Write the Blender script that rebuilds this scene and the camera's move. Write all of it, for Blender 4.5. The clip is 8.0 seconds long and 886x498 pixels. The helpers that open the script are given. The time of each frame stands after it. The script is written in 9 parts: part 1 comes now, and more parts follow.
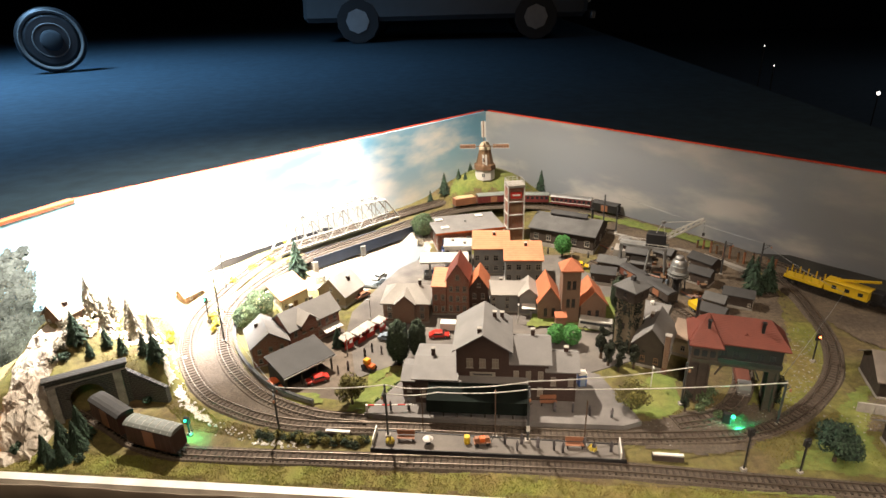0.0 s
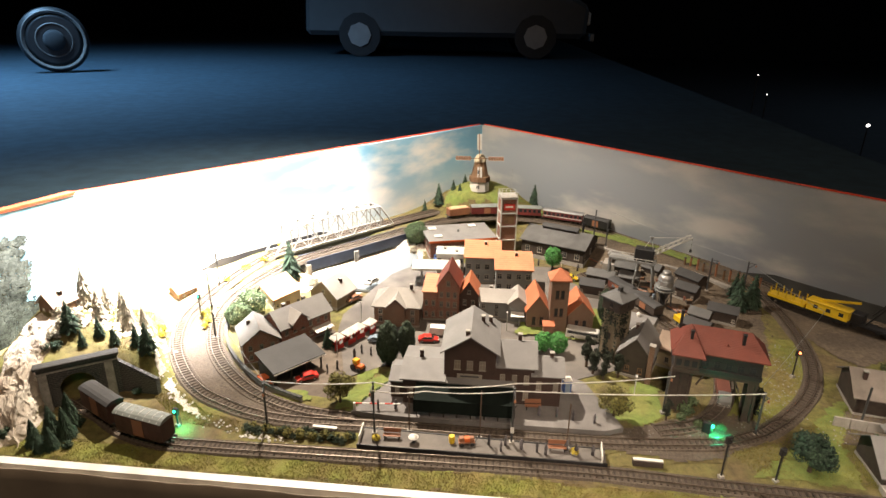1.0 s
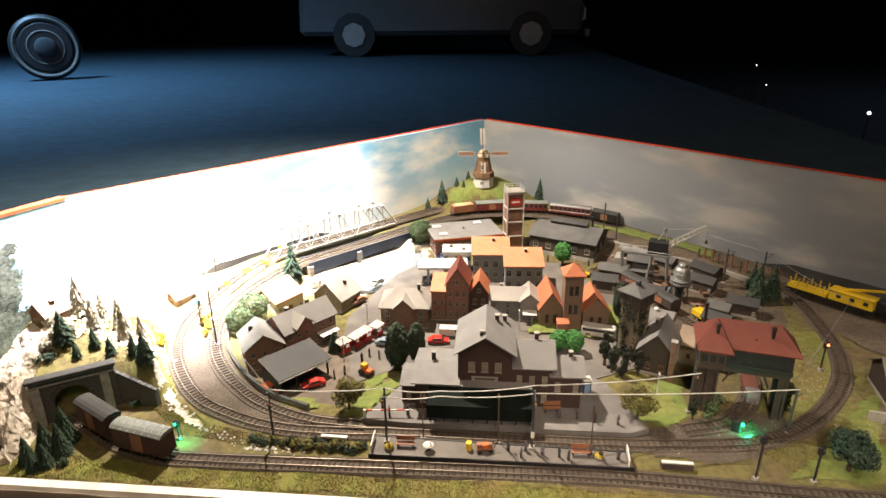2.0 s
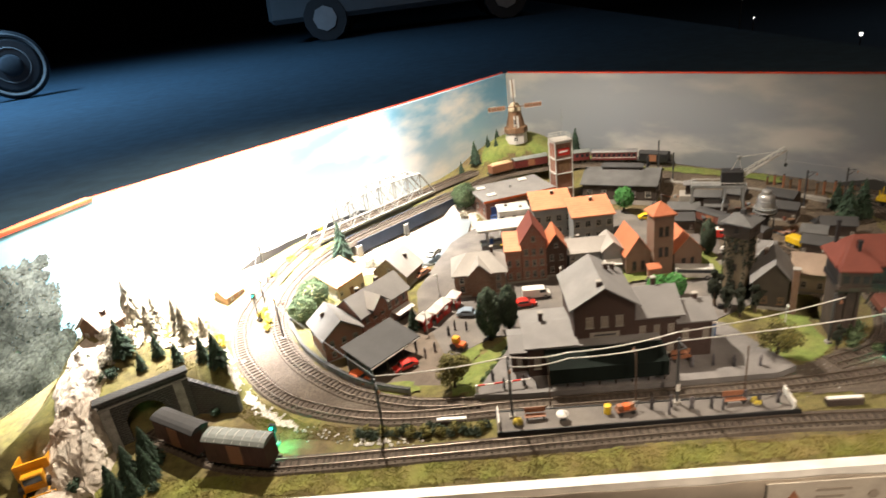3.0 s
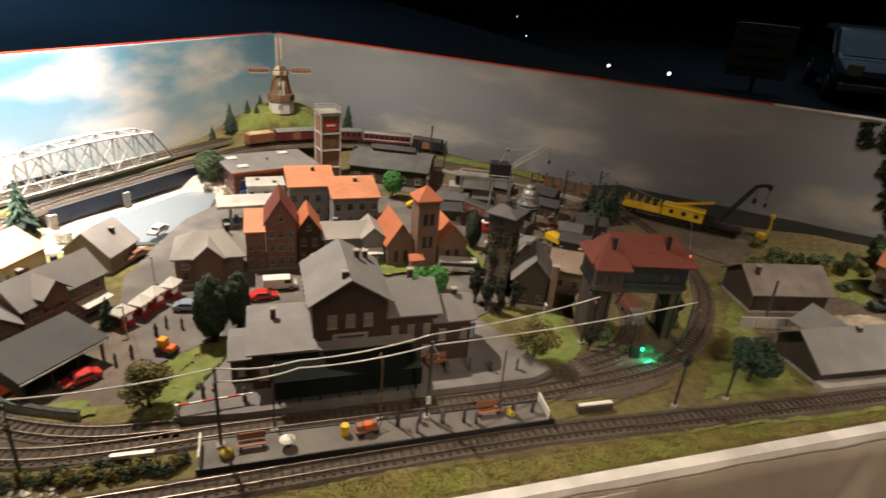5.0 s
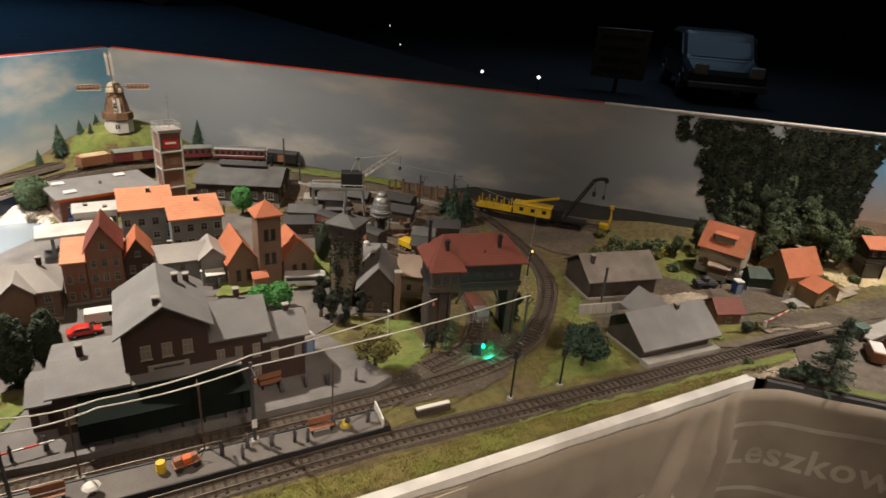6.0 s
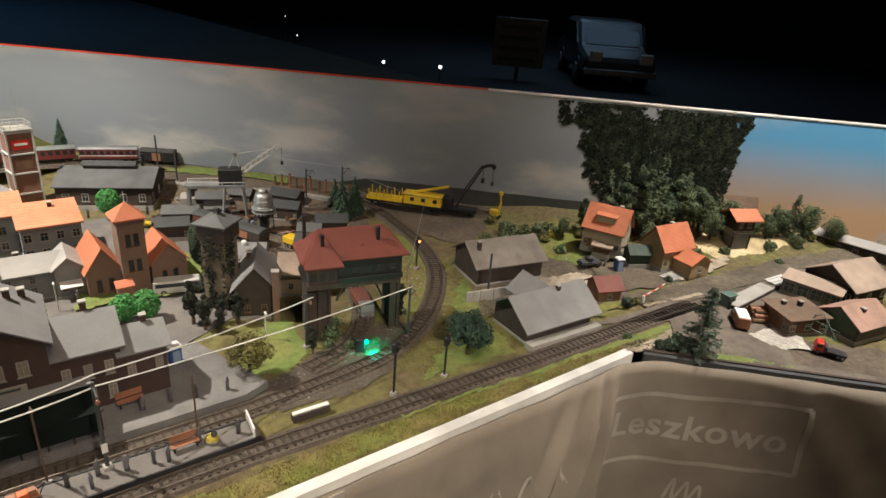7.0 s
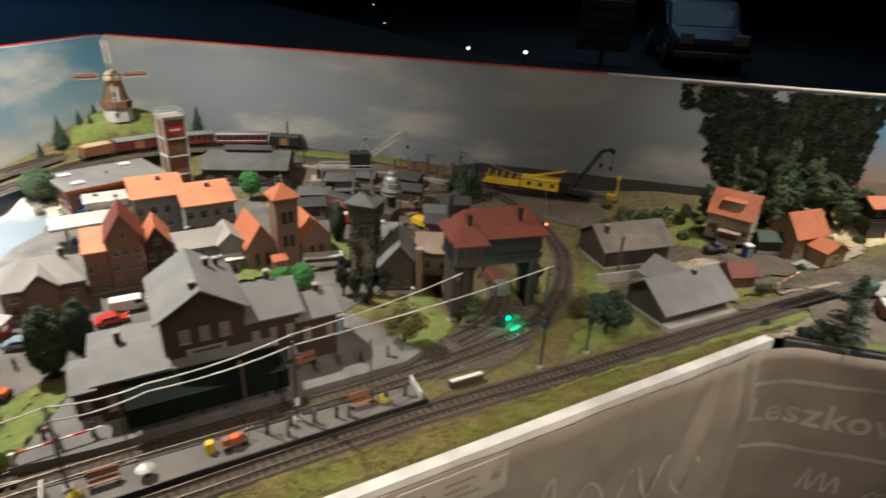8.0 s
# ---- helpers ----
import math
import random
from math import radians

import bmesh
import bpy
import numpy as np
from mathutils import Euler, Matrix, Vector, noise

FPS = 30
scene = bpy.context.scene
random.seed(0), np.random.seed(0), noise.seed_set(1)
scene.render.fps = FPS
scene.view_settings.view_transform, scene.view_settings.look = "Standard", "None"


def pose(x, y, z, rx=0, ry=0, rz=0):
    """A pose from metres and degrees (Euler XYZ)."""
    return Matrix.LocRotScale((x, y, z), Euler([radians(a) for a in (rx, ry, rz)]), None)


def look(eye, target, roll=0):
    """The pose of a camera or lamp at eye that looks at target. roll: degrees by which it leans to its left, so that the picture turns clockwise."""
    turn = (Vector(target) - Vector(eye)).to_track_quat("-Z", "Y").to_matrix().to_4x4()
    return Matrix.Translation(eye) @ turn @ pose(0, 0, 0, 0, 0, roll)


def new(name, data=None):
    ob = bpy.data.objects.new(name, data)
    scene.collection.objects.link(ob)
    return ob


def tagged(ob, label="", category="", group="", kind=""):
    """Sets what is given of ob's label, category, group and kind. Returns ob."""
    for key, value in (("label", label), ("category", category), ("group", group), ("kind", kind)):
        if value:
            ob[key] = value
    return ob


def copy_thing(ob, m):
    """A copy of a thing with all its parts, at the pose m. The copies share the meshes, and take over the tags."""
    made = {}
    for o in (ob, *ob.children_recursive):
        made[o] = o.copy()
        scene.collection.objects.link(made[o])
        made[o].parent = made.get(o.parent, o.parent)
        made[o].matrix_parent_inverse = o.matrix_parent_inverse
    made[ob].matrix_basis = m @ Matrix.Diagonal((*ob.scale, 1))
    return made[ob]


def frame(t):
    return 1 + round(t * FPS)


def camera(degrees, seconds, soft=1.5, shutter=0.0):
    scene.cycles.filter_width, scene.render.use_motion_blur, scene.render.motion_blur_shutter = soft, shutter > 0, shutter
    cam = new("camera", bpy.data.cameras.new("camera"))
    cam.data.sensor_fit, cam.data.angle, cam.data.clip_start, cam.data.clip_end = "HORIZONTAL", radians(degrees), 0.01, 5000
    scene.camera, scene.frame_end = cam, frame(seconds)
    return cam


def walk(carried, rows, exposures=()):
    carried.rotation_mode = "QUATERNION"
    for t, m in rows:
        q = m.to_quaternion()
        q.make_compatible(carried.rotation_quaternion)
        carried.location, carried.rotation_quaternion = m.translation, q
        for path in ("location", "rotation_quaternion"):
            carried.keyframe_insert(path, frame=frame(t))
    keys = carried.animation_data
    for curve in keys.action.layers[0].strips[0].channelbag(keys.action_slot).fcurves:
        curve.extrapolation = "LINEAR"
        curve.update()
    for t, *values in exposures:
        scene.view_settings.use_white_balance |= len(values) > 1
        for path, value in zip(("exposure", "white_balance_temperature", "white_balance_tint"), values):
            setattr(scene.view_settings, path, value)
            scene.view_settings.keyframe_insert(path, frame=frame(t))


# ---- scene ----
cam = camera(72.9, 8.0, shutter=0.25)
PATH = [
    (0.0, (0.1986, -0.7833, 0.6982), (0.1172, 0.1347, 0.3100), -1.60),
    (0.5, (0.2077, -0.8066, 0.6955), (0.1309, 0.1192, 0.3254), -0.06),
    (1.0, (0.2016, -0.8153, 0.6867), (0.1318, 0.1135, 0.3228), 0.84),
    (2.5, (0.1265, -0.7304, 0.6394), (0.0699, 0.1997, 0.2765), -3.56),
    (3.0, (-0.0076, -0.6811, 0.5904), (-0.0575, 0.2362, 0.1954), -7.29),
    (3.5, (-0.1297, -0.5669, 0.4964), (-0.1905, 0.3374, 0.0738), -8.03),
    (4.0, (-0.0657, -0.4680, 0.4798), (-0.1193, 0.4286, 0.0401), -6.09),
    (4.5, (-0.0192, -0.4942, 0.4977), (0.0671, 0.4067, 0.0726), -1.05),
    (5.0, (0.0692, -0.5245, 0.5010), (0.3714, 0.3333, 0.0854), 4.94),
    (5.2, (0.0880, -0.5371, 0.5075), (0.4329, 0.3110, 0.1052), 6.25),
    (6.3, (0.1809, -0.5563, 0.5031), (0.6697, 0.2218, 0.1086), 3.64),
    (6.5, (0.1901, -0.5557, 0.5002), (0.7016, 0.2069, 0.1043), 3.81),
    (7.0, (0.2236, -0.5678, 0.5007), (0.7938, 0.1536, 0.1078), 4.54),
    (7.5, (0.2213, -0.5693, 0.5011), (0.7984, 0.1415, 0.0988), 4.39),
    (8.0, (0.1114, -0.5404, 0.4995), (0.5786, 0.2379, 0.0799), 2.70),
]
walk(cam, [(t, look(eye, target, roll)) for t, eye, target, roll in PATH], [(0.0, 0.63, 6700, 13), (2.5, 0.67, 6680, 13), (3.5, 0.5, 6500, 11), (4.0, 0.2, 6650, 12), (4.5, -0.14, 6950, 13), (5.0, -0.12, 6700, 14), (6.5, 0.16, 6200, 11), (7.0, 0.45, 6000, 9), (7.5, 0.66, 5920, 8), (8.0, 0.14, 5900, 8)])

# ---------- world, lamps ----------
world = bpy.data.worlds.new("dark_hall")
scene.world = world
world.use_nodes = True
world.node_tree.nodes["Background"].inputs[0].default_value = (0.16, 0.2, 0.26, 1)
world.node_tree.nodes["Background"].inputs[1].default_value = 0.05


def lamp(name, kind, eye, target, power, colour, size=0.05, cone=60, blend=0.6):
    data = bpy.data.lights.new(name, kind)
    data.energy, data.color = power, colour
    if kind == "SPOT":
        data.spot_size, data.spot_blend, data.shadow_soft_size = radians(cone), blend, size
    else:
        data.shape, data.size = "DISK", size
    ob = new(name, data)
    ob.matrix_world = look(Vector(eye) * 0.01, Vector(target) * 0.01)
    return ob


lamp("spot_mountain", "SPOT", (-55, 49, 100), (-66, 51, 4), 570, (1.0, 0.97, 0.93), 0.02, 57, 1.0)
lamp("spot_bridge", "SPOT", (-26, 78, 104), (-42, 84, 6), 190, (1.0, 0.96, 0.9), 0.02, 56, 1.0)
lamp("spot_town", "SPOT", (-22, 72, 128), (-34, 60, 0), 138, (1.0, 0.88, 0.71), 0.02, 114, 0.7)
lamp("spot_village", "SPOT", (160, -45, 190), (160, -24, 0), 215, (1.0, 0.9, 0.76), 0.04, 56, 0.9)
lamp("spot_cloth", "SPOT", (36, -112, 90), (60, -13, -14), 48, (1.0, 0.84, 0.66), 0.05, 50, 0.9)
# broad unseen lamp, added as front fill over the layout
lamp("hall_fill", "AREA", (40, -150, 300), (40, 20, 0), 23, (1.0, 0.75, 0.52), 0.9)
# unseen lamp, added to lift the blacks of the hall behind
lamp("hall_back_fill", "AREA", (900, 760, 410), (900, 760, 0), 32, (0.5, 0.75, 1.0), 5.0)
# unseen blue spot, added for the glow on the stage
lamp("hall_wash", "SPOT", (-440, 300, 405), (-400, 380, 15), 1900, (0.3, 0.62, 1.0), 0.6, 114, 1.0)

# ---------- materials ----------


def mat(name, colour, rough=0.8, metal=0.0, var=0.25, scale=60.0, bump=0.15, second=None, fine=700.0, blend_scale=14.0, spread=0.5, rnd=0.0, coat=0.0, leafy=0.0):
    """Painted or natural surface: two scales of mottling, a second colour in patches, fine relief."""
    m = bpy.data.materials.new(name)
    m.use_nodes = True
    nt = m.node_tree
    b = nt.nodes["Principled BSDF"]
    tc = nt.nodes.new("ShaderNodeTexCoord")
    n1 = nt.nodes.new("ShaderNodeTexNoise")
    n1.inputs["Scale"].default_value, n1.inputs["Detail"].default_value = scale, 5
    n2 = nt.nodes.new("ShaderNodeTexNoise")
    n2.inputs["Scale"].default_value, n2.inputs["Detail"].default_value = fine, 3
    n3 = nt.nodes.new("ShaderNodeTexNoise")
    n3.inputs["Scale"].default_value, n3.inputs["Detail"].default_value = blend_scale, 6
    for n in (n1, n2, n3):
        nt.links.new(tc.outputs["Object"], n.inputs["Vector"])
    c2 = second or tuple(min(1, c * 0.7) for c in colour)
    ramp = nt.nodes.new("ShaderNodeMapRange")
    ramp.inputs["From Min"].default_value, ramp.inputs["From Max"].default_value = 0.5 - 0.25 * spread, 0.5 + 0.25 * spread
    nt.links.new(n3.outputs["Fac"], ramp.inputs["Value"])
    mix = nt.nodes.new("ShaderNodeMix")
    mix.data_type = "RGBA"
    mix.inputs["A"].default_value, mix.inputs["B"].default_value = (*colour, 1), (*c2, 1)
    nt.links.new(ramp.outputs["Result"], mix.inputs["Factor"])
    add = nt.nodes.new("ShaderNodeMath")
    add.operation = "ADD"
    nt.links.new(n1.outputs["Fac"], add.inputs[0])
    nt.links.new(n2.outputs["Fac"], add.inputs[1])
    val = nt.nodes.new("ShaderNodeMapRange")
    val.inputs["From Min"].default_value, val.inputs["From Max"].default_value = 0.65, 1.35
    val.inputs["To Min"].default_value, val.inputs["To Max"].default_value = 1 - var, 1 + var
    nt.links.new(add.outputs[0], val.inputs["Value"])
    hsv = nt.nodes.new("ShaderNodeHueSaturation")
    nt.links.new(mix.outputs["Result"], hsv.inputs["Color"])
    if rnd or leafy:
        oi = nt.nodes.new("ShaderNodeNewGeometry" if leafy else "ShaderNodeObjectInfo")
        rnd = leafy or rnd
        r2 = nt.nodes.new("ShaderNodeMapRange")
        r2.inputs["To Min"].default_value, r2.inputs["To Max"].default_value = 1 - rnd, 1 + rnd
        nt.links.new(oi.outputs["Random Per Island" if leafy else "Random"], r2.inputs["Value"])
        mul = nt.nodes.new("ShaderNodeMath")
        mul.operation = "MULTIPLY"
        nt.links.new(val.outputs["Result"], mul.inputs[0])
        nt.links.new(r2.outputs["Result"], mul.inputs[1])
        nt.links.new(mul.outputs[0], hsv.inputs["Value"])
    else:
        nt.links.new(val.outputs["Result"], hsv.inputs["Value"])
    nt.links.new(hsv.outputs["Color"], b.inputs["Base Color"])
    b.inputs["Roughness"].default_value, b.inputs["Metallic"].default_value = rough, metal
    b.inputs["Coat Weight"].default_value = coat
    if bump:
        bp = nt.nodes.new("ShaderNodeBump")
        bp.inputs["Strength"].default_value, bp.inputs["Distance"].default_value = bump, 0.001
        nt.links.new(add.outputs[0], bp.inputs["Height"])
        nt.links.new(bp.outputs["Normal"], b.inputs["Normal"])
    return m


def brickmat(name, colour, mortar, bw=0.0052, bh=0.0018, rough=0.85):
    """Masonry courses a few millimetres high, on walls that face x or y."""
    m = mat(name, colour, rough, var=0.2, scale=80)
    nt = m.node_tree
    b = nt.nodes["Principled BSDF"]
    src = b.inputs["Base Color"].links[0].from_socket
    tc = nt.nodes.new("ShaderNodeTexCoord")
    sep = nt.nodes.new("ShaderNodeSeparateXYZ")
    nt.links.new(tc.outputs["Object"], sep.inputs[0])
    s = nt.nodes.new("ShaderNodeMath")
    s.operation = "ADD"
    nt.links.new(sep.outputs[0], s.inputs[0])
    nt.links.new(sep.outputs[1], s.inputs[1])
    com = nt.nodes.new("ShaderNodeCombineXYZ")
    nt.links.new(s.outputs[0], com.inputs[0])
    nt.links.new(sep.outputs[2], com.inputs[1])
    br = nt.nodes.new("ShaderNodeTexBrick")
    br.inputs["Scale"].default_value = 1.0
    br.inputs["Brick Width"].default_value, br.inputs["Row Height"].default_value, br.inputs["Mortar Size"].default_value = bw, bh, bh * 0.12
    nt.links.new(com.outputs[0], br.inputs["Vector"])
    nt.links.new(src, br.inputs["Color1"])
    nt.links.new(src, br.inputs["Color2"])
    br.inputs["Mortar"].default_value = (*mortar, 1)
    nt.links.new(br.outputs["Color"], b.inputs["Base Color"])
    return m


GRASS = mat("static_grass", (0.135, 0.13, 0.035), 0.95, var=0.55, scale=75, bump=0.9, second=(0.115, 0.085, 0.04), fine=900, blend_scale=9)
VERGE = mat("yellow_green_verge", (0.155, 0.17, 0.035), 0.95, var=0.45, scale=70, bump=0.9, second=(0.17, 0.135, 0.045), fine=900)
LAWN = mat("green_lawn", (0.13, 0.175, 0.04), 0.95, var=0.4, scale=70, bump=0.8, second=(0.17, 0.18, 0.05), fine=900)
GRAVEL = mat("beige_gravel", (0.38, 0.315, 0.235), 0.95, var=0.4, scale=110, bump=0.8, second=(0.2, 0.16, 0.12), fine=1300)
SAND = mat("pale_sand", (0.55, 0.45, 0.27), 0.95, var=0.3, scale=60, bump=0.6, second=(0.42, 0.33, 0.18))
BALLAST = mat("ballast", (0.078, 0.06, 0.046), 0.95, var=0.55, scale=220, bump=1.0, second=(0.105, 0.085, 0.066), fine=1400)
BALLAST_STONE = mat("ballast_stone", (0.14, 0.115, 0.092), 0.95, var=0.5, scale=160, bump=0.5, second=(0.07, 0.055, 0.045), blend_scale=90)
SLEEPER = mat("sleeper", (0.05, 0.036, 0.027), 0.9, var=0.3, rnd=0.25)
RAIL = mat("rail", (0.36, 0.3, 0.25), 0.36, 0.85, var=0.3, scale=90, bump=0.1)
ASPHALT = mat("asphalt", (0.115, 0.105, 0.1), 0.9, var=0.25, scale=25, bump=0.3, second=(0.16, 0.145, 0.13), fine=900)
PAVING = mat("paving", (0.17, 0.16, 0.155), 0.9, var=0.25, scale=40, bump=0.3, second=(0.13, 0.122, 0.118))
DIRT = mat("dirt_road", (0.105, 0.085, 0.07), 0.95, var=0.35, scale=50, bump=0.7, second=(0.15, 0.122, 0.098))
ROCK = mat("plaster_rock", (0.58, 0.53, 0.46), 0.9, var=0.35, scale=45, bump=1.0, second=(0.42, 0.36, 0.3), blend_scale=22)
ROCKY = mat("grey_stone", (0.22, 0.22, 0.22), 0.95, var=0.4, scale=90, bump=0.9, second=(0.3, 0.29, 0.27))
ROOF_GREY = mat("grey_roof_card", (0.17, 0.165, 0.165), 0.75, var=0.16, scale=35, bump=0.3, second=(0.2, 0.195, 0.19))
ROOF_DARK = mat("dark_roof_card", (0.05, 0.05, 0.052), 0.75, var=0.2, scale=35, bump=0.3)
ROOF_MID = mat("mid_grey_roof_card", (0.105, 0.105, 0.107), 0.75, var=0.22, scale=35, bump=0.3, second=(0.075, 0.075, 0.075))
ROOF_LIGHT = mat("light_grey_roof", (0.34, 0.32, 0.3), 0.8, var=0.15, scale=30, bump=0.25)
ROOF_EARTH = mat("earth_brown_roof", (0.15, 0.098, 0.066), 0.9, var=0.3, scale=45, bump=0.35)
ROOF_BROWN = mat("brown_grey_roof", (0.2, 0.17, 0.145), 0.85, var=0.25, scale=40, bump=0.3)
ROOF_TAN = mat("tan_roof", (0.36, 0.27, 0.21), 0.8, var=0.2, scale=40, bump=0.3)


def tilemat(name, colour):
    """Ribbed plastic roof tiles."""
    m = mat(name, colour, 0.6, var=0.18, scale=60, second=tuple(c * 0.8 for c in colour))
    nt = m.node_tree
    b = nt.nodes["Principled BSDF"]
    tc = nt.nodes.new("ShaderNodeTexCoord")
    w = nt.nodes.new("ShaderNodeTexWave")
    w.bands_direction = "Z"
    w.inputs["Scale"].default_value, w.inputs["Distortion"].default_value = 150, 0.6
    nt.links.new(tc.outputs["Object"], w.inputs["Vector"])
    bp = nt.nodes.new("ShaderNodeBump")
    bp.inputs["Strength"].default_value, bp.inputs["Distance"].default_value = 0.5, 0.0006
    nt.links.new(w.outputs["Fac"], bp.inputs["Height"])
    nt.links.new(bp.outputs["Normal"], b.inputs["Normal"])
    return m


TILE_ORANGE = tilemat("orange_tiles", (0.5, 0.16, 0.075))
TILE_RED = tilemat("dark_red_tiles", (0.165, 0.036, 0.022))
TILE_SALMON = tilemat("salmon_tiles", (0.55, 0.22, 0.115))
BRICK_RED = brickmat("red_brick", (0.25, 0.085, 0.05), (0.3, 0.24, 0.2))
BRICK_DARK = brickmat("dark_brick", (0.058, 0.03, 0.024), (0.07, 0.05, 0.042))
STONE_MID = brickmat("weathered_tan_ashlar", (0.2, 0.16, 0.105), (0.14, 0.11, 0.08), 0.007, 0.0035)
STONE_BROWN = brickmat("dark_brown_ashlar", (0.055, 0.045, 0.033), (0.045, 0.036, 0.03), 0.007, 0.0035)
CANOPY = mat("black_green_canopy_felt", (0.008, 0.013, 0.011), 0.9, var=0.3, scale=40)
CANOPY.node_tree.nodes["Principled BSDF"].inputs["Specular IOR Level"].default_value = 0.15
BRICK_BROWN = brickmat("brown_brick", (0.19, 0.1, 0.065), (0.25, 0.2, 0.16))
STONE_DARK = brickmat("dark_ashlar", (0.052, 0.053, 0.055), (0.12, 0.12, 0.12), 0.008, 0.004)
STONE_TAN = brickmat("tan_ashlar", (0.3, 0.24, 0.16), (0.2, 0.16, 0.12), 0.007, 0.0035)
PLASTER = mat("cream_plaster", (0.46, 0.39, 0.28), 0.85, var=0.12, scale=40, bump=0.2)
PLASTER_W = mat("white_plaster", (0.7, 0.67, 0.62), 0.85, var=0.12, scale=40, bump=0.2)
PLASTER_G = mat("grey_plaster", (0.23, 0.235, 0.235), 0.85, var=0.14, scale=40, bump=0.2)
PLASTER_Y = mat("yellow_plaster", (0.42, 0.3, 0.16), 0.85, var=0.12, scale=40, bump=0.2)
TIMBER = mat("dark_timber", (0.055, 0.04, 0.032), 0.85, var=0.35, scale=70, bump=0.4)
TIMBER_B = mat("brown_timber", (0.17, 0.095, 0.05), 0.85, var=0.35, scale=70, bump=0.4)
CONCRETE = mat("concrete", (0.35, 0.33, 0.3), 0.9, var=0.2, scale=50, bump=0.3)
WHITE = mat("white_paint", (0.78, 0.76, 0.72), 0.5, var=0.06, scale=30, bump=0.05)
FRAME_DULL = mat("dull_window_paint", (0.3, 0.275, 0.24), 0.6, var=0.2, scale=40, rnd=0.3)
DIRTY_WHITE = mat("dirty_white", (0.55, 0.54, 0.51), 0.6, var=0.12, scale=40)
BLACK = mat("black_plastic", (0.018, 0.018, 0.02), 0.5, var=0.2)
DARKGREY = mat("dark_grey_plastic", (0.06, 0.062, 0.066), 0.55, var=0.2)
STEEL = mat("bridge_steel", (0.5, 0.5, 0.48), 0.5, 0.2, var=0.12, scale=60, bump=0.1)
DARK_GREEN = mat("dark_green_paint", (0.035, 0.06, 0.042), 0.7, var=0.3, scale=70, bump=0.3)
RUSTY = mat("rusty_brown_steel", (0.13, 0.085, 0.06), 0.7, 0.2, var=0.3, scale=90)
GREY_STEEL = mat("grey_steel", (0.3, 0.31, 0.31), 0.45, 0.3, var=0.2)
SILVER = mat("silver_plastic", (0.4, 0.4, 0.4), 0.42, 0.7, var=0.12)
# near-white colour stands in for light glinting off the wires
WIRE = mat("glint_white_wire", (0.8, 0.78, 0.74), 0.35, 0.15, var=0.05)
YELLOW = mat("yellow_plastic", (0.75, 0.5, 0.02), 0.45, var=0.1)
AMBER = mat("orange_yellow_plastic", (0.8, 0.36, 0.015), 0.45, var=0.1)
RED = mat("red_plastic", (0.6, 0.03, 0.02), 0.4, var=0.1, coat=0.3)
ORANGE = mat("orange_plastic", (0.7, 0.14, 0.03), 0.45, var=0.1)
BLUE = mat("blue_plastic", (0.04, 0.1, 0.32), 0.45, var=0.1)
BLUEGREY = mat("blue_grey_paint", (0.25, 0.32, 0.4), 0.35, var=0.1, coat=0.3)
# darker copy of boxcar_red: the vans' shaded sides are put into the colour
SHADED_RED = mat("shaded_red_van_boards", (0.085, 0.036, 0.028), 0.75, var=0.35, scale=60)
BOXRED = mat("boxcar_red", (0.17, 0.06, 0.042), 0.65, var=0.25, scale=60)
BOXROOF = mat("boxcar_roof", (0.2, 0.22, 0.21), 0.6, var=0.25, scale=60)
COACHRED = mat("coach_red", (0.16, 0.03, 0.03), 0.5, var=0.2, scale=60)
BROWNPL = mat("brown_plastic", (0.3, 0.13, 0.07), 0.6, var=0.2)
FIG = mat("figure_paint", (0.12, 0.11, 0.12), 0.7, var=0.5, scale=120, rnd=0.6)
LEAF_D = mat("dark_foliage", (0.03, 0.055, 0.032), 0.9, var=0.5, scale=150, bump=0.6, second=(0.02, 0.045, 0.03), leafy=0.5)
LEAF_O = mat("grey_green_foliage", (0.055, 0.08, 0.052), 0.9, var=0.5, scale=150, bump=0.6, second=(0.035, 0.055, 0.036), leafy=0.5)
LEAF_X = mat("blackish_foliage", (0.014, 0.021, 0.013), 0.95, var=0.5, scale=150, bump=0.6, second=(0.026, 0.03, 0.018), leafy=0.5)
LEAF_M = mat("mid_foliage", (0.1, 0.14, 0.065), 0.9, var=0.5, scale=150, bump=0.6, second=(0.05, 0.09, 0.045), leafy=0.5)
LEAF_B = mat("bright_foliage", (0.07, 0.26, 0.06), 0.9, var=0.45, scale=150, bump=0.6, second=(0.05, 0.17, 0.05), leafy=0.5)
LEAF_Y = mat("olive_foliage", (0.17, 0.16, 0.045), 0.9, var=0.5, scale=150, bump=0.6, second=(0.1, 0.085, 0.03), leafy=0.5)
LEAF_S = mat("yellow_shrub", (0.5, 0.38, 0.04), 0.9, var=0.4, scale=150, bump=0.6, second=(0.3, 0.25, 0.05), leafy=0.5)
LEAF_V = mat("dusty_green_foliage", (0.105, 0.125, 0.055), 0.9, var=0.5, scale=150, bump=0.6, second=(0.08, 0.115, 0.06), leafy=0.5)
BARK = mat("bark", (0.09, 0.06, 0.04), 0.95, var=0.4, scale=120, bump=0.6)


def glassmat(name, colour, rough=0.12):
    m = bpy.data.materials.new(name)
    m.use_nodes = True
    b = m.node_tree.nodes["Principled BSDF"]
    b.inputs["Base Color"].default_value, b.inputs["Roughness"].default_value = (*colour, 1), rough
    b.inputs["Specular IOR Level"].default_value = 0.6
    return m


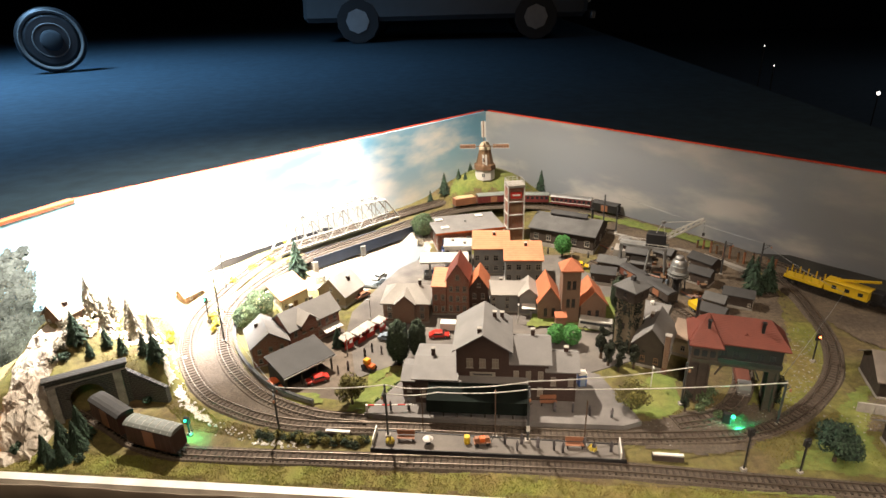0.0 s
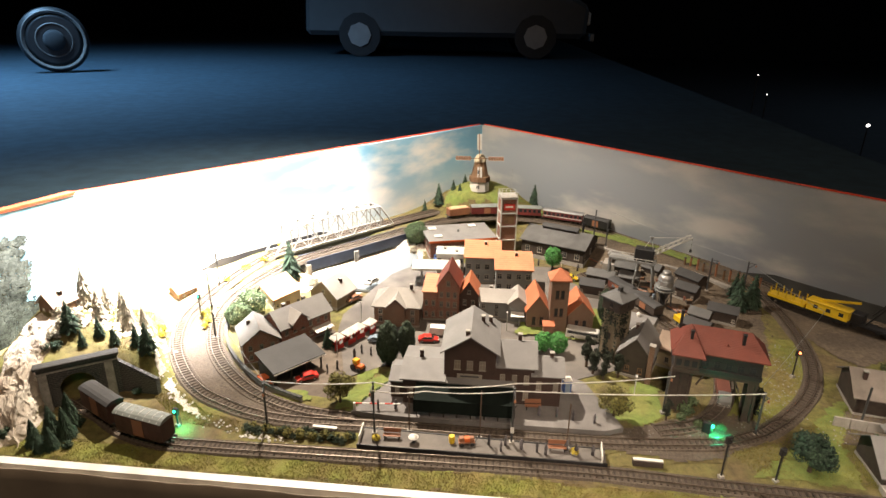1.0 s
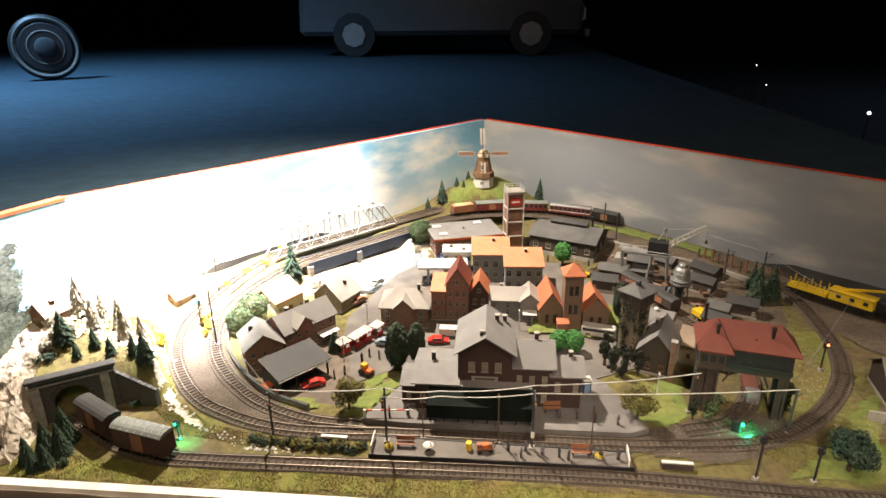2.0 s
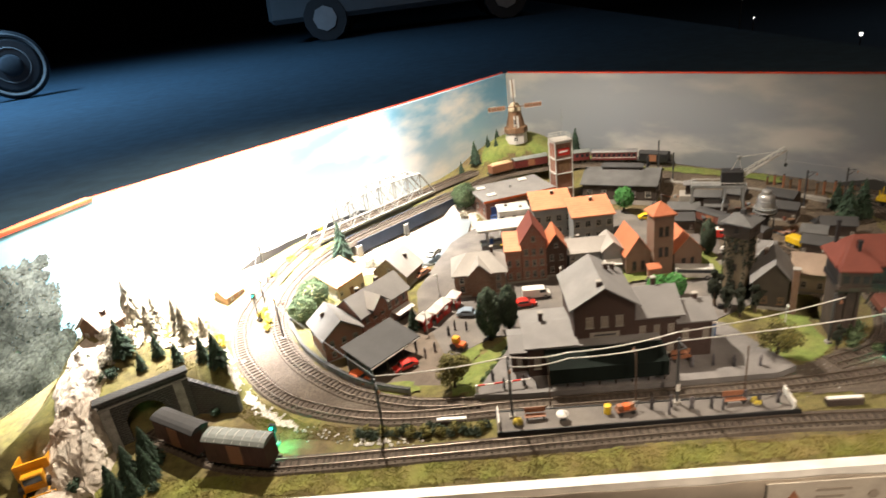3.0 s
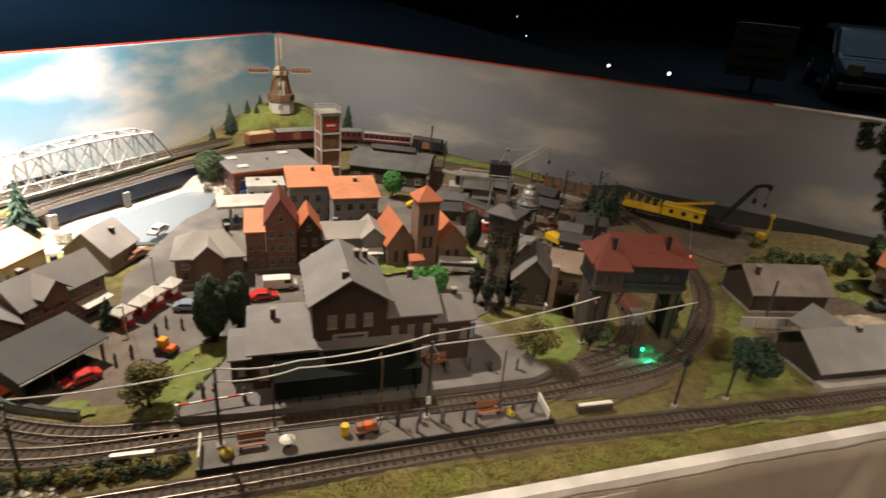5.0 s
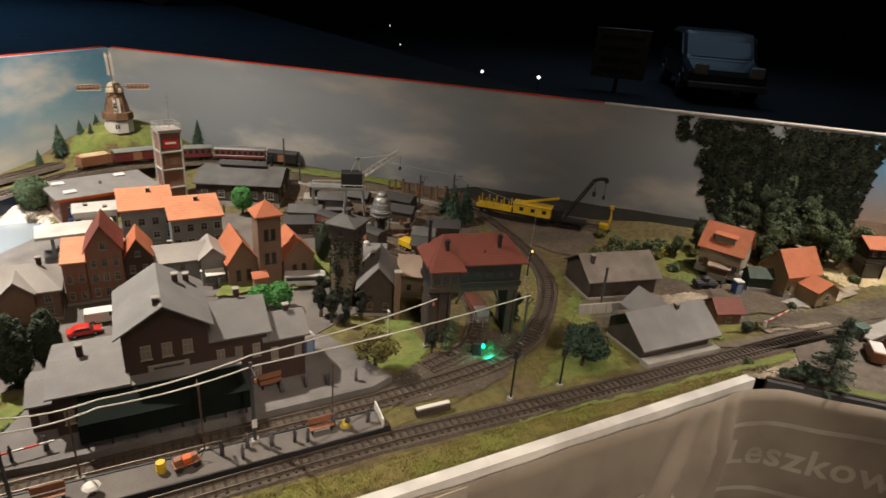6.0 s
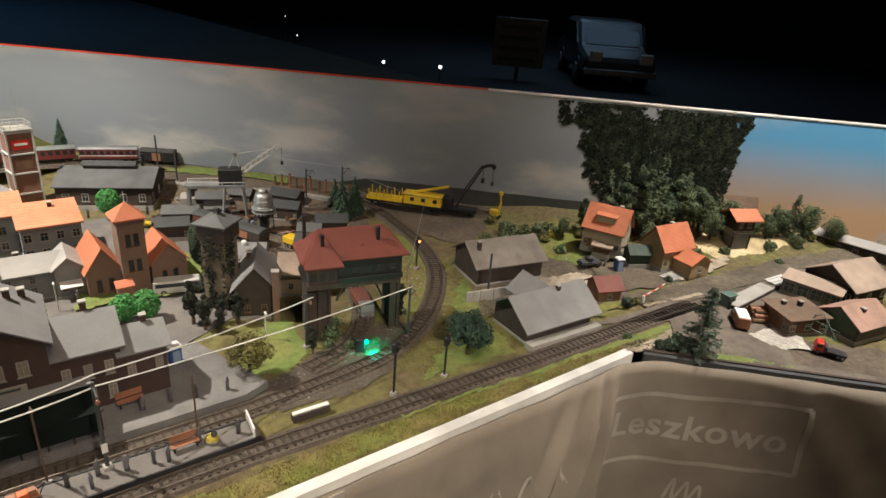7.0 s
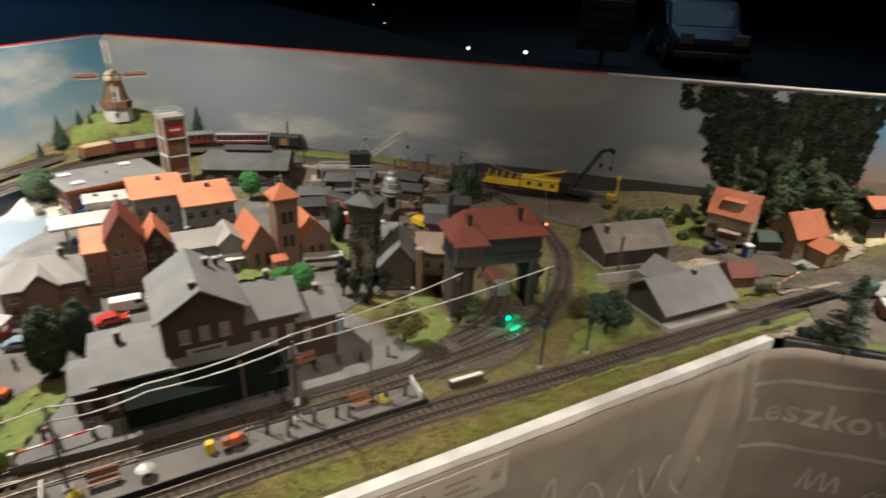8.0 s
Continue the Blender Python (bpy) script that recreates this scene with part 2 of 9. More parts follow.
PANE = glassmat("dark_window_glass", (0.025, 0.03, 0.035))
PANE_G = glassmat("greenish_window_glass", (0.1, 0.15, 0.12), 0.2)
GREEN_FRAME = mat("grey_green_frame_paint", (0.2, 0.27, 0.23), 0.6, var=0.15)
ROOF_PINK = mat("pinkish_tan_roof", (0.36, 0.22, 0.165), 0.8, var=0.25, scale=40, bump=0.3)
PANE_L = glassmat("curtained_window", (0.2, 0.17, 0.14), 0.3)


def glow(name, colour, power):
    m = bpy.data.materials.new(name)
    m.use_nodes = True
    b = m.node_tree.nodes["Principled BSDF"]
    b.inputs["Base Color"].default_value = (*colour, 1)
    b.inputs["Emission Color"].default_value, b.inputs["Emission Strength"].default_value = (*colour, 1), power
    return m


GREEN_LIGHT = glow("green_signal_light", (0.01, 1.0, 0.5), 3.0)
RED_LIGHT = glow("red_signal_light", (1.0, 0.16, 0.05), 6)

# ---------- mesh helpers (centimetres) ----------


def quadbox(bm, x0, x1, y0, y1, z0, z1):
    v = [bm.verts.new(p) for p in ((x0, y0, z0), (x1, y0, z0), (x1, y1, z0), (x0, y1, z0), (x0, y0, z1), (x1, y0, z1), (x1, y1, z1), (x0, y1, z1))]
    for f in ((0, 3, 2, 1), (4, 5, 6, 7), (0, 1, 5, 4), (1, 2, 6, 5), (2, 3, 7, 6), (3, 0, 4, 7)):
        bm.faces.new([v[i] for i in f])
    return v


def box(x0, x1, y0, y1, z0, z1, bevel=0.0):
    bm = bmesh.new()
    quadbox(bm, x0, x1, y0, y1, z0, z1)
    if bevel:
        bmesh.ops.bevel(bm, geom=bm.edges[:], offset=bevel, segments=1, affect="EDGES", profile=0.5)
    return bm


def slab(points, z0, z1, bm=None):
    """A flat plate over a plan outline (counter-clockwise)."""
    bm = bm or bmesh.new()
    lo = [bm.verts.new((x, y, z0)) for x, y in points]
    hi = [bm.verts.new((x, y, z1)) for x, y in points]
    bm.faces.new(hi)
    bm.faces.new(lo[::-1])
    n = len(points)
    for i in range(n):
        bm.faces.new((lo[i], lo[(i + 1) % n], hi[(i + 1) % n], hi[i]))
    return bm


def extrude_x(profile, x0, x1, bm=None):
    """A profile in (y, z), swept along x."""
    bm = bm or bmesh.new()
    a = [bm.verts.new((x0, y, z)) for y, z in profile]
    b = [bm.verts.new((x1, y, z)) for y, z in profile]
    n = len(profile)
    bm.faces.new(a)
    bm.faces.new(b[::-1])
    for i in range(n):
        bm.faces.new((a[i], b[i], b[(i + 1) % n], a[(i + 1) % n]))
    bmesh.ops.recalc_face_normals(bm, faces=bm.faces[:])
    return bm


def rod(bm, p, q, r0, r1=None, n=6):
    """A round bar from p to q."""
    r1 = r0 if r1 is None else r1
    p, q = Vector(p), Vector(q)
    d = (q - p).normalized()
    u = d.orthogonal().normalized()
    w = d.cross(u)
    ra, rb = [], []
    for i in range(n):
        a = 2 * math.pi * i / n
        o = u * math.cos(a) + w * math.sin(a)
        ra.append(bm.verts.new(p + o * r0))
        rb.append(bm.verts.new(q + o * max(r1, 0.004)))
    for i in range(n):
        bm.faces.new((ra[i], ra[(i + 1) % n], rb[(i + 1) % n], rb[i]))
    bm.faces.new(ra[::-1])
    bm.faces.new(rb)
    return bm


def tube(points, r, n=6):
    """One unbroken round bar through points."""
    pts = [Vector(p) for p in points]
    bm, rings = bmesh.new(), []
    for i, p in enumerate(pts):
        d = (pts[min(i + 1, len(pts) - 1)] - pts[max(i - 1, 0)]).normalized()
        u = d.cross(Vector((0.13, 0.21, 0.97))).normalized()
        w = d.cross(u)
        rings.append([bm.verts.new(p + (u * math.cos(2 * math.pi * k / n) + w * math.sin(2 * math.pi * k / n)) * r) for k in range(n)])
    for a, b in zip(rings, rings[1:]):
        for k in range(n):
            bm.faces.new((a[k], a[(k + 1) % n], b[(k + 1) % n], b[k]))
    bm.faces.new(rings[0][::-1])
    bm.faces.new(rings[-1])
    bmesh.ops.recalc_face_normals(bm, faces=bm.faces[:])
    return bm


def rods(segments, r, n=5):
    bm = bmesh.new()
    for p, q in segments:
        rod(bm, p, q, r, None, n)
    return bm


def lathe(profile, n=16, bm=None, cx=0, cy=0):
    """Turned body from (radius, z) pairs."""
    bm = bm or bmesh.new()
    rings = []
    for r, z in profile:
        rings.append([bm.verts.new((cx + max(r, 0.003) * math.cos(2 * math.pi * i / n), cy + max(r, 0.003) * math.sin(2 * math.pi * i / n), z)) for i in range(n)])
    for a, b in zip(rings, rings[1:]):
        for i in range(n):
            bm.faces.new((a[i], a[(i + 1) % n], b[(i + 1) % n], b[i]))
    bm.faces.new(rings[0][::-1])
    bm.faces.new(rings[-1])
    return bm


def mesh_of(name, bm, material, smooth=False):
    bmesh.ops.scale(bm, vec=(0.01, 0.01, 0.01), verts=bm.verts[:])
    data = bpy.data.meshes.new(name)
    bm.to_mesh(data)
    bm.free()
    data.materials.append(material)
    if smooth:
        data.polygons.foreach_set("use_smooth", [True] * len(data.polygons))
    return data


def part(name, bm, material, parent=None, label="", smooth=False):
    ob = new(name, mesh_of(name, bm, material, smooth))
    ob.parent = parent
    if label:
        ob["label"] = label
    return ob


def share(name, data, parent, m):
    """One more piece on a mesh that is already there."""
    ob = new(name, data)
    ob.parent = parent
    ob.matrix_basis = m
    return ob


def at(x, y, z=0.0, rot=0.0):
    return pose(x * 0.01, y * 0.01, z * 0.01, 0, 0, rot)


def thing(name, x, y, z, rot, label, category, group="", kind=""):
    ob = new(name)
    ob.empty_display_size = 0.01
    ob.matrix_basis = at(x, y, z, rot)
    return tagged(ob, label, category, group, kind)


def solid(name, bm, material, label, category, group="", kind="", m=None, smooth=False):
    ob = new(name, mesh_of(name, bm, material, smooth))
    if m is not None:
        ob.matrix_basis = m
    return tagged(ob, label, category, group, kind)

# ---------- the lie of the land ----------


def bump_at(x, y, cx, cy, r, h, p=2.0):
    d = math.hypot(x - cx, y - cy) / r
    return h * math.exp(-(d ** p))


def step(a, b, v):
    s = min(1.0, max(0.0, (v - a) / (b - a)))
    return s * s * (3 - 2 * s)


WALL_LEFT = ((-74.3, 44.0), (17.2, 152.5))
WALL_RIGHT = ((17.2, 152.5), (215.0, -36.0))
WALL_END = ((-96.0, -12.0), (-74.3, 44.0))


def beside(line, x, y):
    """Distance in front of a wall (positive inside the layout)."""
    (ax, ay), (bx, by) = line
    n = math.hypot(bx - ax, by - ay)
    return ((bx - ax) * (y - ay) - (by - ay) * (x - ax)) / n * -1


CURVE = ((12.7, -33.4), (18.1, -39.1), (26.4, -45.2), (34.2, -48.7), (43.0, -50.6), (54.0, -49.5), (66.0, -46.0), (90.0, -30.0))


def curve_x(y):
    """Where the outer curve runs at a given y."""
    for (y0, x0), (y1, x1) in zip(CURVE, CURVE[1:]):
        if y <= y1:
            return x0 + (x1 - x0) * max(0.0, (y - y0) / (y1 - y0))
    return CURVE[-1][1]


def land(x, y):
    z = -0.25
    z -= 0.45 * step(12, 17, y) * step(-30, -20, x) * step(66, 58, x)
    # the mountain over the tunnel
    back = ((12.0 * (y - 4.0) - 7.8 * (x + 61.0)) / 14.3) if x < -49 else y - 12.3
    edge = min(-41.5, curve_x(y) - 3.4)
    z += 7.0 * step(0.4, 1.9, back) * step(edge, edge - 3.5, x) * step(50, 24, y) * step(-80, -68, x)
    z += bump_at(x, y, -64.5, 19.5, 8, 6.2) + bump_at(x, y, -72, 30, 9, 2.5)
    # the windmill hill
    z += bump_at(x, y, 18, 131, 16, 9.6, 2.4) * step(118.5, 124.0, y)
    # dams by the bridge and along the walls
    dl, dr = beside(WALL_LEFT, x, y), beside(WALL_RIGHT, x, y)
    up = step(60, 78, y) * step(26, 14, dl) * step(150, 120, x)
    z += 3.0 * up * (1 - 0.0 * x)
    z += 2.6 * step(30, 12, dr) * step(60, 90, y) * step(20, 40, x)
    z += 2.0 * step(14, 4, dr) * step(118, 135, x)
    z += 2.2 * step(15, 5, dl) * step(44, 54, y) * step(74, 60, y)
    # the pond
    z -= 2.4 * step(17, 12, math.hypot((x + 16) * 0.8, (y - 80) * 0.85))
    n = noise.noise(Vector((x * 0.13, y * 0.13, 0.3)))
    return z + 0.22 * n * step(-10, -6, y)


FRONT_L, FRONT_R = (-96.0, -7.2), (97.5, -10.6)


def front_y(x):
    return FRONT_L[1] + (FRONT_R[1] - FRONT_L[1]) * (x - FRONT_L[0]) / (FRONT_R[0] - FRONT_L[0])


def side_y(x):
    return -12.0 - 1.0 * (x - 98.5)


def inside(x, y):
    if x <= 98 and y < front_y(x):
        return False
    if x > 98 and y < side_y(x):
        return False
    return beside(WALL_LEFT, x, y) > -1.5 and beside(WALL_RIGHT, x, y) > -1.5 and beside(WALL_END, x, y) > -1.5


bm = bmesh.new()
STEPX, STEPY = 1.3, 1.3
grid = {}
for i in range(int(320 / STEPX)):
    for j in range(int(225 / STEPY)):
        x, y = -100 + i * STEPX, -66 + j * STEPY
        fy = front_y(x) if x <= 98 else side_y(x)
        if inside(x, max(y, fy + 0.01)) and y > fy - STEPY:
            yy = max(y, fy)
            grid[i, j] = bm.verts.new((x, yy, land(x, yy)))
for (i, j), v in list(grid.items()):
    q = [grid.get(k) for k in ((i, j), (i + 1, j), (i + 1, j + 1), (i, j + 1))]
    if all(q):
        bm.faces.new(q)
ground = solid("ground", bm, GRASS, "olive and brown static grass over modelled terrain", "ground", kind="structure", smooth=True)

# timber tray under the landscape
tray = thing("layout_table", 0, 0, 0, 0, "dark timber tray carrying the model landscape", "table", kind="structure")
outline = [(-96, -7.4), (97.3, -10.8), (215, -128.0), (224, -44), (17.2, 160), (-82, 44), (-103, -12)]
part("tray_board", slab(outline, -9, -4.5), TIMBER, tray)
part("leg", box(-80, -74, 0, 6, -100, -9, 0.3), TIMBER, tray)
for px, py in ((80, 0), (15, 130), (170, -30), (185, -80)):
    part("leg", box(px - 3, px + 3, py, py + 6, -100, -9, 0.3), TIMBER, tray)


def along(p, q, t, off=0.0):
    (ax, ay), (bx, by) = p, q
    n = math.hypot(bx - ax, by - ay)
    ux, uy = (bx - ax) / n, (by - ay) / n
    return ax + ux * t - uy * off, ay + uy * t + ux * off


def bar(p, q, width, z0, z1, off=0.0):
    """An upright board along a plan line; off is towards its left."""
    n = math.hypot(q[0] - p[0], q[1] - p[1])
    return slab([along(p, q, 0, off), along(p, q, n, off), along(p, q, n, off + width), along(p, q, 0, off + width)], z0, z1)


# white rim along the front, dark rim on the slanting side
rim = thing("front_rim", 0, 0, 0, 0, "white painted wooden rim along the layout's front edge", "rim", kind="structure")
part("rim_board", bar((-103, -8.6), (97.6, -12.1), 1.5, -6, -0.05), WHITE, rim)
rim2 = thing("side_rim", 0, 0, 0, 0, "dark ribbed wooden rim along the layout's slanting edge", "rim", kind="structure")
part("rim_board", bar((98.6, -13.4), (215, -129.8), 0.8, -6, 0.1), DARKGREY, rim2)
part("rim_strip", bar((99.2, -12.8), (215, -128.6), 0.5, -6, 0.35), TIMBER, rim2)

# ---------- backdrop walls with printed sky ----------


def skymat(name, top, low, cloud, cloud_amount, z0=0.02, z1=0.3, scale=3.0):
    m = bpy.data.materials.new(name)
    m.use_nodes = True
    nt = m.node_tree
    b = nt.nodes["Principled BSDF"]
    b.inputs["Roughness"].default_value = 0.55
    tc = nt.nodes.new("ShaderNodeTexCoord")
    sep = nt.nodes.new("ShaderNodeSeparateXYZ")
    nt.links.new(tc.outputs["Object"], sep.inputs[0])
    hgt = nt.nodes.new("ShaderNodeMapRange")
    hgt.inputs["From Min"].default_value, hgt.inputs["From Max"].default_value = z0, z1
    nt.links.new(sep.outputs[2], hgt.inputs["Value"])
    mix = nt.nodes.new("ShaderNodeMix")
    mix.data_type = "RGBA"
    mix.inputs["A"].default_value, mix.inputs["B"].default_value = (*low, 1), (*top, 1)
    nt.links.new(hgt.outputs["Result"], mix.inputs["Factor"])
    mp = nt.nodes.new("ShaderNodeMapping")
    mp.inputs["Scale"].default_value = (1.0, 1.0, 2.6)
    mp.inputs["Rotation"].default_value = (0.0, 0.35, 0.0)
    nt.links.new(tc.outputs["Object"], mp.inputs["Vector"])
    n = nt.nodes.new("ShaderNodeTexNoise")
    n.inputs["Scale"].default_value, n.inputs["Detail"].default_value, n.inputs["Roughness"].default_value = scale, 7, 0.5
    nt.links.new(mp.outputs["Vector"], n.inputs["Vector"])
    r = nt.nodes.new("ShaderNodeMapRange")
    r.interpolation_type = "SMOOTHSTEP"
    r.inputs["From Min"].default_value, r.inputs["From Max"].default_value = 0.62 - cloud_amount * 0.3, 0.85 - cloud_amount * 0.3
    nt.links.new(n.outputs["Fac"], r.inputs["Value"])
    mix2 = nt.nodes.new("ShaderNodeMix")
    mix2.data_type = "RGBA"
    mix2.inputs["B"].default_value = (*cloud, 1)
    nt.links.new(r.outputs["Result"], mix2.inputs["Factor"])
    nt.links.new(mix.outputs["Result"], mix2.inputs["A"])
    nt.links.new(mix2.outputs["Result"], b.inputs["Base Color"])
    return m


SKY_BLUE = skymat("printed_blue_sky", (0.2, 0.46, 0.67), (0.72, 0.76, 0.78), (0.84, 0.84, 0.84), 0.68, scale=3.4)
SKY_END = skymat("printed_pale_blue_sky", (0.2, 0.45, 0.64), (0.36, 0.56, 0.68), (0.8, 0.82, 0.84), 0.35, scale=5.0)
SKY_GREY = skymat("printed_grey_sky", (0.32, 0.342, 0.37), (0.15, 0.17, 0.2), (0.5, 0.48, 0.45), 0.5, scale=3.0)
SKY_EVE = skymat("printed_evening_sky", (0.12, 0.36, 0.62), (0.5, 0.33, 0.2), (0.3, 0.45, 0.6), 0.2, z0=0.16, z1=0.32, scale=3.0)
REDTRIM = mat("red_trim", (0.75, 0.06, 0.02), 0.5, var=0.12)
TOP = 29.1


def backdrop(name, line, material, label, thick=1.6, t0=0.0, t1=None, z1=TOP):
    n = math.hypot(line[1][0] - line[0][0], line[1][1] - line[0][1])
    t1 = n if t1 is None else t1
    p, q = along(*line, t0), along(*line, t1)
    w = thing(name, 0, 0, 0, 0, label, "wall", kind="structure")
    b = slab([along(p, q, 0), along(p, q, t1 - t0), along(p, q, t1 - t0, thick), along(p, q, 0, thick)], 0, z1 + 8)
    board = part("printed_board", b, material, w)
    ang = math.atan2(q[1] - p[1], q[0] - p[0])
    # the print runs along the board: turn the mesh into the board's own axes
    m = Matrix.Translation((p[0] * 0.01, p[1] * 0.01, -0.08)) @ Matrix.Rotation(ang, 4, "Z")
    board.data.transform(Matrix.Translation((0, 0, 0)))
    board.data.transform(m.inverted() @ Matrix.Translation((0, 0, -0.08)))
    board.matrix_basis = m
    return w, p, q, t1 - t0


wl, pl, ql, nl = backdrop("wall_left", WALL_LEFT, SKY_BLUE, "thin backdrop board printed with blue cloudy sky")
wr, pr, qr, nr = backdrop("wall_right", WALL_RIGHT, SKY_GREY, "thin backdrop board printed with grey clouds", t1=200.0)
we, pe, qe, ne = backdrop("wall_far", WALL_RIGHT, SKY_EVE, "thin backdrop board printed with blue sky over brown land", t0=200.2)
wn, pn, qn, nn = backdrop("wall_end", WALL_END, SKY_END, "thin backdrop board printed with sky and a broad tree")
part("red_edge", bar(pl, ql, 0.6, TOP, TOP + 0.35, 1.05), REDTRIM, wl, "thin red edging")
part("red_edge", bar(pr, along(pr, qr, 142), 0.6, TOP, TOP + 0.35, 1.05), REDTRIM, wr, "thin red edging")
part("white_edge", bar(along(pr, qr, 142.2), qr, 2.0, TOP, TOP + 0.35, -0.15), WHITE, wr, "thin white edging")
part("white_edge", bar(pe, qe, 2.0, TOP, TOP + 0.35, -0.15), WHITE, we, "thin white edging")
part("red_edge", bar((-96, -12), (-74.3, 44), 2.0, TOP, TOP + 0.6, -0.2), REDTRIM, wn, "red edging")

# ---------- the dark hall round it ----------
HALL = mat("dark_blue_hall_paint", (0.022, 0.052, 0.076), 0.9, var=0.2, scale=4, bump=0.1)
HALLD = mat("black_hall_paint", (0.03, 0.032, 0.036), 0.9, var=0.2, scale=4, bump=0.1)
FLOOR = mat("dark_hall_floor", (0.03, 0.03, 0.032), 0.5, var=0.2, scale=6)
solid("floor", slab([(-1600, -700), (2200, -700), (2200, 2300), (-1600, 2300)], -106, -100), FLOOR, "dark hall floor", "floor", kind="structure")
solid("ceiling", slab([(-1600, -700), (2200, -700), (2200, 2300), (-1600, 2300)], 420, 426), HALLD, "black hall ceiling", "ceiling", kind="structure")
solid("wall_north", slab([(-1600, 2300), (2200, 2300), (2200, 2306), (-1600, 2306)], -100, 420), HALLD, "black hall wall", "wall", kind="structure")
solid("wall_west", slab([(-1606, -700), (-1600, -700), (-1600, 2300), (-1606, 2300)], -100, 420), HALL, "dark blue hall wall", "wall", kind="structure")
solid("wall_east", slab([(2200, -700), (2206, -700), (2206, 2300), (2200, 2300)], -100, 420), HALLD, "black hall wall", "wall", kind="structure")
solid("wall_south", slab([(-1600, -706), (2200, -706), (2200, -700), (-1600, -700)], -100, 420), HALLD, "black hall wall", "wall", kind="structure")
# slabs added to carry the parked vehicles; the stage also catches the blue wash
solid("podium", slab([(178, 330), (420, 150), (2190, 150), (2190, 2290), (178, 2290)], -100, -70), HALLD, "low dark slab added to carry the parked car", "podium", kind="structure")
solid("stage", slab([(-1590, -80), (-116, -80), (-108, -10), (-87, 52), (10, 170), (26, 172), (178, 28), (178, 2290), (-1590, 2290)], -100, 15), HALL, "raised dark blue slab added behind the backdrop", "stage", kind="structure")

# ---------- roads and yards ----------
solid("street", slab([(-11, 18), (1, 27), (40, 25), (50, 30), (52, 48), (56, 62), (44, 74), (40, 84), (20, 84), (2, 84), (-6, 74), (-10, 62), (-14, 48), (-13, 36)], -1.0, -0.5), ASPHALT, "grey asphalt streets through the model town", "street", kind="structure")
solid("station_yard", slab([(-3, 8.4), (5, 7.6), (26.6, 7.2), (42.6, 7.0), (46, 8.3), (41, 22), (36, 24.8), (7.0, 26.4), (5.0, 23.3)], -1.2, 0.95), PAVING, "grey paved station platform", "platform", kind="structure")
solid("left_yard", slab([(-24, 14), (-10, 10.6), (-6.5, 18), (-10, 30), (-14, 40), (-30, 44), (-33, 30), (-28, 20)], -1.0, -0.42), DIRT, "brown dirt yard beside the shed", "yard", kind="structure")
solid("right_yard", slab([(98, -2.5), (112, -4), (140, -5), (172, -9), (198, -16), (196, -24), (160, -20), (128, -20), (118, -28), (150, -62), (134, -48), (104, -16), (112, -9)], -0.6, 0.1), DIRT, "brown dirt road and timber yard", "road", kind="structure")
solid("village_path", slab([(126, 3.2), (132.5, 3.4), (140, 1.2), (138, -0.6), (127, 0.4)], -0.6, 0.34), CONCRETE, "pale gravel lane", "path", kind="structure")

# ---------- railway ----------


def smooth_line(points, gap=0.5):
    """Catmull-Rom through plan points (x, y, z), at even steps."""
    pts = [Vector(p) for p in points]
    pts = [2 * pts[0] - pts[1], *pts, 2 * pts[-1] - pts[-2]]
    out = []
    for a, b, c, d in zip(pts, pts[1:], pts[2:], pts[3:]):
        n = max(2, int((c - b).length / gap))
        for k in range(n):
            t = k / n
            out.append(0.5 * ((2 * b) + (c - a) * t + (2 * a - 5 * b + 4 * c - d) * t * t + (3 * b - a - 3 * c + d) * t ** 3))
    out.append(pts[-2])
    return out


def frames_on(line):
    out = []
    for i, p in enumerate(line):
        d = line[min(i + 1, len(line) - 1)] - line[max(i - 1, 0)]
        d.z = 0
        d.normalize()
        out.append((p, d, Vector((-d.y, d.x, 0))))
    return out


def sweep(line, section):
    """A closed section (offset to the left, height), swept along a line."""
    bm = bmesh.new()
    rings = [[bm.verts.new(p + s * o + Vector((0, 0, h))) for o, h in section] for p, d, s in frames_on(line)]
    n = len(section)
    for a, b in zip(rings, rings[1:]):
        for i in range(n):
            bm.faces.new((a[i], a[(i + 1) % n], b[(i + 1) % n], b[i]))
    bm.faces.new(rings[0][::-1])
    bm.faces.new(rings[-1])
    bmesh.ops.recalc_face_normals(bm, faces=bm.faces[:])
    return bm


SLEEPER_DATA = mesh_of("sleeper", box(-0.15, 0.15, -1.35, 1.35, 0.0, 0.2), SLEEPER)
TRACKS = {}


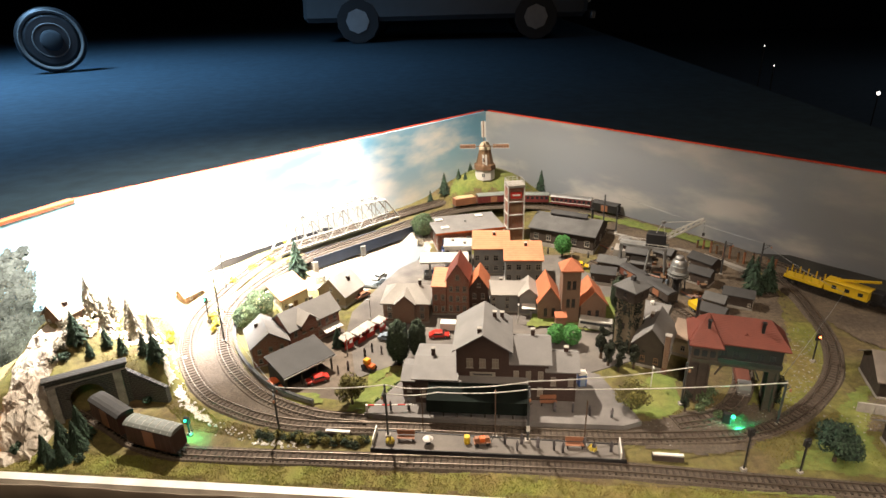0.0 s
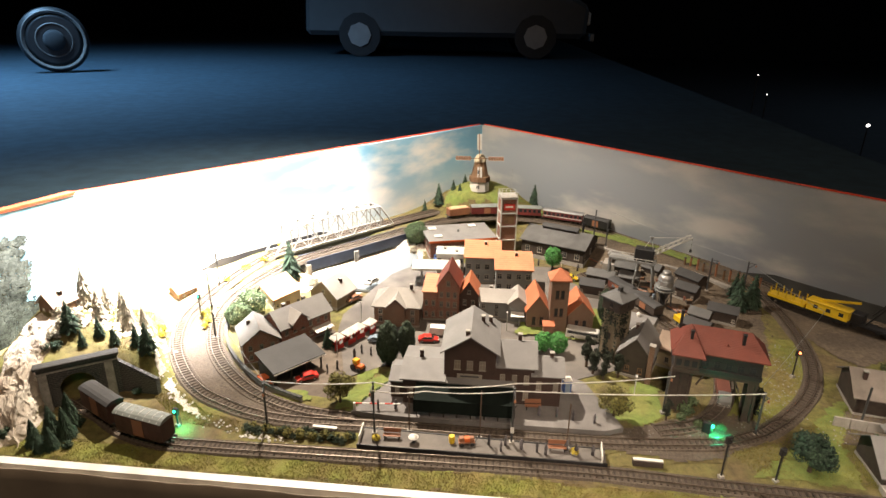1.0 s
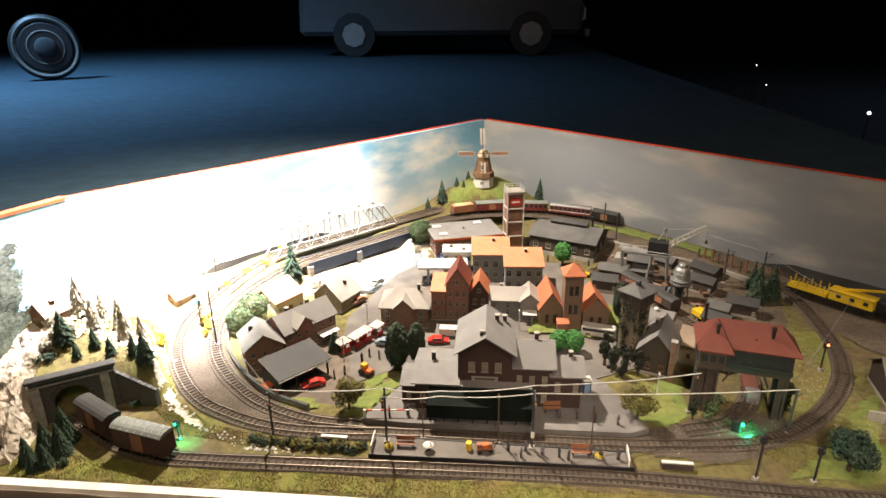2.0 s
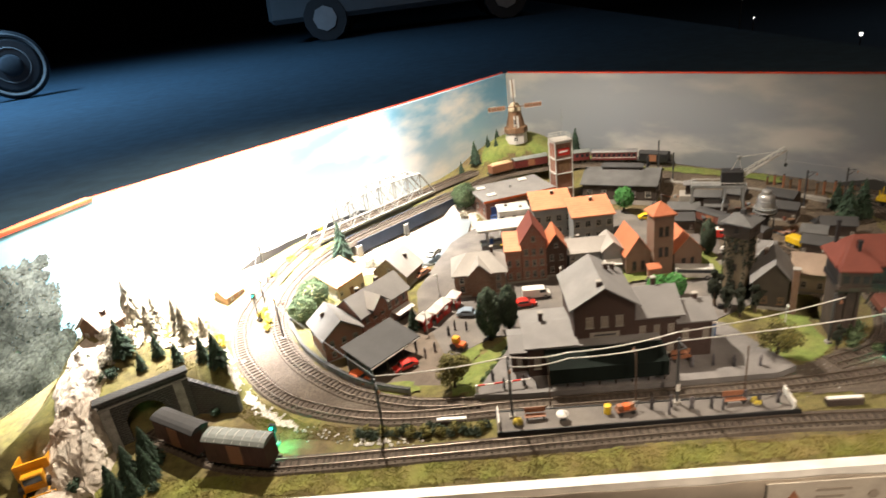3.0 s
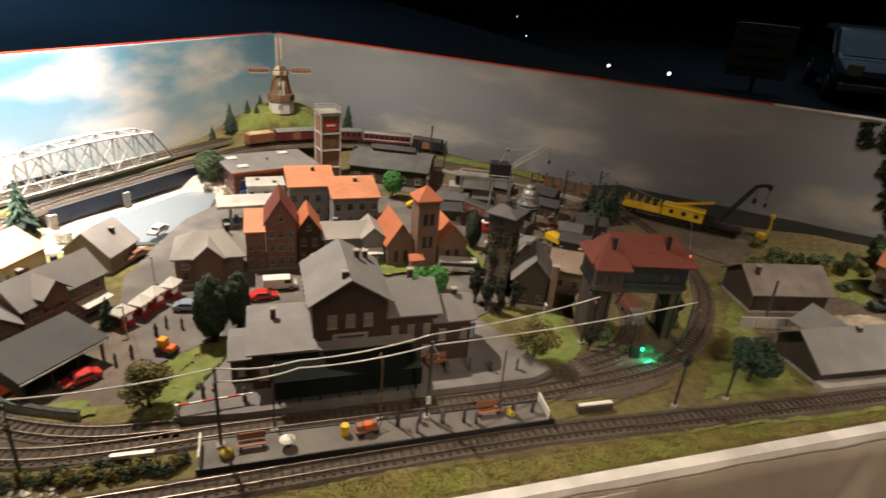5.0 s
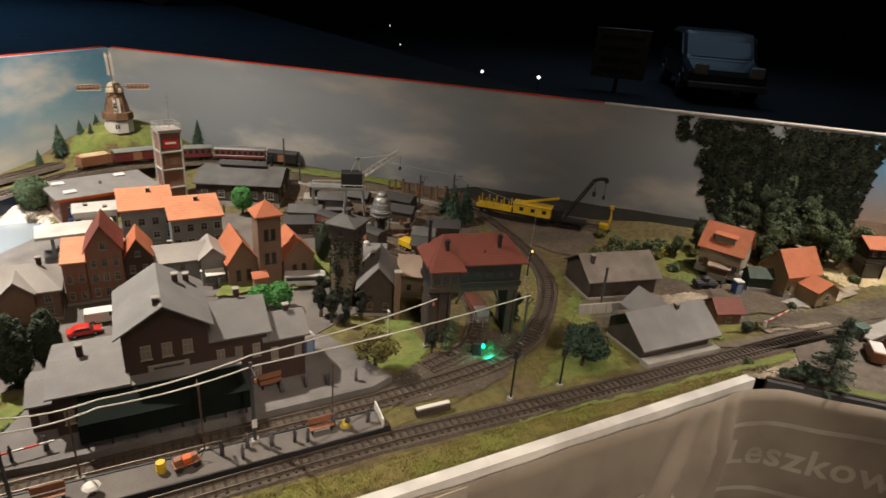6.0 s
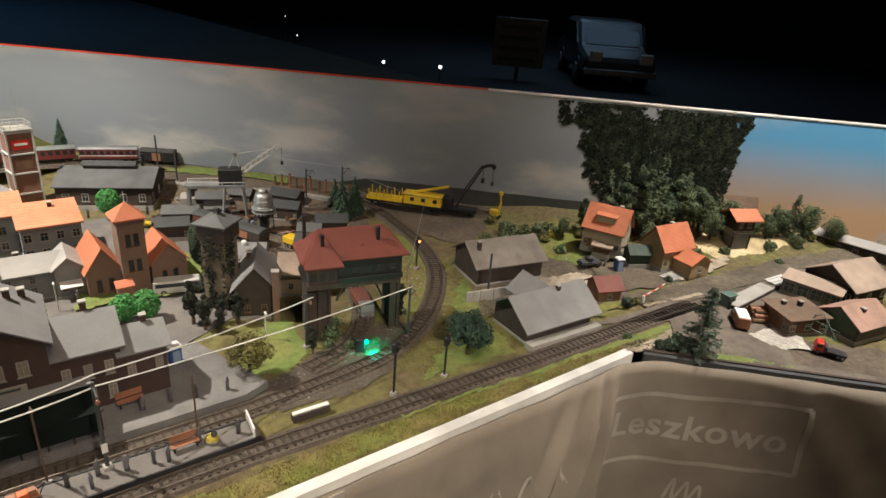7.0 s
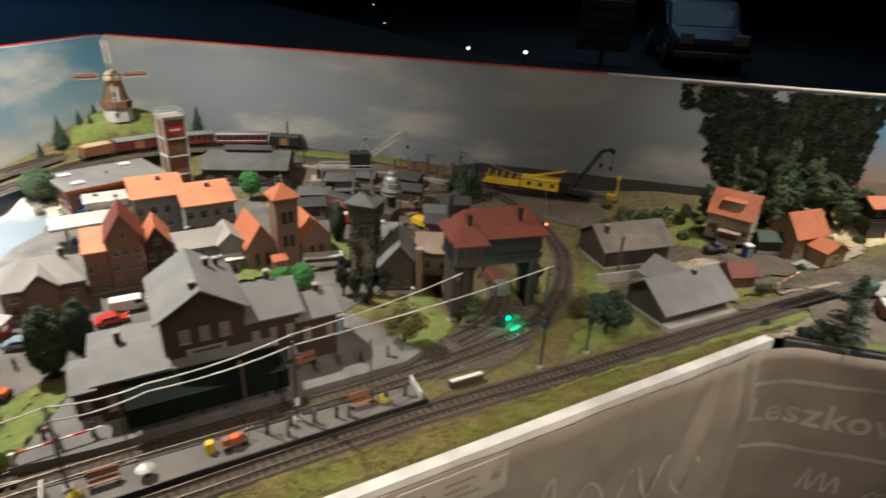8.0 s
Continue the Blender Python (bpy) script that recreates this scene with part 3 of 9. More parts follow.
def track(label, points, bed=True, pieces=False, gap=0.5):
    line = smooth_line(points, gap)
    TRACKS[label] = line
    t = thing("railway_track", 0, 0, 0, 0, label, "track", "railway tracks", "structure")
    if bed:
        part("ballast_bed", sweep(line, [(-2.3, -0.7), (2.3, -0.7), (1.7, 0.1), (-1.7, 0.1)]), BALLAST, t)
    for s in (-0.825, 0.825):
        part("rail", sweep(line, [(s - 0.06, 0.22), (s + 0.06, 0.22), (s + 0.06, 0.47), (s - 0.06, 0.47)]), RAIL, t)
    spots, run = [], 0.0
    fr = frames_on(line)
    for (p, d, s), (q, _, _) in zip(fr, fr[1:]):
        run += (q - p).length
        if run >= 0.78:
            run = 0.0
            spots.append((p, d))
    if pieces:
        for p, d in spots[:300]:
            share("sleeper", SLEEPER_DATA, t, pose(p.x * 0.01, p.y * 0.01, (p.z + 0.06) * 0.01, 0, 0, math.degrees(math.atan2(d.y, d.x))))
    else:
        bm = bmesh.new()
        for p, d in spots:
            vs = quadbox(bm, -0.15, 0.15, -1.35, 1.35, 0.06, 0.26)
            a = math.atan2(d.y, d.x)
            for v in vs:
                x, y = v.co.x, v.co.y
                v.co = Vector((p.x + x * math.cos(a) - y * math.sin(a), p.y + x * math.sin(a) + y * math.cos(a), p.z + v.co.z))
        ob = part("sleepers", bm, SLEEPER, t)
        ob["kind"] = "stuff"
    return t


track("front main line on brown ballast", [(-60, 10, 0), (-54, 7.2, 0), (-48, 4.0, 0), (-41, 0.2, 0), (-34, -1.9, 0), (-26, -2.3, 0), (-10, -2.3, 0), (20, -2.2, 0), (40, -2.5, 0), (60, -3.9, 0), (80, -5.2, 0), (100, -6.2, 0), (118, -7.3, 0), (140, -9.5, 0), (165, -14, 0), (200, -24, 0)], pieces=True)
track("loop line round the town", [(24, 5.4, 0), (5, 5.8, 0), (-12, 5.7, 0), (-21, 7.1, 0), (-27.4, 9.5, 0), (-33.4, 12.7, 0), (-39.1, 18.1, 0), (-45.2, 26.4, 0), (-48.7, 34.2, 0), (-50.6, 43, 0.2), (-49.5, 54, 0.8), (-46, 66, 2.2), (-40, 77, 3.4), (-28, 91, 3.6), (-14, 106, 3.6), (-2, 118, 3.6), (8, 126, 3.6), (22, 129.5, 3.4), (38, 129, 3.2), (54, 122, 3.0), (68, 111, 2.6), (81, 96, 2.0), (90, 80, 1.2), (94, 63, 0.5), (93.5, 47, 0.1), (90.5, 34, 0), (84.5, 23, 0), (74, 12.6, 0), (64, 7.4, 0), (53, 5.8, 0), (40, 5.2, 0), (24, 5.4, 0)])
track("inner line past the station", [(-2, 7.6, 0), (-12, 8.6, 0), (-20.7, 11.9, 0), (-26.6, 15.9, 0), (-33, 22.1, 0), (-38.4, 29.8, 0), (-42.6, 40.5, 0.1), (-43, 53, 0.8), (-38, 64, 2.4), (-30.5, 74, 3.6), (-18, 87.5, 3.6), (-6, 100, 3.6), (6, 112, 3.6), (20, 118, 3.4), (36, 119, 3.0), (52, 114, 2.6), (66, 103, 2.2), (78, 88, 1.6), (86, 72, 0.8), (88, 58, 0.4)])
track("harbour siding", [(52, 9.5, 0), (60, 12, 0), (66, 18, 0), (70, 28, 0), (69, 40, 0), (62, 54, 0), (56, 66, 0.2), (48, 78, 0.6)])
track("siding at the back wall", [(44, 128, 3.0), (62, 112, 2.6), (78, 96, 2.0), (96, 76, 1.2), (108, 58, 0.6), (118, 46, 0.5)])

# ---------- buildings ----------


def gable_roof(w, d, z, rise, over, thick=0.22, axis="x", bm=None):
    """Two thick roof planes that meet at a ridge along x or y, seen from the plan's middle."""
    bm = bm or bmesh.new()
    a, b = (d, w) if axis == "x" else (w, d)
    s = rise / (a / 2)
    e = a / 2 + over
    prof = [(-e, z - over * s), (0, z + rise), (e, z - over * s), (e, z - over * s + thick), (0, z + rise + thick), (-e, z - over * s + thick)]
    f = b / 2 + over
    va, vb = [], []
    for u, zz in prof:
        va.append(bm.verts.new((-f, u, zz) if axis == "x" else (u, -f, zz)))
        vb.append(bm.verts.new((f, u, zz) if axis == "x" else (u, f, zz)))
    for q in ((0, 1, 4, 5), (1, 2, 3, 4)):
        bm.faces.new([va[i] for i in q])
        bm.faces.new([vb[i] for i in q][::-1])
    for i in range(6):
        j = (i + 1) % 6
        bm.faces.new((va[i], va[j], vb[j], vb[i]))
    bmesh.ops.recalc_face_normals(bm, faces=bm.faces[:])
    return bm


def hip_roof(w, d, z, rise, over, inset):
    bm = bmesh.new()
    x, y = w / 2 + over, d / 2 + over
    lo = [bm.verts.new(p) for p in ((-x, -y, z - 0.25), (x, -y, z - 0.25), (x, y, z - 0.25), (-x, y, z - 0.25))]
    mi = [bm.verts.new(p) for p in ((-x, -y, z), (x, -y, z), (x, y, z), (-x, y, z))]
    hi = [bm.verts.new((-w / 2 + inset, 0, z + rise)), bm.verts.new((w / 2 - inset, 0, z + rise))]
    bm.faces.new(lo[::-1])
    for i in range(4):
        bm.faces.new((lo[i], lo[(i + 1) % 4], mi[(i + 1) % 4], mi[i]))
    bm.faces.new((mi[0], mi[1], hi[1], hi[0]))
    bm.faces.new((mi[1], mi[2], hi[1]))
    bm.faces.new((mi[2], mi[3], hi[0], hi[1]))
    bm.faces.new((mi[3], mi[0], hi[0]))
    return bm


def mono_roof(w, d, z0, z1, over, thick=0.25):
    """One plane that rises from front to back."""
    return extrude_x([(-d / 2 - over, z0 - over * (z1 - z0) / d), (d / 2 + over, z1 + over * (z1 - z0) / d), (d / 2 + over, z1 + thick), (-d / 2 - over, z0 + thick)], -w / 2 - over, w / 2 + over)


def gable_walls(w, d, z0, z, rise, axis):
    prof = [(-1, z0), (1, z0), (1, z), (0, z + rise), (-1, z)]
    bm = bmesh.new()
    if axis == "x":
        return extrude_x([(u * d / 2, zz) for u, zz in prof], -w / 2, w / 2)
    a = [bm.verts.new((u * w / 2, -d / 2, zz)) for u, zz in prof]
    b = [bm.verts.new((u * w / 2, d / 2, zz)) for u, zz in prof]
    bm.faces.new(a)
    bm.faces.new(b[::-1])
    for i in range(5):
        bm.faces.new((a[i], b[i], b[(i + 1) % 5], a[(i + 1) % 5]))
    bmesh.ops.recalc_face_normals(bm, faces=bm.faces[:])
    return bm


FACE_TURN = {"f": 0, "r": 90, "b": 180, "l": 270}
WINDOW_MESHES = {}


def lattice(xs, zs):
    """A window frame with its glazing bars as one piece; every second cell inside is open."""
    bm = bmesh.new()
    v = {(i, j, k): bm.verts.new((x, (-0.1, 0.02)[k], z)) for i, x in enumerate(xs) for j, z in enumerate(zs) for k in (0, 1)}

    def full(i, j):
        return 0 <= i < len(xs) - 1 and 0 <= j < len(zs) - 1 and not (i % 2 and j % 2)

    for i in range(len(xs) - 1):
        for j in range(len(zs) - 1):
            if not full(i, j):
                continue
            bm.faces.new((v[i, j, 0], v[i + 1, j, 0], v[i + 1, j + 1, 0], v[i, j + 1, 0]))
            bm.faces.new((v[i, j, 1], v[i, j + 1, 1], v[i + 1, j + 1, 1], v[i + 1, j, 1]))
            for (di, dj), (a, b) in (((-1, 0), ((i, j), (i, j + 1))), ((1, 0), ((i + 1, j + 1), (i + 1, j))), ((0, -1), ((i + 1, j), (i, j))), ((0, 1), ((i, j + 1), (i + 1, j + 1)))):
                if not full(i + di, j + dj):
                    bm.faces.new((v[(*a, 0)], v[(*b, 0)], v[(*b, 1)], v[(*a, 1)]))
    bmesh.ops.recalc_face_normals(bm, faces=bm.faces[:])
    return bm


def window(house, w, d, face, u, z, ww=0.9, wh=1.4, frame_mat=None, pane=None, name="window", sill=True):
    """A framed window proud of the wall, u along the face from its middle, z its foot."""
    frame_mat, pane = frame_mat or FRAME_DULL, pane or PANE
    key = (round(ww, 2), round(wh, 2), frame_mat.name, pane.name, sill)
    if key not in WINDOW_MESHES:
        b = 0.12
        fr = mesh_of("window", lattice([-ww / 2, -ww / 2 + b, -0.04, 0.04, ww / 2 - b, ww / 2], [0, b, wh * 0.6, wh * 0.6 + 0.08, wh - b, wh]), frame_mat)
        pn = mesh_of("pane", box(-ww / 2 + b, ww / 2 - b, -0.05, -0.01, b, wh - b), pane)
        sl_ = mesh_of("sill", box(-ww / 2 - 0.1, ww / 2 + 0.1, -0.2, 0.02, -0.12, -0.004), frame_mat) if sill else None
        WINDOW_MESHES[key] = (fr, pn, sl_)
    fr, pn, sl_ = WINDOW_MESHES[key]
    off = d / 2 if face in "fb" else w / 2
    m = pose(0, 0, 0, 0, 0, FACE_TURN[face]) @ pose(u * 0.01, -(off + 0.004) * 0.01, z * 0.01)
    win = share(name, fr, house, m)
    share("pane", pn, win, Matrix())
    if sl_:
        share("sill", sl_, win, Matrix())
    return win


def doorway(house, w, d, face, u, z, ww=1.0, wh=2.3, material=None):
    off = d / 2 if face in "fb" else w / 2
    ob = part("door", box(-ww / 2, ww / 2, -0.1, 0.02, 0, wh, 0.03), material or TIMBER_B, house)
    ob.matrix_basis = pose(0, 0, 0, 0, 0, FACE_TURN[face]) @ pose(u * 0.01, -(off + 0.004) * 0.01, z * 0.01)
    part("handle", box(ww * 0.28, ww * 0.34, -0.16, -0.1, wh * 0.45, wh * 0.52), GREY_STEEL, ob)


def chimney(house, x, y, z0, z1, s=0.7, material=None):
    c = part("chimney", box(x - s / 2, x + s / 2, y - s / 2, y + s / 2, z0, z1, 0.04), material or BRICK_DARK, house)
    part("chimney_cap", box(x - s * 0.62, x + s * 0.62, y - s * 0.62, y + s * 0.62, z1, z1 + 0.2, 0.03), CONCRETE, c)


def house(name, x, y, z0, rot, w, d, h, rise, axis, wall, roof, label, category="house", over=0.5, wins=(), doors=(), stacks=(), kind="gable", frame_mat=None, pane=None, group="", base=True, inset=3.0, thick=0.22, fascia=None):
    """wins: (face, count, foot height, width, height[, span]); doors: (face, u); stacks: (x, y, top)."""
    hs = thing(name, x, y, z0, rot, label, category, group)
    if base:
        part("plinth", box(-w / 2 - 0.12, w / 2 + 0.12, -d / 2 - 0.12, d / 2 + 0.12, -0.8, 0.45), CONCRETE, hs)
    b0 = 0.45 if base else -0.4
    if kind == "gable":
        part("wall", gable_walls(w, d, b0, h, rise, axis), wall, hs)
        part("roof", gable_roof(w, d, h + 0.03, rise, over, thick, axis), roof, hs)
    elif kind == "hip":
        part("wall", box(-w / 2, w / 2, -d / 2, d / 2, b0, h - 0.26), wall, hs)
        part("roof", hip_roof(w, d, h, rise, over, inset), roof, hs)
    elif kind == "mono":
        part("wall", extrude_x([(-d / 2, b0), (d / 2, b0), (d / 2, h + rise - 0.02), (-d / 2, h - 0.02)], -w / 2, w / 2), wall, hs)
        part("roof", mono_roof(w, d, h, h + rise, over, thick), roof, hs)
    else:
        part("wall", box(-w / 2, w / 2, -d / 2, d / 2, b0, h), wall, hs)
        part("roof", box(-w / 2 - over, w / 2 + over, -d / 2 - over, d / 2 + over, h, h + thick + 0.2, 0.05), roof, hs)
    if fascia:
        part("fascia", box(-w / 2 - over - 0.04, w / 2 + over + 0.04, -d / 2 - over - 0.12, -d / 2 - over - 0.02, h - 0.25, h + 0.3), fascia, hs)
    for face, count, z, ww, wh, *span in wins:
        length = (w if face in "fb" else d)
        sp = span[0] if span else length * 0.8
        for k in range(count):
            u = 0 if count == 1 else -sp / 2 + sp * k / (count - 1)
            if len(span) > 1:
                u += span[1]
            window(hs, w, d, face, u, z, ww, wh, frame_mat, pane)
    for face, u, *m in doors:
        doorway(hs, w, d, face, u, 0.0 if not base else 0.1, material=m[0] if m else None)
    for cx, cy, top in stacks:
        if kind in ("flat",):
            zr = h
        elif kind == "mono":
            zr = h + rise * (cy / d + 0.5)
        else:
            zr = h + rise * max(0, 1 - abs(cy if axis == "x" else cx) / ((d if axis == "x" else w) / 2))
        chimney(hs, cx, cy, zr - 0.3, zr + top)
    return hs


# the station: several blocks under one roofscape
T = -0.5
st = house("station_building", 18.4, 18.6, 0.95, -1, 9.4, 11.4, 11.1, 3.0, "y", BRICK_DARK, ROOF_GREY, "dark brick railway station with grey card roofs", "station", over=0.75, wins=(("f", 3, 7.2, 1.15, 1.9, 4.6), ("f", 3, 2.4, 1.1, 2.2, 5.4), ("r", 2, 8.6, 0.9, 1.3, 5)), stacks=((2.0, 2.6, 1.2), (3.4, 4.2, 1.2), (-0.6, -4.6, 0.9)), pane=PANE_L, frame_mat=FRAME_DULL)
part("sign_board", box(-2.3, 2.3, -5.86, -5.72, 5.4, 6.3, 0.03), FRAME_DULL, st, "pale name board with unreadable bars")
part("sign_bars", box(-1.7, 1.7, -5.9, -5.87, 5.7, 6.0), DARKGREY, st)
part("gable_trim", rods([((-4.7, -5.8, 11.0), (0, -5.8, 14.0)), ((4.7, -5.8, 11.0), (0, -5.8, 14.0))], 0.14), TIMBER, st)


def wing(name, x0, x1, y0, y1, z_eave, z_ridge, wins, roof=ROOF_GREY, walls=BRICK_DARK, axis="x", over=0.6):
    """A side block of the station, in the station's own axes."""
    cx, cy, w, d = (x0 + x1) / 2 - 18.4, (y0 + y1) / 2 - 18.6, x1 - x0, y1 - y0
    body = part(name, gable_walls(w, d, -0.2, z_eave, z_ridge - z_eave, axis), walls, st)
    body.matrix_basis = pose(cx * 0.01, cy * 0.01, 0)
    part("roof", gable_roof(w, d, z_eave + 0.03, z_ridge - z_eave, over, 0.22, axis), roof, body)
    for face, count, z, ww, wh in wins:
        sp = (w if face in "fb" else d) * 0.62
        for k in range(count):
            window(body, w, d, face, 0 if count == 1 else -sp / 2 + sp * k / (count - 1), z, ww, wh, FRAME_DULL, PANE_L)
    return body


wing("side_wing", 23.1, 30.2, 13.6, 23.0, 8.1, 10.6, (("f", 3, 4.4, 0.95, 1.9), ("f", 3, 1.0, 0.95, 1.9)))
wing("end_wing", 30.2, 35.2, 13.6, 20.0, 6.7, 8.4, (("f", 2, 3.4, 0.95, 1.8),))
wing("left_wing", 6.2, 13.5, 11.6, 22.5, 5.4, 6.4, (("f", 2, 1.4, 1.0, 1.8),))
wing("toilet_wing", 3.6, 6.1, 13.2, 20.0, 3.6, 4.6, (("f", 1, 1.2, 0.8, 1.3),), over=0.35)
for sx, sy in ((27.5, 19.0), (33.5, 17.0), (9.0, 17.5)):
    chimney(st, sx - 18.4, sy - 18.6, 8.2 if sx > 30 else (10.2 if sx > 20 else 6.6), 11.8 if 20 < sx < 30 else (9.4 if sx > 30 else 8.0))
part("canopy_strip", extrude_x([(-7.3, 4.95), (-5.75, 5.2), (-5.75, 5.4), (-7.3, 5.15)], -9.3, 8.2), ROOF_GREY, st, "narrow grey strip of canopy roof")
canopy = part("canopy_roof", extrude_x([(-11.0, 3.5), (-7.2, 4.75), (-7.2, 4.94), (-11.0, 3.72)], -9.7, 8.4), CANOPY, st, "black-green sloping platform canopy")
# dark board stands in for the deep shade under the canopy
part("canopy_valance", box(-9.7, 8.4, -11.14, -11.02, 1.2, 3.75), CANOPY, canopy)
for k in range(8):
    px = -9.2 + k * 2.45
    post = part("canopy_post", rods([((px, -10.5, 0.0), (px, -10.5, 3.6))], 0.13), TIMBER, st)
    part("brace", rods([((px, -10.5, 2.6), (px, -9.3, 4.0)), ((px, -10.5, 2.6), (px + 0.8, -10.5, 3.5))], 0.07), TIMBER, post)
for sgn in (-1, 1):
    for k in range(9):
        part("rafter_end", box(sgn * 5.4 - 0.1, sgn * 5.4 + 0.1, -5.2 + k * 1.3, -5.0 + k * 1.3, 10.3, 10.6), TIMBER, st)

# left group
house("brick_house", -27.8, 28.6, T, 30, 7.4, 8.2, 5.0, 2.7, "y", BRICK_RED, ROOF_GREY, "red brick house with a grey roof and white windows", wins=(("f", 3, 1.0, 0.8, 1.1, 4.6), ("f", 3, 3.2, 0.8, 1.1, 4.6), ("r", 2, 2.8, 0.8, 1.1), ("l", 2, 2.8, 0.8, 1.1)), stacks=((-1.6, 1.4, 1.0),), group="town houses")
mh = house("brick_row_house", -21.6, 36.6, T, 52, 13.0, 7.0, 5.6, 2.8, "x", BRICK_RED, ROOF_GREY, "long red brick row house with a pale grey roof", wins=(("f", 6, 1.2, 0.85, 1.2), ("f", 6, 3.6, 0.85, 1.2), ("r", 2, 3.4, 0.8, 1.1)), stacks=((2.2, 0.5, 1.0), (-3, 0.5, 1.0)), doors=(("f", -1.0, WHITE),), group="town houses")
part("cross_gable", gable_roof(4.0, 4.6, 6.4, 1.8, 0.4, 0.2, "y"), ROOF_LIGHT, mh).matrix_basis = pose(-0.02, -0.022, 0)
part("cross_gable_wall", gable_walls(3.8, 3.8, 4.5, 6.3, 1.7, "y"), BRICK_RED, mh).matrix_basis = pose(-0.02, -0.022, 0)
part("awning", extrude_x([(-5.6, 2.2), (-3.55, 2.7), (-3.55, 2.85), (-5.6, 2.35)], 1.2, 6.0), WHITE, mh, "white shop awning")
sh = thing("open_shed", -18.6, 22.0, T, 48.5, "open timber shed with a dark felt roof", "shed")
part("roof", mono_roof(11.0, 6.8, 3.5, 5.0, 0.4, 0.2), ROOF_DARK, sh)
part("back_wall", box(-5.3, 5.3, 3.0, 3.3, 0, 4.6), TIMBER, sh)
part("side_wall", box(-5.5, -5.3, -3.2, 3.3, 0, 3.4), TIMBER, sh)
part("white_edge", box(-5.9, 5.9, -3.95, -3.8, 3.3, 3.5), DIRTY_WHITE, sh)
for px in (-5.2, -1.8, 1.8, 5.2):
    part("post", box(px - 0.15, px + 0.15, -3.2, -2.9, 0, 3.45), TIMBER, sh)
house("brown_villa", 0, 47.6, T, 0, 10.6, 8.4, 5.3, 3.0, "x", BRICK_BROWN, ROOF_LIGHT, "brown brick villa with a pale grey hipped roof", over=0.6, kind="hip", wins=(("f", 2, 1.2, 1.0, 1.5, 7.6), ("f", 2, 3.2, 1.0, 1.3, 7.6), ("l", 2, 2.8, 0.9, 1.3)), doors=(("f", 0.0),), stacks=((3, 0.4, 0.9),), group="town houses")
vg = bpy.data.objects["brown_villa"]
part("front_gable", gable_walls(4.2, 3.0, 0.4, 5.6, 2.0, "y"), BRICK_BROWN, vg).matrix_basis = pose(0, -0.035, 0)
part("gable_roof", gable_roof(4.2, 5.0, 5.65, 2.0, 0.4, 0.2, "y"), ROOF_LIGHT, vg).matrix_basis = pose(0, -0.028, 0)
house("stone_cottage", -18.3, 55.4, T, -25, 8.4, 7.4, 3.2, 3.6, "y", STONE_TAN, ROOF_LIGHT, "stone cottage with a steep pale roof", wins=(("f", 2, 1.0, 0.8, 1.1, 4.0), ("f", 1, 3.6, 0.8, 1.0)), doors=(("f", 0.0),), stacks=((1.8, 1.0, 0.9),), group="town houses")
house("tan_roofed_house", -31.5, 53.5, T, -52, 11, 6.6, 3.4, 1.6, "x", PLASTER, TILE_SALMON, "small house with a pale orange roof in strong light", kind="mono", wins=(("f", 3, 1.2, 0.8, 1.1), ("r", 2, 1.2, 0.8, 1.1)), doors=(("r", 0.0),))
# fire station and hose tower
fs = house("fire_station", 11.5, 95.2, T, 17, 20.0, 13.0, 5.6, 0.0, "x", BRICK_RED, ROOF_GREY, "fire station with a flat grey roof and red fascia", "fire station", over=0.7, kind="flat", wins=(("l", 3, 2.0, 1.2, 1.4),), fascia=ORANGE)
for u in (-7.2, -3.6, 0.0, 3.6, 7.2):
    g = part("garage_door", box(u - 1.4, u + 1.4, -6.62, -6.5, 0.2, 3.8, 0.04), BLACK if abs(u) < 6 else BLUE, fs)
    part("door_rail", box(u - 1.45, u + 1.45, -6.7, -6.62, 3.8, 4.0), DIRTY_WHITE, g)
for u, v in ((-7.5, 3.5), (5.5, 4.2), (-7.0, -3.5)):
    s = part("skylight_curb", box(u - 1.3, u + 1.3, v - 0.9, v + 0.9, 5.98, 6.2), CONCRETE, fs)
    part("skylight", box(u - 1.2, u + 1.2, v - 0.8, v + 0.8, 6.2, 6.45, 0.1), WHITE, s, "white skylight dome")
part("roof_vent", lathe([(0.25, 5.98), (0.25, 6.6), (0.4, 6.65), (0.3, 6.85)], 10), GREY_STEEL, fs)
ft = thing("hose_tower", 26.6, 98.2, T, 12, "tall red brick hose tower with white frame", "tower")
part("shaft", box(-2.3, 2.3, -2.3, 2.3, -0.6, 17.0), BRICK_RED, ft)
for sx in (-2.45, 2.45):
    for sy in (-2.45, 2.45):
        part("corner_frame", box(sx - 0.16, sx + 0.16, sy - 0.16, sy + 0.16, -0.6, 17.2), DIRTY_WHITE, ft)
for z in (3.5, 8.0, 12.2, 16.8):
    for a in (0, 90, 180, 270):
        part("frame_band", box(-2.3, 2.3, -2.6, -2.32, z, z + 0.32), DIRTY_WHITE, ft).matrix_basis = pose(0, 0, 0, 0, 0, a)
part("sign_panel", box(-1.7, 1.7, -2.46, -2.33, 13.4, 15.4, 0.03), RED, ft, "red panel with a pale bar")
part("sign_bar", box(-1.2, 1.2, -2.5, -2.465, 14.2, 14.7), WHITE, ft)
part("louvre_panel", box(-1.7, 1.7, -2.46, -2.33, 9.0, 11.8, 0.03), TIMBER_B, ft)
part("top_slab", box(-2.7, 2.7, -2.7, 2.7, 17.2, 17.6, 0.05), CONCRETE, ft)
seg = []
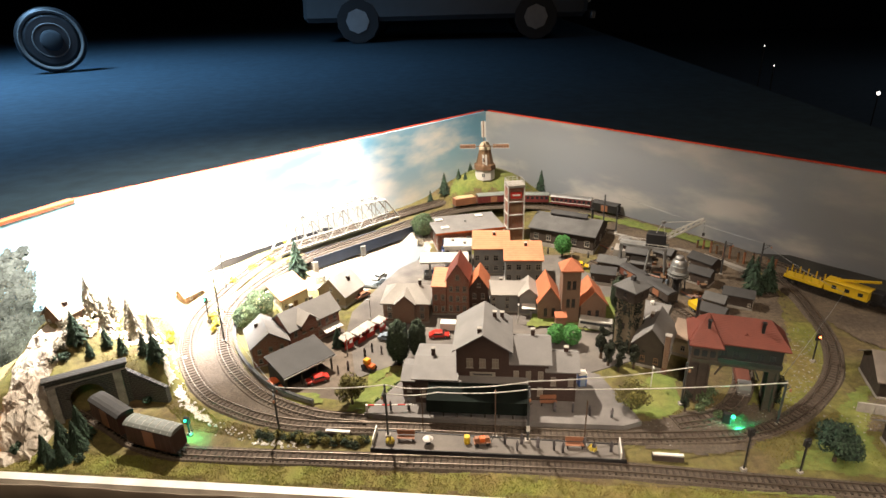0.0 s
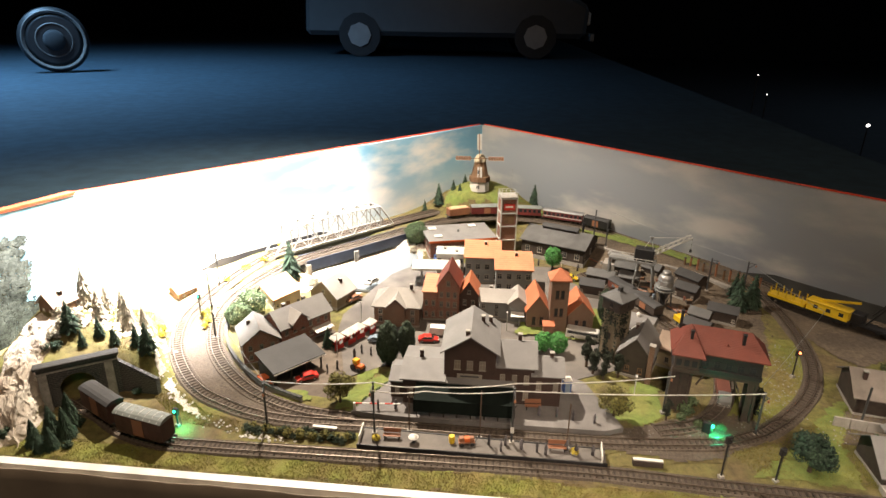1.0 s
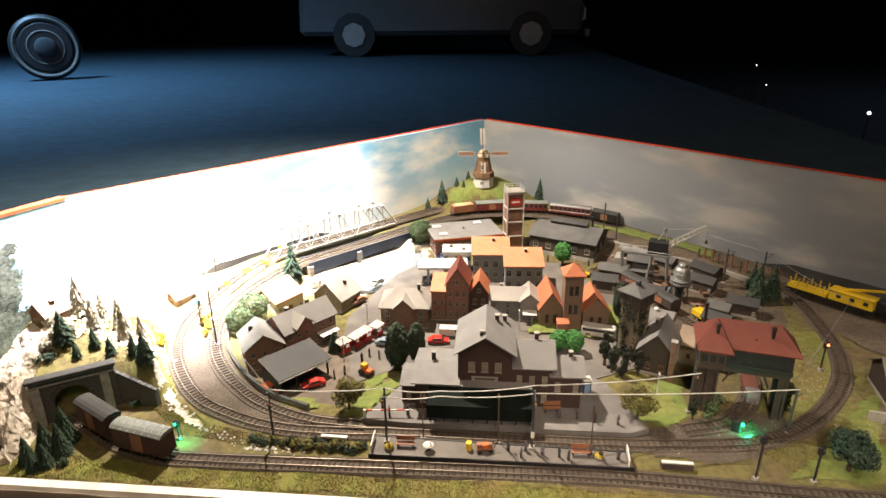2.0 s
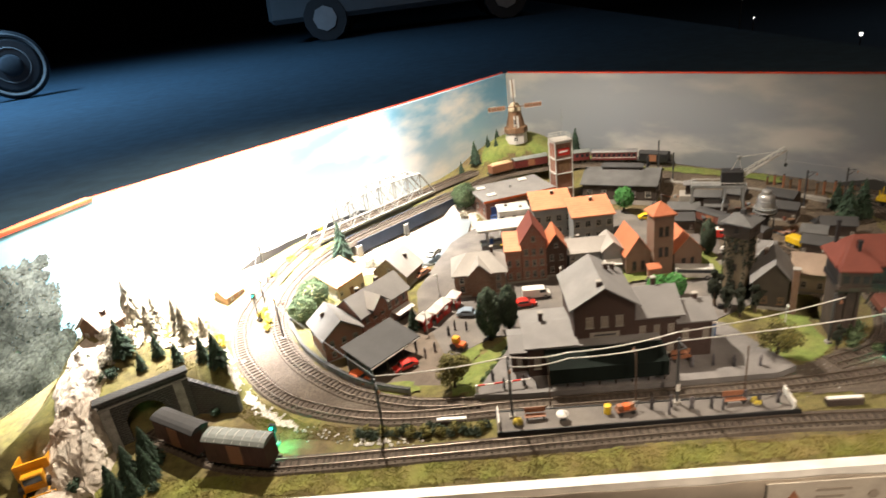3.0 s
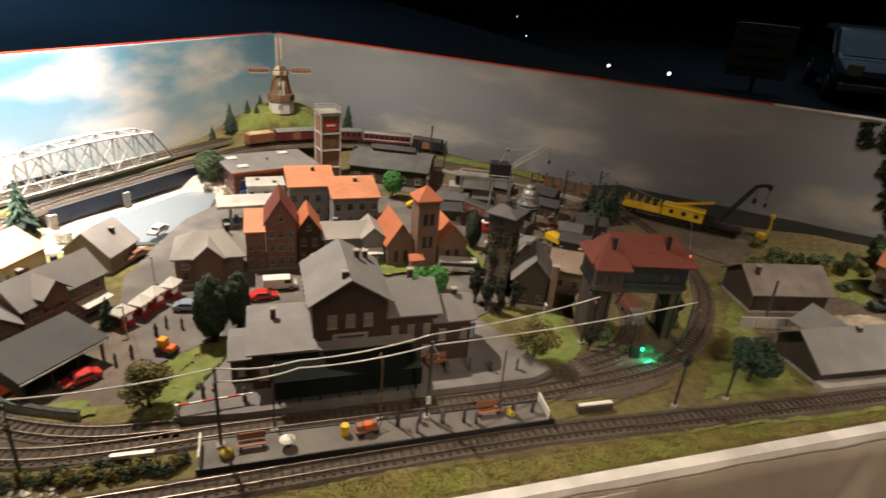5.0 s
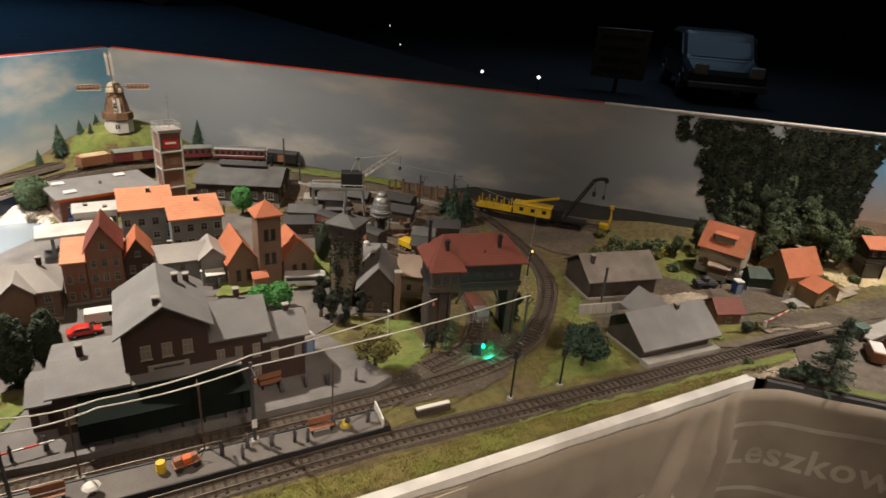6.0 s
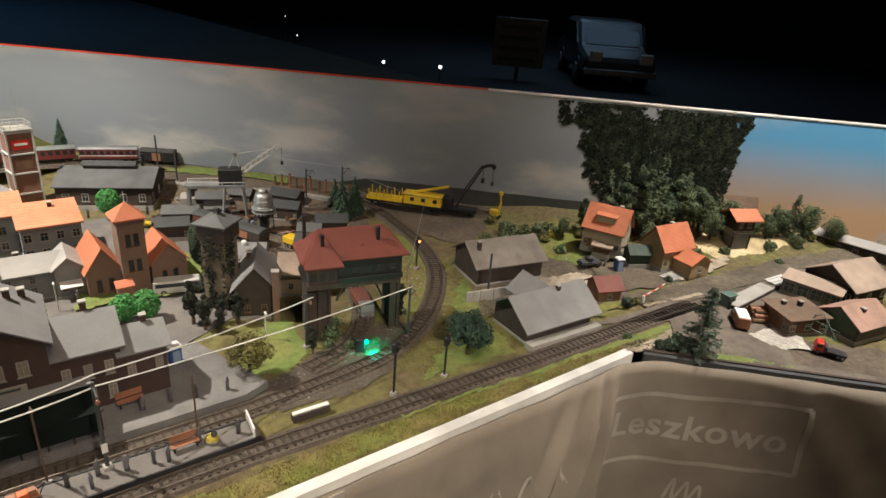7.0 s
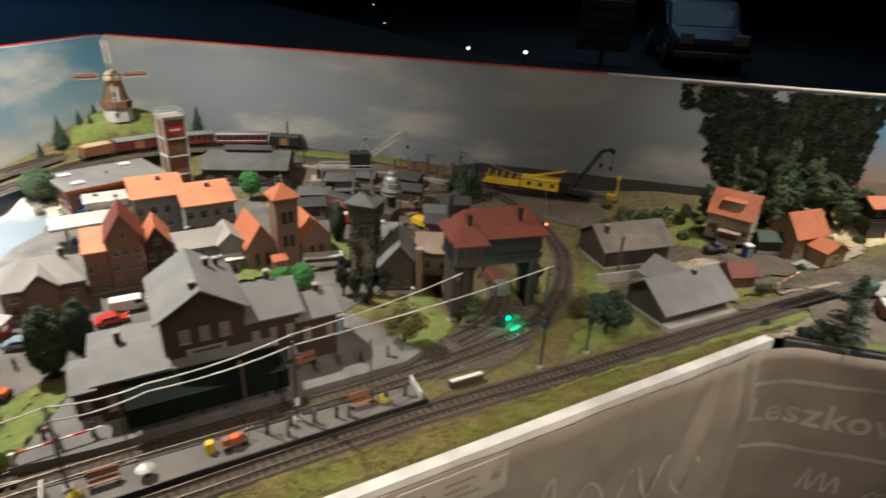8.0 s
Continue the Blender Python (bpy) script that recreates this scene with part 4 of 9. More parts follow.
for i in range(5):
    o = -2.5 + i * 1.25
    for (x, y) in ((o, -2.5), (o, 2.5), (-2.5, o), (2.5, o)):
        seg.append(((x, y, 17.6), (x, y, 18.9)))
for z in (18.2, 18.9):
    seg += [((-2.5, -2.5, z), (2.5, -2.5, z)), ((2.5, -2.5, z), (2.5, 2.5, z)), ((2.5, 2.5, z), (-2.5, 2.5, z)), ((-2.5, 2.5, z), (-2.5, -2.5, z))]
part("railing", rods(seg, 0.06), STEEL, ft)
part("antenna", rods([((1.2, 1.2, 17.6), (1.2, 1.2, 25.5)), ((0.6, 1.2, 23.2), (1.8, 1.2, 23.2)), ((0.8, 1.2, 24.3), (1.6, 1.2, 24.3))], 0.05), GREY_STEEL, ft)
# salmon roofed pair, filling station
for nx, ny, w, d, hh in ((19.6, 74.2, 9.4, 8.0, 7.6), (28.0, 68.4, 9.4, 8.0, 6.9)):
    house("flat_block", nx, ny, T, 1, w, d, hh, 1.9, "x", PLASTER_G, TILE_SALMON, "grey modern block with a salmon sloping roof", kind="mono", over=0.5, wins=(("f", 4, 1.3, 1.3, 1.5), ("f", 4, 4.2, 1.3, 1.6), ("r", 2, 3.0, 1.2, 1.4)), stacks=((0.8, 2.2, 0.9),), group="modern blocks")
gs = thing("petrol_station", 7.0, 70.2, T, 4, "petrol station with a flat white canopy", "petrol station")
part("canopy", box(-6.6, 6.6, -3.4, 3.4, 4.6, 5.2, 0.08), DIRTY_WHITE, gs)
for px in (-4, 4):
    for py in (-1.6, 1.6):
        part("column", box(px - 0.25, px + 0.25, py - 0.25, py + 0.25, 0, 4.6), GREY_STEEL, gs)
for px in (-3, 0, 3):
    p_ = part("pump", box(px - 0.4, px + 0.4, -0.35, 0.35, 0, 1.6, 0.05), BLUE, gs)
    part("pump_top", box(px - 0.42, px + 0.42, -0.37, 0.37, 1.62, 1.95, 0.04), WHITE, p_)
part("kerb", box(-5.5, 5.5, -0.9, 0.9, -0.1, 0.15), CONCRETE, gs)
house("white_block", 10.4, 77.6, T, 2, 7.6, 5.6, 6.2, 0, "x", PLASTER_W, DIRTY_WHITE, "white flat-roofed block behind the petrol station", kind="flat", over=0.25, wins=(("f", 3, 1.4, 1.1, 1.3), ("f", 3, 3.9, 1.1, 1.3)), stacks=((-1.6, 1, 0.7), (1.8, -1, 0.7)))
# old town
house("gabled_town_house", 12.0, 51.6, T, -2, 5.2, 8.0, 9.2, 4.0, "y", BRICK_RED, TILE_RED, "tall red brick town house with a steep gable", over=0.35, wins=(("f", 3, 1.0, 0.85, 1.5, 3.2), ("f", 3, 3.6, 0.85, 1.5, 3.2), ("f", 3, 6.2, 0.85, 1.4, 3.2), ("f", 1, 9.2, 0.85, 1.3)), group="town houses")
house("side_town_house", 7.6, 51.0, T, -2, 3.3, 7.0, 7.4, 1.6, "x", BRICK_RED, TILE_SALMON, "narrow brick town house with a salmon roof", kind="mono", over=0.25, wins=(("f", 2, 1.0, 0.8, 1.4, 1.7), ("f", 2, 4.0, 0.8, 1.4, 1.7)), group="town houses")
house("blue_grey_town_house", 16.9, 52.4, T, -2, 4.4, 7.0, 6.6, 3.2, "y", BRICK_DARK, TILE_ORANGE, "dark brick town house with an orange roof", over=0.25, wins=(("f", 2, 1.0, 0.85, 1.4, 2.0), ("f", 2, 3.8, 0.85, 1.4, 2.0), ("f", 1, 6.8, 0.8, 1.0)), group="town houses")
house("grey_house", 23.6, 52.4, T, -1, 8.0, 6.4, 4.9, 1.8, "x", PLASTER_G, ROOF_LIGHT, "grey rendered house with a light grey roof", wins=(("f", 3, 1.0, 0.9, 1.4), ("f", 3, 3.0, 0.9, 1.2)), stacks=((-1.5, 0.6, 0.8),), group="town houses")
gh = house("grey_annex", 28.6, 51.2, T, -1, 4.2, 6.6, 5.2, 1.8, "y", PLASTER_G, ROOF_LIGHT, "grey rendered annex with its gable to the street", wins=(("f", 2, 1.2, 0.9, 1.3, 2.0),), over=0.4, group="town houses")
part("shop_awning", extrude_x([(-4.9, 2.4), (-3.35, 3.0), (-3.35, 3.15), (-4.9, 2.55)], -1.6, 1.6), WHITE, gh, "pale shop awning")
# church
cht = thing("brick_church", 37.6, 46.0, T, 3, "brick church with orange roofs and square tower", "church")
part("tower", box(-2.0, 2.0, -2.0, 2.0, -0.5, 13.4), BRICK_BROWN, cht)
bm = bmesh.new()
lathe([(3.5, 13.3), (3.5, 13.6), (0.05, 15.9)], 4, bm)
bmesh.ops.rotate(bm, verts=bm.verts[:], matrix=Matrix.Rotation(radians(45), 3, "Z"))
part("tower_roof", bm, TILE_ORANGE, cht, "orange pyramid roof")
part("weather_vane", rods([((0, 0, 15.8), (0, 0, 17.6)), ((-0.35, 0, 17.1), (0.35, 0, 17.1))], 0.05), WIRE, cht)
for z in (4.5, 9.0):
    window(cht, 4.0, 4.0, "f", -0.6, z, 0.8, 2.0, TIMBER, PANE)
    window(cht, 4.0, 4.0, "f", 0.6, z, 0.8, 2.0, TIMBER, PANE)
    window(cht, 4.0, 4.0, "r", 0.0, z, 0.8, 2.0, TIMBER, PANE)
for cx, cy, w, d, hh, rr in ((-4.4, 4.4, 5.2, 9.0, 4.8, 3.8), (5.4, 2.6, 5.8, 8.0, 4.8, 3.2)):
    n = part("nave", gable_walls(w, d, -0.5, hh, rr, "y"), BRICK_BROWN, cht)
    n.matrix_basis = pose(cx * 0.01, cy * 0.01, 0)
    part("nave_roof", gable_roof(w, d, hh + 0.03, rr, 0.4, 0.22, "y"), TILE_ORANGE, n)
    window(n, w, d, "f", -0.9, 1.2, 0.8, 2.0, TIMBER, PANE)
    window(n, w, d, "f", 0.9, 1.2, 0.8, 2.0, TIMBER, PANE)
part("porch", box(-3.4, -1.0, -3.2, -2.05, -0.5, 2.4), BRICK_RED, cht)
part("porch_roof", extrude_x([(-3.5, 2.4), (-2.05, 3.2), (-2.05, 3.4), (-3.5, 2.6)], -3.6, -0.8), TILE_ORANGE, cht)
# engine shed
es = house("engine_shed", 43.2, 95.0, 0.2, -25, 19.5, 14.0, 4.8, 2.6, "x", TIMBER, ROOF_MID, "dark timber engine shed with a grey roof", "engine shed", over=0.6, wins=(("f", 5, 1.4, 1.4, 1.8), ("r", 3, 1.4, 1.4, 1.8)))
part("ridge_vent", gable_roof(11.0, 2.4, 8.0, 0.7, 0.2, 0.2, "x"), ROOF_DARK, es)
part("vent_wall", box(-5.4, 5.4, -1.1, 1.1, 6.4, 8.0), TIMBER, es)
part("smoke_stack", rods([((6.5, 1.5, 6.6), (6.5, 1.5, 10.2))], 0.35, 8), BLACK, es)
# ivy tower with annex
iv = thing("stone_tower", 48.7, 34.6, 0.0, 42, "ivy-clad stone water tower with a grey slate cap", "tower")
part("shaft", box(-2.0, 2.0, -2.0, 2.0, -1.0, 11.5), STONE_MID, iv)
part("head", box(-2.35, 2.35, -2.35, 2.35, 11.5, 14.2, 0.06), TIMBER, iv)
part("cap_roof", hip_roof(4.7, 4.7, 14.3, 1.3, 0.5, 1.9), ROOF_MID, iv)
part("cap_vent", box(-0.4, 0.4, -0.4, 0.4, 15.3, 16.4, 0.05), ROOF_DARK, iv)
for z in (5.0, 9.0, 12.3):
    for f in "frl":
        window(iv, 4.0 if z < 11 else 4.7, 4.0 if z < 11 else 4.7, f, 0, z, 0.8, 1.2, TIMBER, PANE)
bm = bmesh.new()
for k in range(4200):
    f, u = random.randrange(4), random.uniform(-2.05, 2.05)
    z = 11.5 * random.random() ** 1.4
    if noise.noise(Vector((u * 0.6 + f * 7, z * 0.16, 2.0))) < -0.05:
        continue
    p = Matrix.Rotation(f * math.pi / 2, 3, "Z") @ Vector((u, -2.12 - random.random() * 0.3, z))
    s, a = random.uniform(0.12, 0.24), Vector((random.gauss(0, 1), random.gauss(0, 1), random.gauss(0, 1))).normalized()
    b = a.orthogonal().normalized() * s
    c = a.cross(b).normalized() * s
    bm.faces.new([bm.verts.new(p + q) for q in (b, c, -b, -c)])
part("ivy", bm, LEAF_X, iv, "dark green ivy")
house("stone_annex", 53.4, 31.4, T, -24, 6.4, 9.4, 5.4, 3.6, "y", STONE_BROWN, ROOF_GREY, "dark brown stone house with a steep grey roof", over=0.6, wins=(("f", 2, 1.2, 0.9, 1.3, 2.6), ("r", 3, 2.4, 0.9, 1.3)), stacks=((-1.2, 2.2, 1.1),), frame_mat=TIMBER_B)
an = bpy.data.objects["stone_annex"]
chimney(an, 3.2, -5.4, -0.3, 8.6, 1.0, BRICK_BROWN)
ws = thing("curved_roof_workshop", 55.4, 42.6, T, -26, "low workshop under a curved grey sheet roof", "workshop")
part("wall", box(-3.6, 3.6, -3.2, 3.2, -0.4, 4.0), PLASTER_G, ws)
part("roof", extrude_x([(-3.7 * math.cos(a * math.pi / 10), 4.02 + 2.3 * math.sin(a * math.pi / 10)) for a in range(11)], -3.9, 3.9), ROOF_GREY, ws)
part("roof_vent", lathe([(0.4, 5.9), (0.4, 6.8), (0.55, 6.85), (0.3, 7.1)], 10), WHITE, ws)
for u in (-2.0, 0.0, 2.0):
    window(ws, 7.2, 6.4, "f", u, 1.2, 1.1, 1.5, TIMBER_B, PANE)
house("cream_cottage", 62.0, 33.5, T, -30, 6.5, 6.0, 4.4, 2.4, "x", PLASTER, ROOF_TAN, "small cream cottage with a tan roof", wins=(("f", 2, 1.2, 0.9, 1.3, 2.6), ("r", 1, 1.6, 0.9, 1.3)), stacks=((1.4, 0.6, 0.9),))
# red-roofed gate house bridging the siding
rb = thing("gate_house", 63.2, 17.0, -0.25, -14, "timber gate house on legs with a dark red roof", "gate house")
part("leg_block", box(-8.0, -4.6, -2.4, 2.9, -0.3, 9.0, 0.05), TIMBER, rb)
part("leg_block", box(6.8, 8.0, -2.4, 2.9, -0.3, 9.0, 0.05), TIMBER, rb)
for px in (-8.0, -6.2, -4.4, 6.6, 8.0):
    part("corner_post", box(px - 0.25, px + 0.25, -2.95, -2.45, -0.3, 9.0, 0.04), TIMBER, rb)
part("tie_beam", box(-8.3, 8.3, -3.0, -2.5, 8.2, 8.95, 0.04), TIMBER, rb)
part("upper_floor", box(-8.3, 8.3, -3.2, 3.2, 9.9, 12.9, 0.05), BLACK, rb)
part("floor_beam", box(-8.5, 8.5, -3.4, 3.4, 9.0, 9.88, 0.05), BLACK, rb)
part("roof", hip_roof(16.6, 6.4, 13.2, 3.6, 1.0, 2.6), TILE_RED, rb)
for k in range(5):
    window(rb, 16.6, 6.4, "f", -2.2 + k * 2.2, 10.3, 1.3, 1.3, BLACK, PANE)
part("dormer", gable_roof(1.5, 2.0, 14.0, 0.8, 0.15, 0.15, "y"), TILE_RED, rb).matrix_basis = pose(0.013, -0.015, 0)
part("wing_roof", hip_roof(5.0, 8.4, 12.9, 4.2, 0.7, 2.4), TILE_RED, rb).matrix_basis = pose(-0.058, -0.009, 0)
part("wing_wall", box(-8.3, -3.5, -4.6, -3.2, 9.9, 12.7, 0.05), TIMBER, rb)
part("wing_floor", box(-8.5, -3.3, -4.8, -3.42, 9.0, 9.88, 0.05), TIMBER, rb)
for k in range(3):
    part("wing_window", box(-7.9 + k * 1.5, -6.9 + k * 1.5, -4.66, -4.6, 10.4, 11.6), PANE, rb)
for cx, cy, c0, c1 in ((-5.6, -2.9, 13.6, 16.6), (4.2, -1.8, 14.0, 16.8), (-7.6, 2.0, 13.4, 18.2)):
    stack = part("chimney", box(cx - 0.28, cx + 0.28, cy - 0.28, cy + 0.28, c0, c1, 0.04), BLACK, rb, "sooty black chimney")
    part("chimney_cap", box(cx - 0.38, cx + 0.38, cy - 0.38, cy + 0.38, c1, c1 + 0.25, 0.04), BLACK, stack)
for sx in (-3.2, 5.0):
    part("brace", rods([((sx, -2.6, 6.0), (sx + (1.6 if sx < 0 else -1.6), -2.6, 9.0))], 0.2), TIMBER, rb)
rb.matrix_basis = at(63.2, 17.4, -0.25, -14) @ Matrix.Diagonal((0.88, 0.9, 1.02, 1))
# right-hand yard
house("goods_shed", 98.2, 21.4, -0.2, -12, 14.2, 9.6, 4.2, 3.0, "x", TIMBER, ROOF_BROWN, "dark timber goods shed with a brown-grey roof", "shed", over=0.8, wins=(), stacks=((-5.6, -1.8, 1.6),))
gw = thing("yard_wall", 92.5, 12.6, -0.2, -12, "low concrete yard wall in sections", "wall")
for k in range(6):
    part("wall_panel", box(-8.0 + k * 2.7, -5.4 + k * 2.7, -0.2, 0.2, -0.3, 2.0, 0.04), CONCRETE, gw)
sd = house("track_shed", 91.4, 2.2, -0.2, -4, 13.8, 8.6, 3.6, 3.0, "x", TIMBER, ROOF_GREY, "black timber loading shed with a pale grey roof", "shed", over=1.3, wins=(), stacks=((2.0, -0.6, 0.8),))
part("loading_platform", box(-7.4, 8.0, -6.2, -4.4, -0.2, 0.9, 0.05), CONCRETE, sd)
part("cross_gable", gable_roof(6.0, 7.0, 3.9, 2.6, 0.4, 0.22, "y"), ROOF_GREY, sd).matrix_basis = pose(0.01, 0.035, 0)
house("orange_house", 125.6, 17.2, 1.6, -68, 8.4, 6.8, 5.0, 4.2, "x", PLASTER, TILE_ORANGE, "cream house with a steep orange tiled roof", wins=(("f", 3, 1.0, 1.0, 1.3), ("r", 2, 1.2, 0.9, 1.2), ("r", 1, 4.6, 0.9, 1.2)), doors=(("f", -2.6),), stacks=((2.0, 0.6, 1.0),), group="village houses")
oh = bpy.data.objects["orange_house"]
part("dormer", box(-2.0, 2.0, -2.6, -0.6, 5.9, 7.6, 0.04), PLASTER, oh)
part("dormer_roof", mono_roof(4.2, 2.4, 7.6, 8.0, 0.2, 0.18), TILE_ORANGE, oh).matrix_basis = pose(0, -0.016, 0)
o2 = house("yellow_house", 133.0, 7.0, 0.4, -8, 8.4, 6.4, 4.6, 4.0, "x", PLASTER_Y, TILE_ORANGE, "yellow house with a steep orange roof and low wing", wins=(("f", 2, 1.0, 1.0, 1.3), ("r", 2, 1.2, 0.9, 1.2)), stacks=((1.2, 0.8, 1.0),), group="village houses")
w2 = part("low_wing", gable_walls(5.6, 5.0, -0.3, 2.8, 1.6, "y"), PLASTER_Y, o2)
w2.matrix_basis = pose(0.016, -0.054, 0)
part("wing_roof", gable_roof(5.6, 5.0, 2.85, 1.6, 0.4, 0.2, "y"), TILE_ORANGE, w2)
window(w2, 5.6, 5.0, "f", 0, 0.8, 1.0, 1.2)
hh = house("hillside_house", 157.8, 5.0, 4.4, -25, 4.8, 4.6, 3.6, 1.2, "x", TIMBER, TILE_ORANGE, "dark tower-like hillside house with an orange roof", over=1.2, wins=(("f", 2, 1.2, 0.9, 1.2, 2.2), ("r", 2, 1.2, 0.9, 1.2, 2.2)), group="village houses")
part("lower_storey", box(-1.9, 2.2, -1.9, 2.0, -4.4, -0.1, 0.06), PLASTER_G, hh, "grey rendered lower storey")
for sx in (-2.2, 2.2):
    part("stilt", box(sx - 0.14, sx + 0.14, -2.24, -1.96, -4.4, -0.1, 0.03), TIMBER, hh)
part("balcony_floor", box(-2.9, 2.9, -3.1, -2.2, -0.3, -0.05, 0.03), TIMBER, hh)
house("brown_house", 162.6, 8.4, 1.6, -43, 7.0, 3.6, 5.6, 3.4, "x", TIMBER_B, ROOF_EARTH, "dark brown house half hidden behind the trees", wins=(("f", 2, 2.4, 0.9, 1.2, 2.6),), group="village houses")
house("garden_shed", 126.6, 9.4, 0.6, -30, 4.6, 3.4, 2.6, 1.4, "x", DARK_GREEN, DARK_GREEN, "dark green garden shed beside the yellow house", "shed", over=0.3)
house("porch_hut", 122.6, 15.4, 1.2, -62, 3.4, 2.6, 1.9, 0.7, "x", TIMBER_B, ROOF_TAN, "small open porch with a tan roof", "porch", kind="mono", over=0.5)
gk = thing("switch_cabin", 127.4, -10.8, 0.3, -8, "small grey-green cabin beside the ramp", "cabin")
part("body", box(-1.1, 1.1, -0.9, 0.9, -0.4, 1.9, 0.05), GREEN_FRAME, gk)
part("roof", box(-1.25, 1.25, -1.05, 1.05, 1.9, 2.1, 0.04), PANE_G, gk)
part("door", box(-0.4, 0.4, -0.95, -0.9, -0.3, 1.5), DARK_GREEN, gk)
house("red_hut", 108.5, 3.2, -0.2, -20, 4.6, 4.4, 2.8, 1.6, "x", TIMBER_B, TILE_RED, "small hut with a faded red roof", wins=(("f", 1, 0.9, 0.9, 1.0),))
house("trackside_hut", -56.6, 52.4, 0.2, 62, 5.4, 3.6, 2.4, 1.4, "x", TIMBER_B, ROOF_TAN, "small brown trackside hut in strong light", "hut", wins=(("f", 2, 0.9, 0.7, 0.9, 2.4),), doors=(("r", 0.0),))
# timber yard
house("saw_mill", 153.6, -20.4, 0.1, -11, 11.0, 10.0, 4.3, 3.0, "x", TIMBER, ROOF_TAN, "saw mill with a broad pale roof", "mill", over=0.9, wins=(("l", 3, 1.2, 1.4, 1.8), ("f", 3, 1.4, 1.2, 1.3)))
lt = house("lean_to_shed", 145.2, -18.0, 0.1, -81, 10.0, 3.4, 3.1, 0.9, "x", DARKGREY, ROOF_TAN, "lean-to with glazed front and a tan roof", "shed", kind="mono", over=0.4)
for k in range(4):
    window(lt, 10.0, 3.4, "f", -3.6 + k * 2.4, 0.6, 2.0, 2.1, GREEN_FRAME, PANE)
house("flat_office", 130.6, -21.4, 0.1, -22, 8.2, 6.2, 3.0, 0.5, "x", TIMBER_B, ROOF_EARTH, "low timber office with a flat brown roof", "office", kind="mono", over=0.5, wins=(("f", 3, 0.9, 1.2, 1.2), ("l", 2, 0.9, 1.2, 1.2)), stacks=((1.2, 0.8, 1.0), (-1.6, 1.6, 0.8)))
gg = house("glazed_workshop", 138.8, -27.6, 0.1, -11, 9.0, 7.6, 3.0, 2.3, "x", DARKGREY, ROOF_PINK, "workshop with glazed gable and light tan roof", "workshop", over=0.6, stacks=((-0.6, -1.4, 0.6),))
gz = part("glazing", gable_walls(0.16, 6.8, 1.3, 3.0, 2.0, "x"), PANE_G, gg, "greenish glazed gable")
gz.matrix_basis = pose(-0.046, 0, 0)
for a, b in (((-3.3, 1.35), (0, 4.9)), ((3.3, 1.35), (0, 4.9)), ((-3.3, 3.0), (3.3, 3.0)), ((-1.2, 1.3), (-1.2, 4.2)), ((1.2, 1.3), (1.2, 4.2)), ((-3.3, 1.35), (3.3, 1.35))):
    part("glazing_bar", rods([((-4.72, *a), (-4.72, *b))], 0.09, 4), GREEN_FRAME, gz)
house("long_goods_shed", 180.4, -13.0, 0.3, -82, 18.0, 3.6, 3.0, 0.9, "x", TIMBER, ROOF_LIGHT, "long low shed with a pale grey roof", "shed", over=0.6, wins=(("f", 5, 0.8, 1.2, 1.2),))
rp = thing("concrete_ramp", 134.0, -11.6, 0.2, 2, "pale concrete ramp with a worn edge", "ramp")
part("deck", box(-7.6, 7.4, -1.5, 1.5, 0.5, 0.9, 0.06), CONCRETE, rp)
part("side", box(-7.4, 7.2, -1.4, 1.4, -0.5, 0.48), TIMBER, rp)
# house on the cliff
house("cliff_hut", -64.8, 20.0, 11.6, -20, 4.8, 4.4, 2.9, 2.2, "y", TIMBER_B, ROOF_TAN, "small timber hut on the cliff with a pale tan roof", "hut", wins=(("f", 2, 0.9, 0.8, 0.9, 2.2), ("r", 1, 0.9, 0.8, 0.9)), stacks=((1.0, 0.3, 0.7),))

# ---------- ground cover laid over the terrain ----------


def in_poly(x, y, poly):
    ok = False
    for (ax, ay), (bx, by) in zip(poly, poly[1:] + poly[:1]):
        if (ay > y) != (by > y) and x < (bx - ax) * (y - ay) / (by - ay) + ax:
            ok = not ok
    return ok


def drape(name, poly, material, label, category, lift=0.1, gap=0.55, rough_edge=1.2, height=None):
    """A cover that follows the terrain, with a ragged edge."""
    xs, ys = [p[0] for p in poly], [p[1] for p in poly]
    bm, grid = bmesh.new(), {}
    x0, y0 = min(xs), min(ys)
    for i in range(int((max(xs) - x0) / gap) + 2):
        for j in range(int((max(ys) - y0) / gap) + 2):
            x, y = x0 + i * gap, y0 + j * gap
            n = Vector((x * 0.35, y * 0.35, 1.7))
            if in_poly(x + rough_edge * noise.noise(n), y + rough_edge * noise.noise(n + Vector((9, 4, 2))), poly):
                xx, yy = x + 0.25 * noise.noise(n * 5), y + 0.25 * noise.noise(n * 5 + Vector((3, 3, 3)))
                z = land(xx, yy) if height is None else height
                grid[i, j] = bm.verts.new((xx, yy, z + lift + 0.06 * noise.noise(n * 6)))
    for i, j in list(grid):
        q = [grid.get(k) for k in ((i, j), (i + 1, j), (i + 1, j + 1), (i, j + 1))]
        if all(q):
            bm.faces.new(q)
    return solid(name, bm, material, label, category, kind="structure", smooth=True)


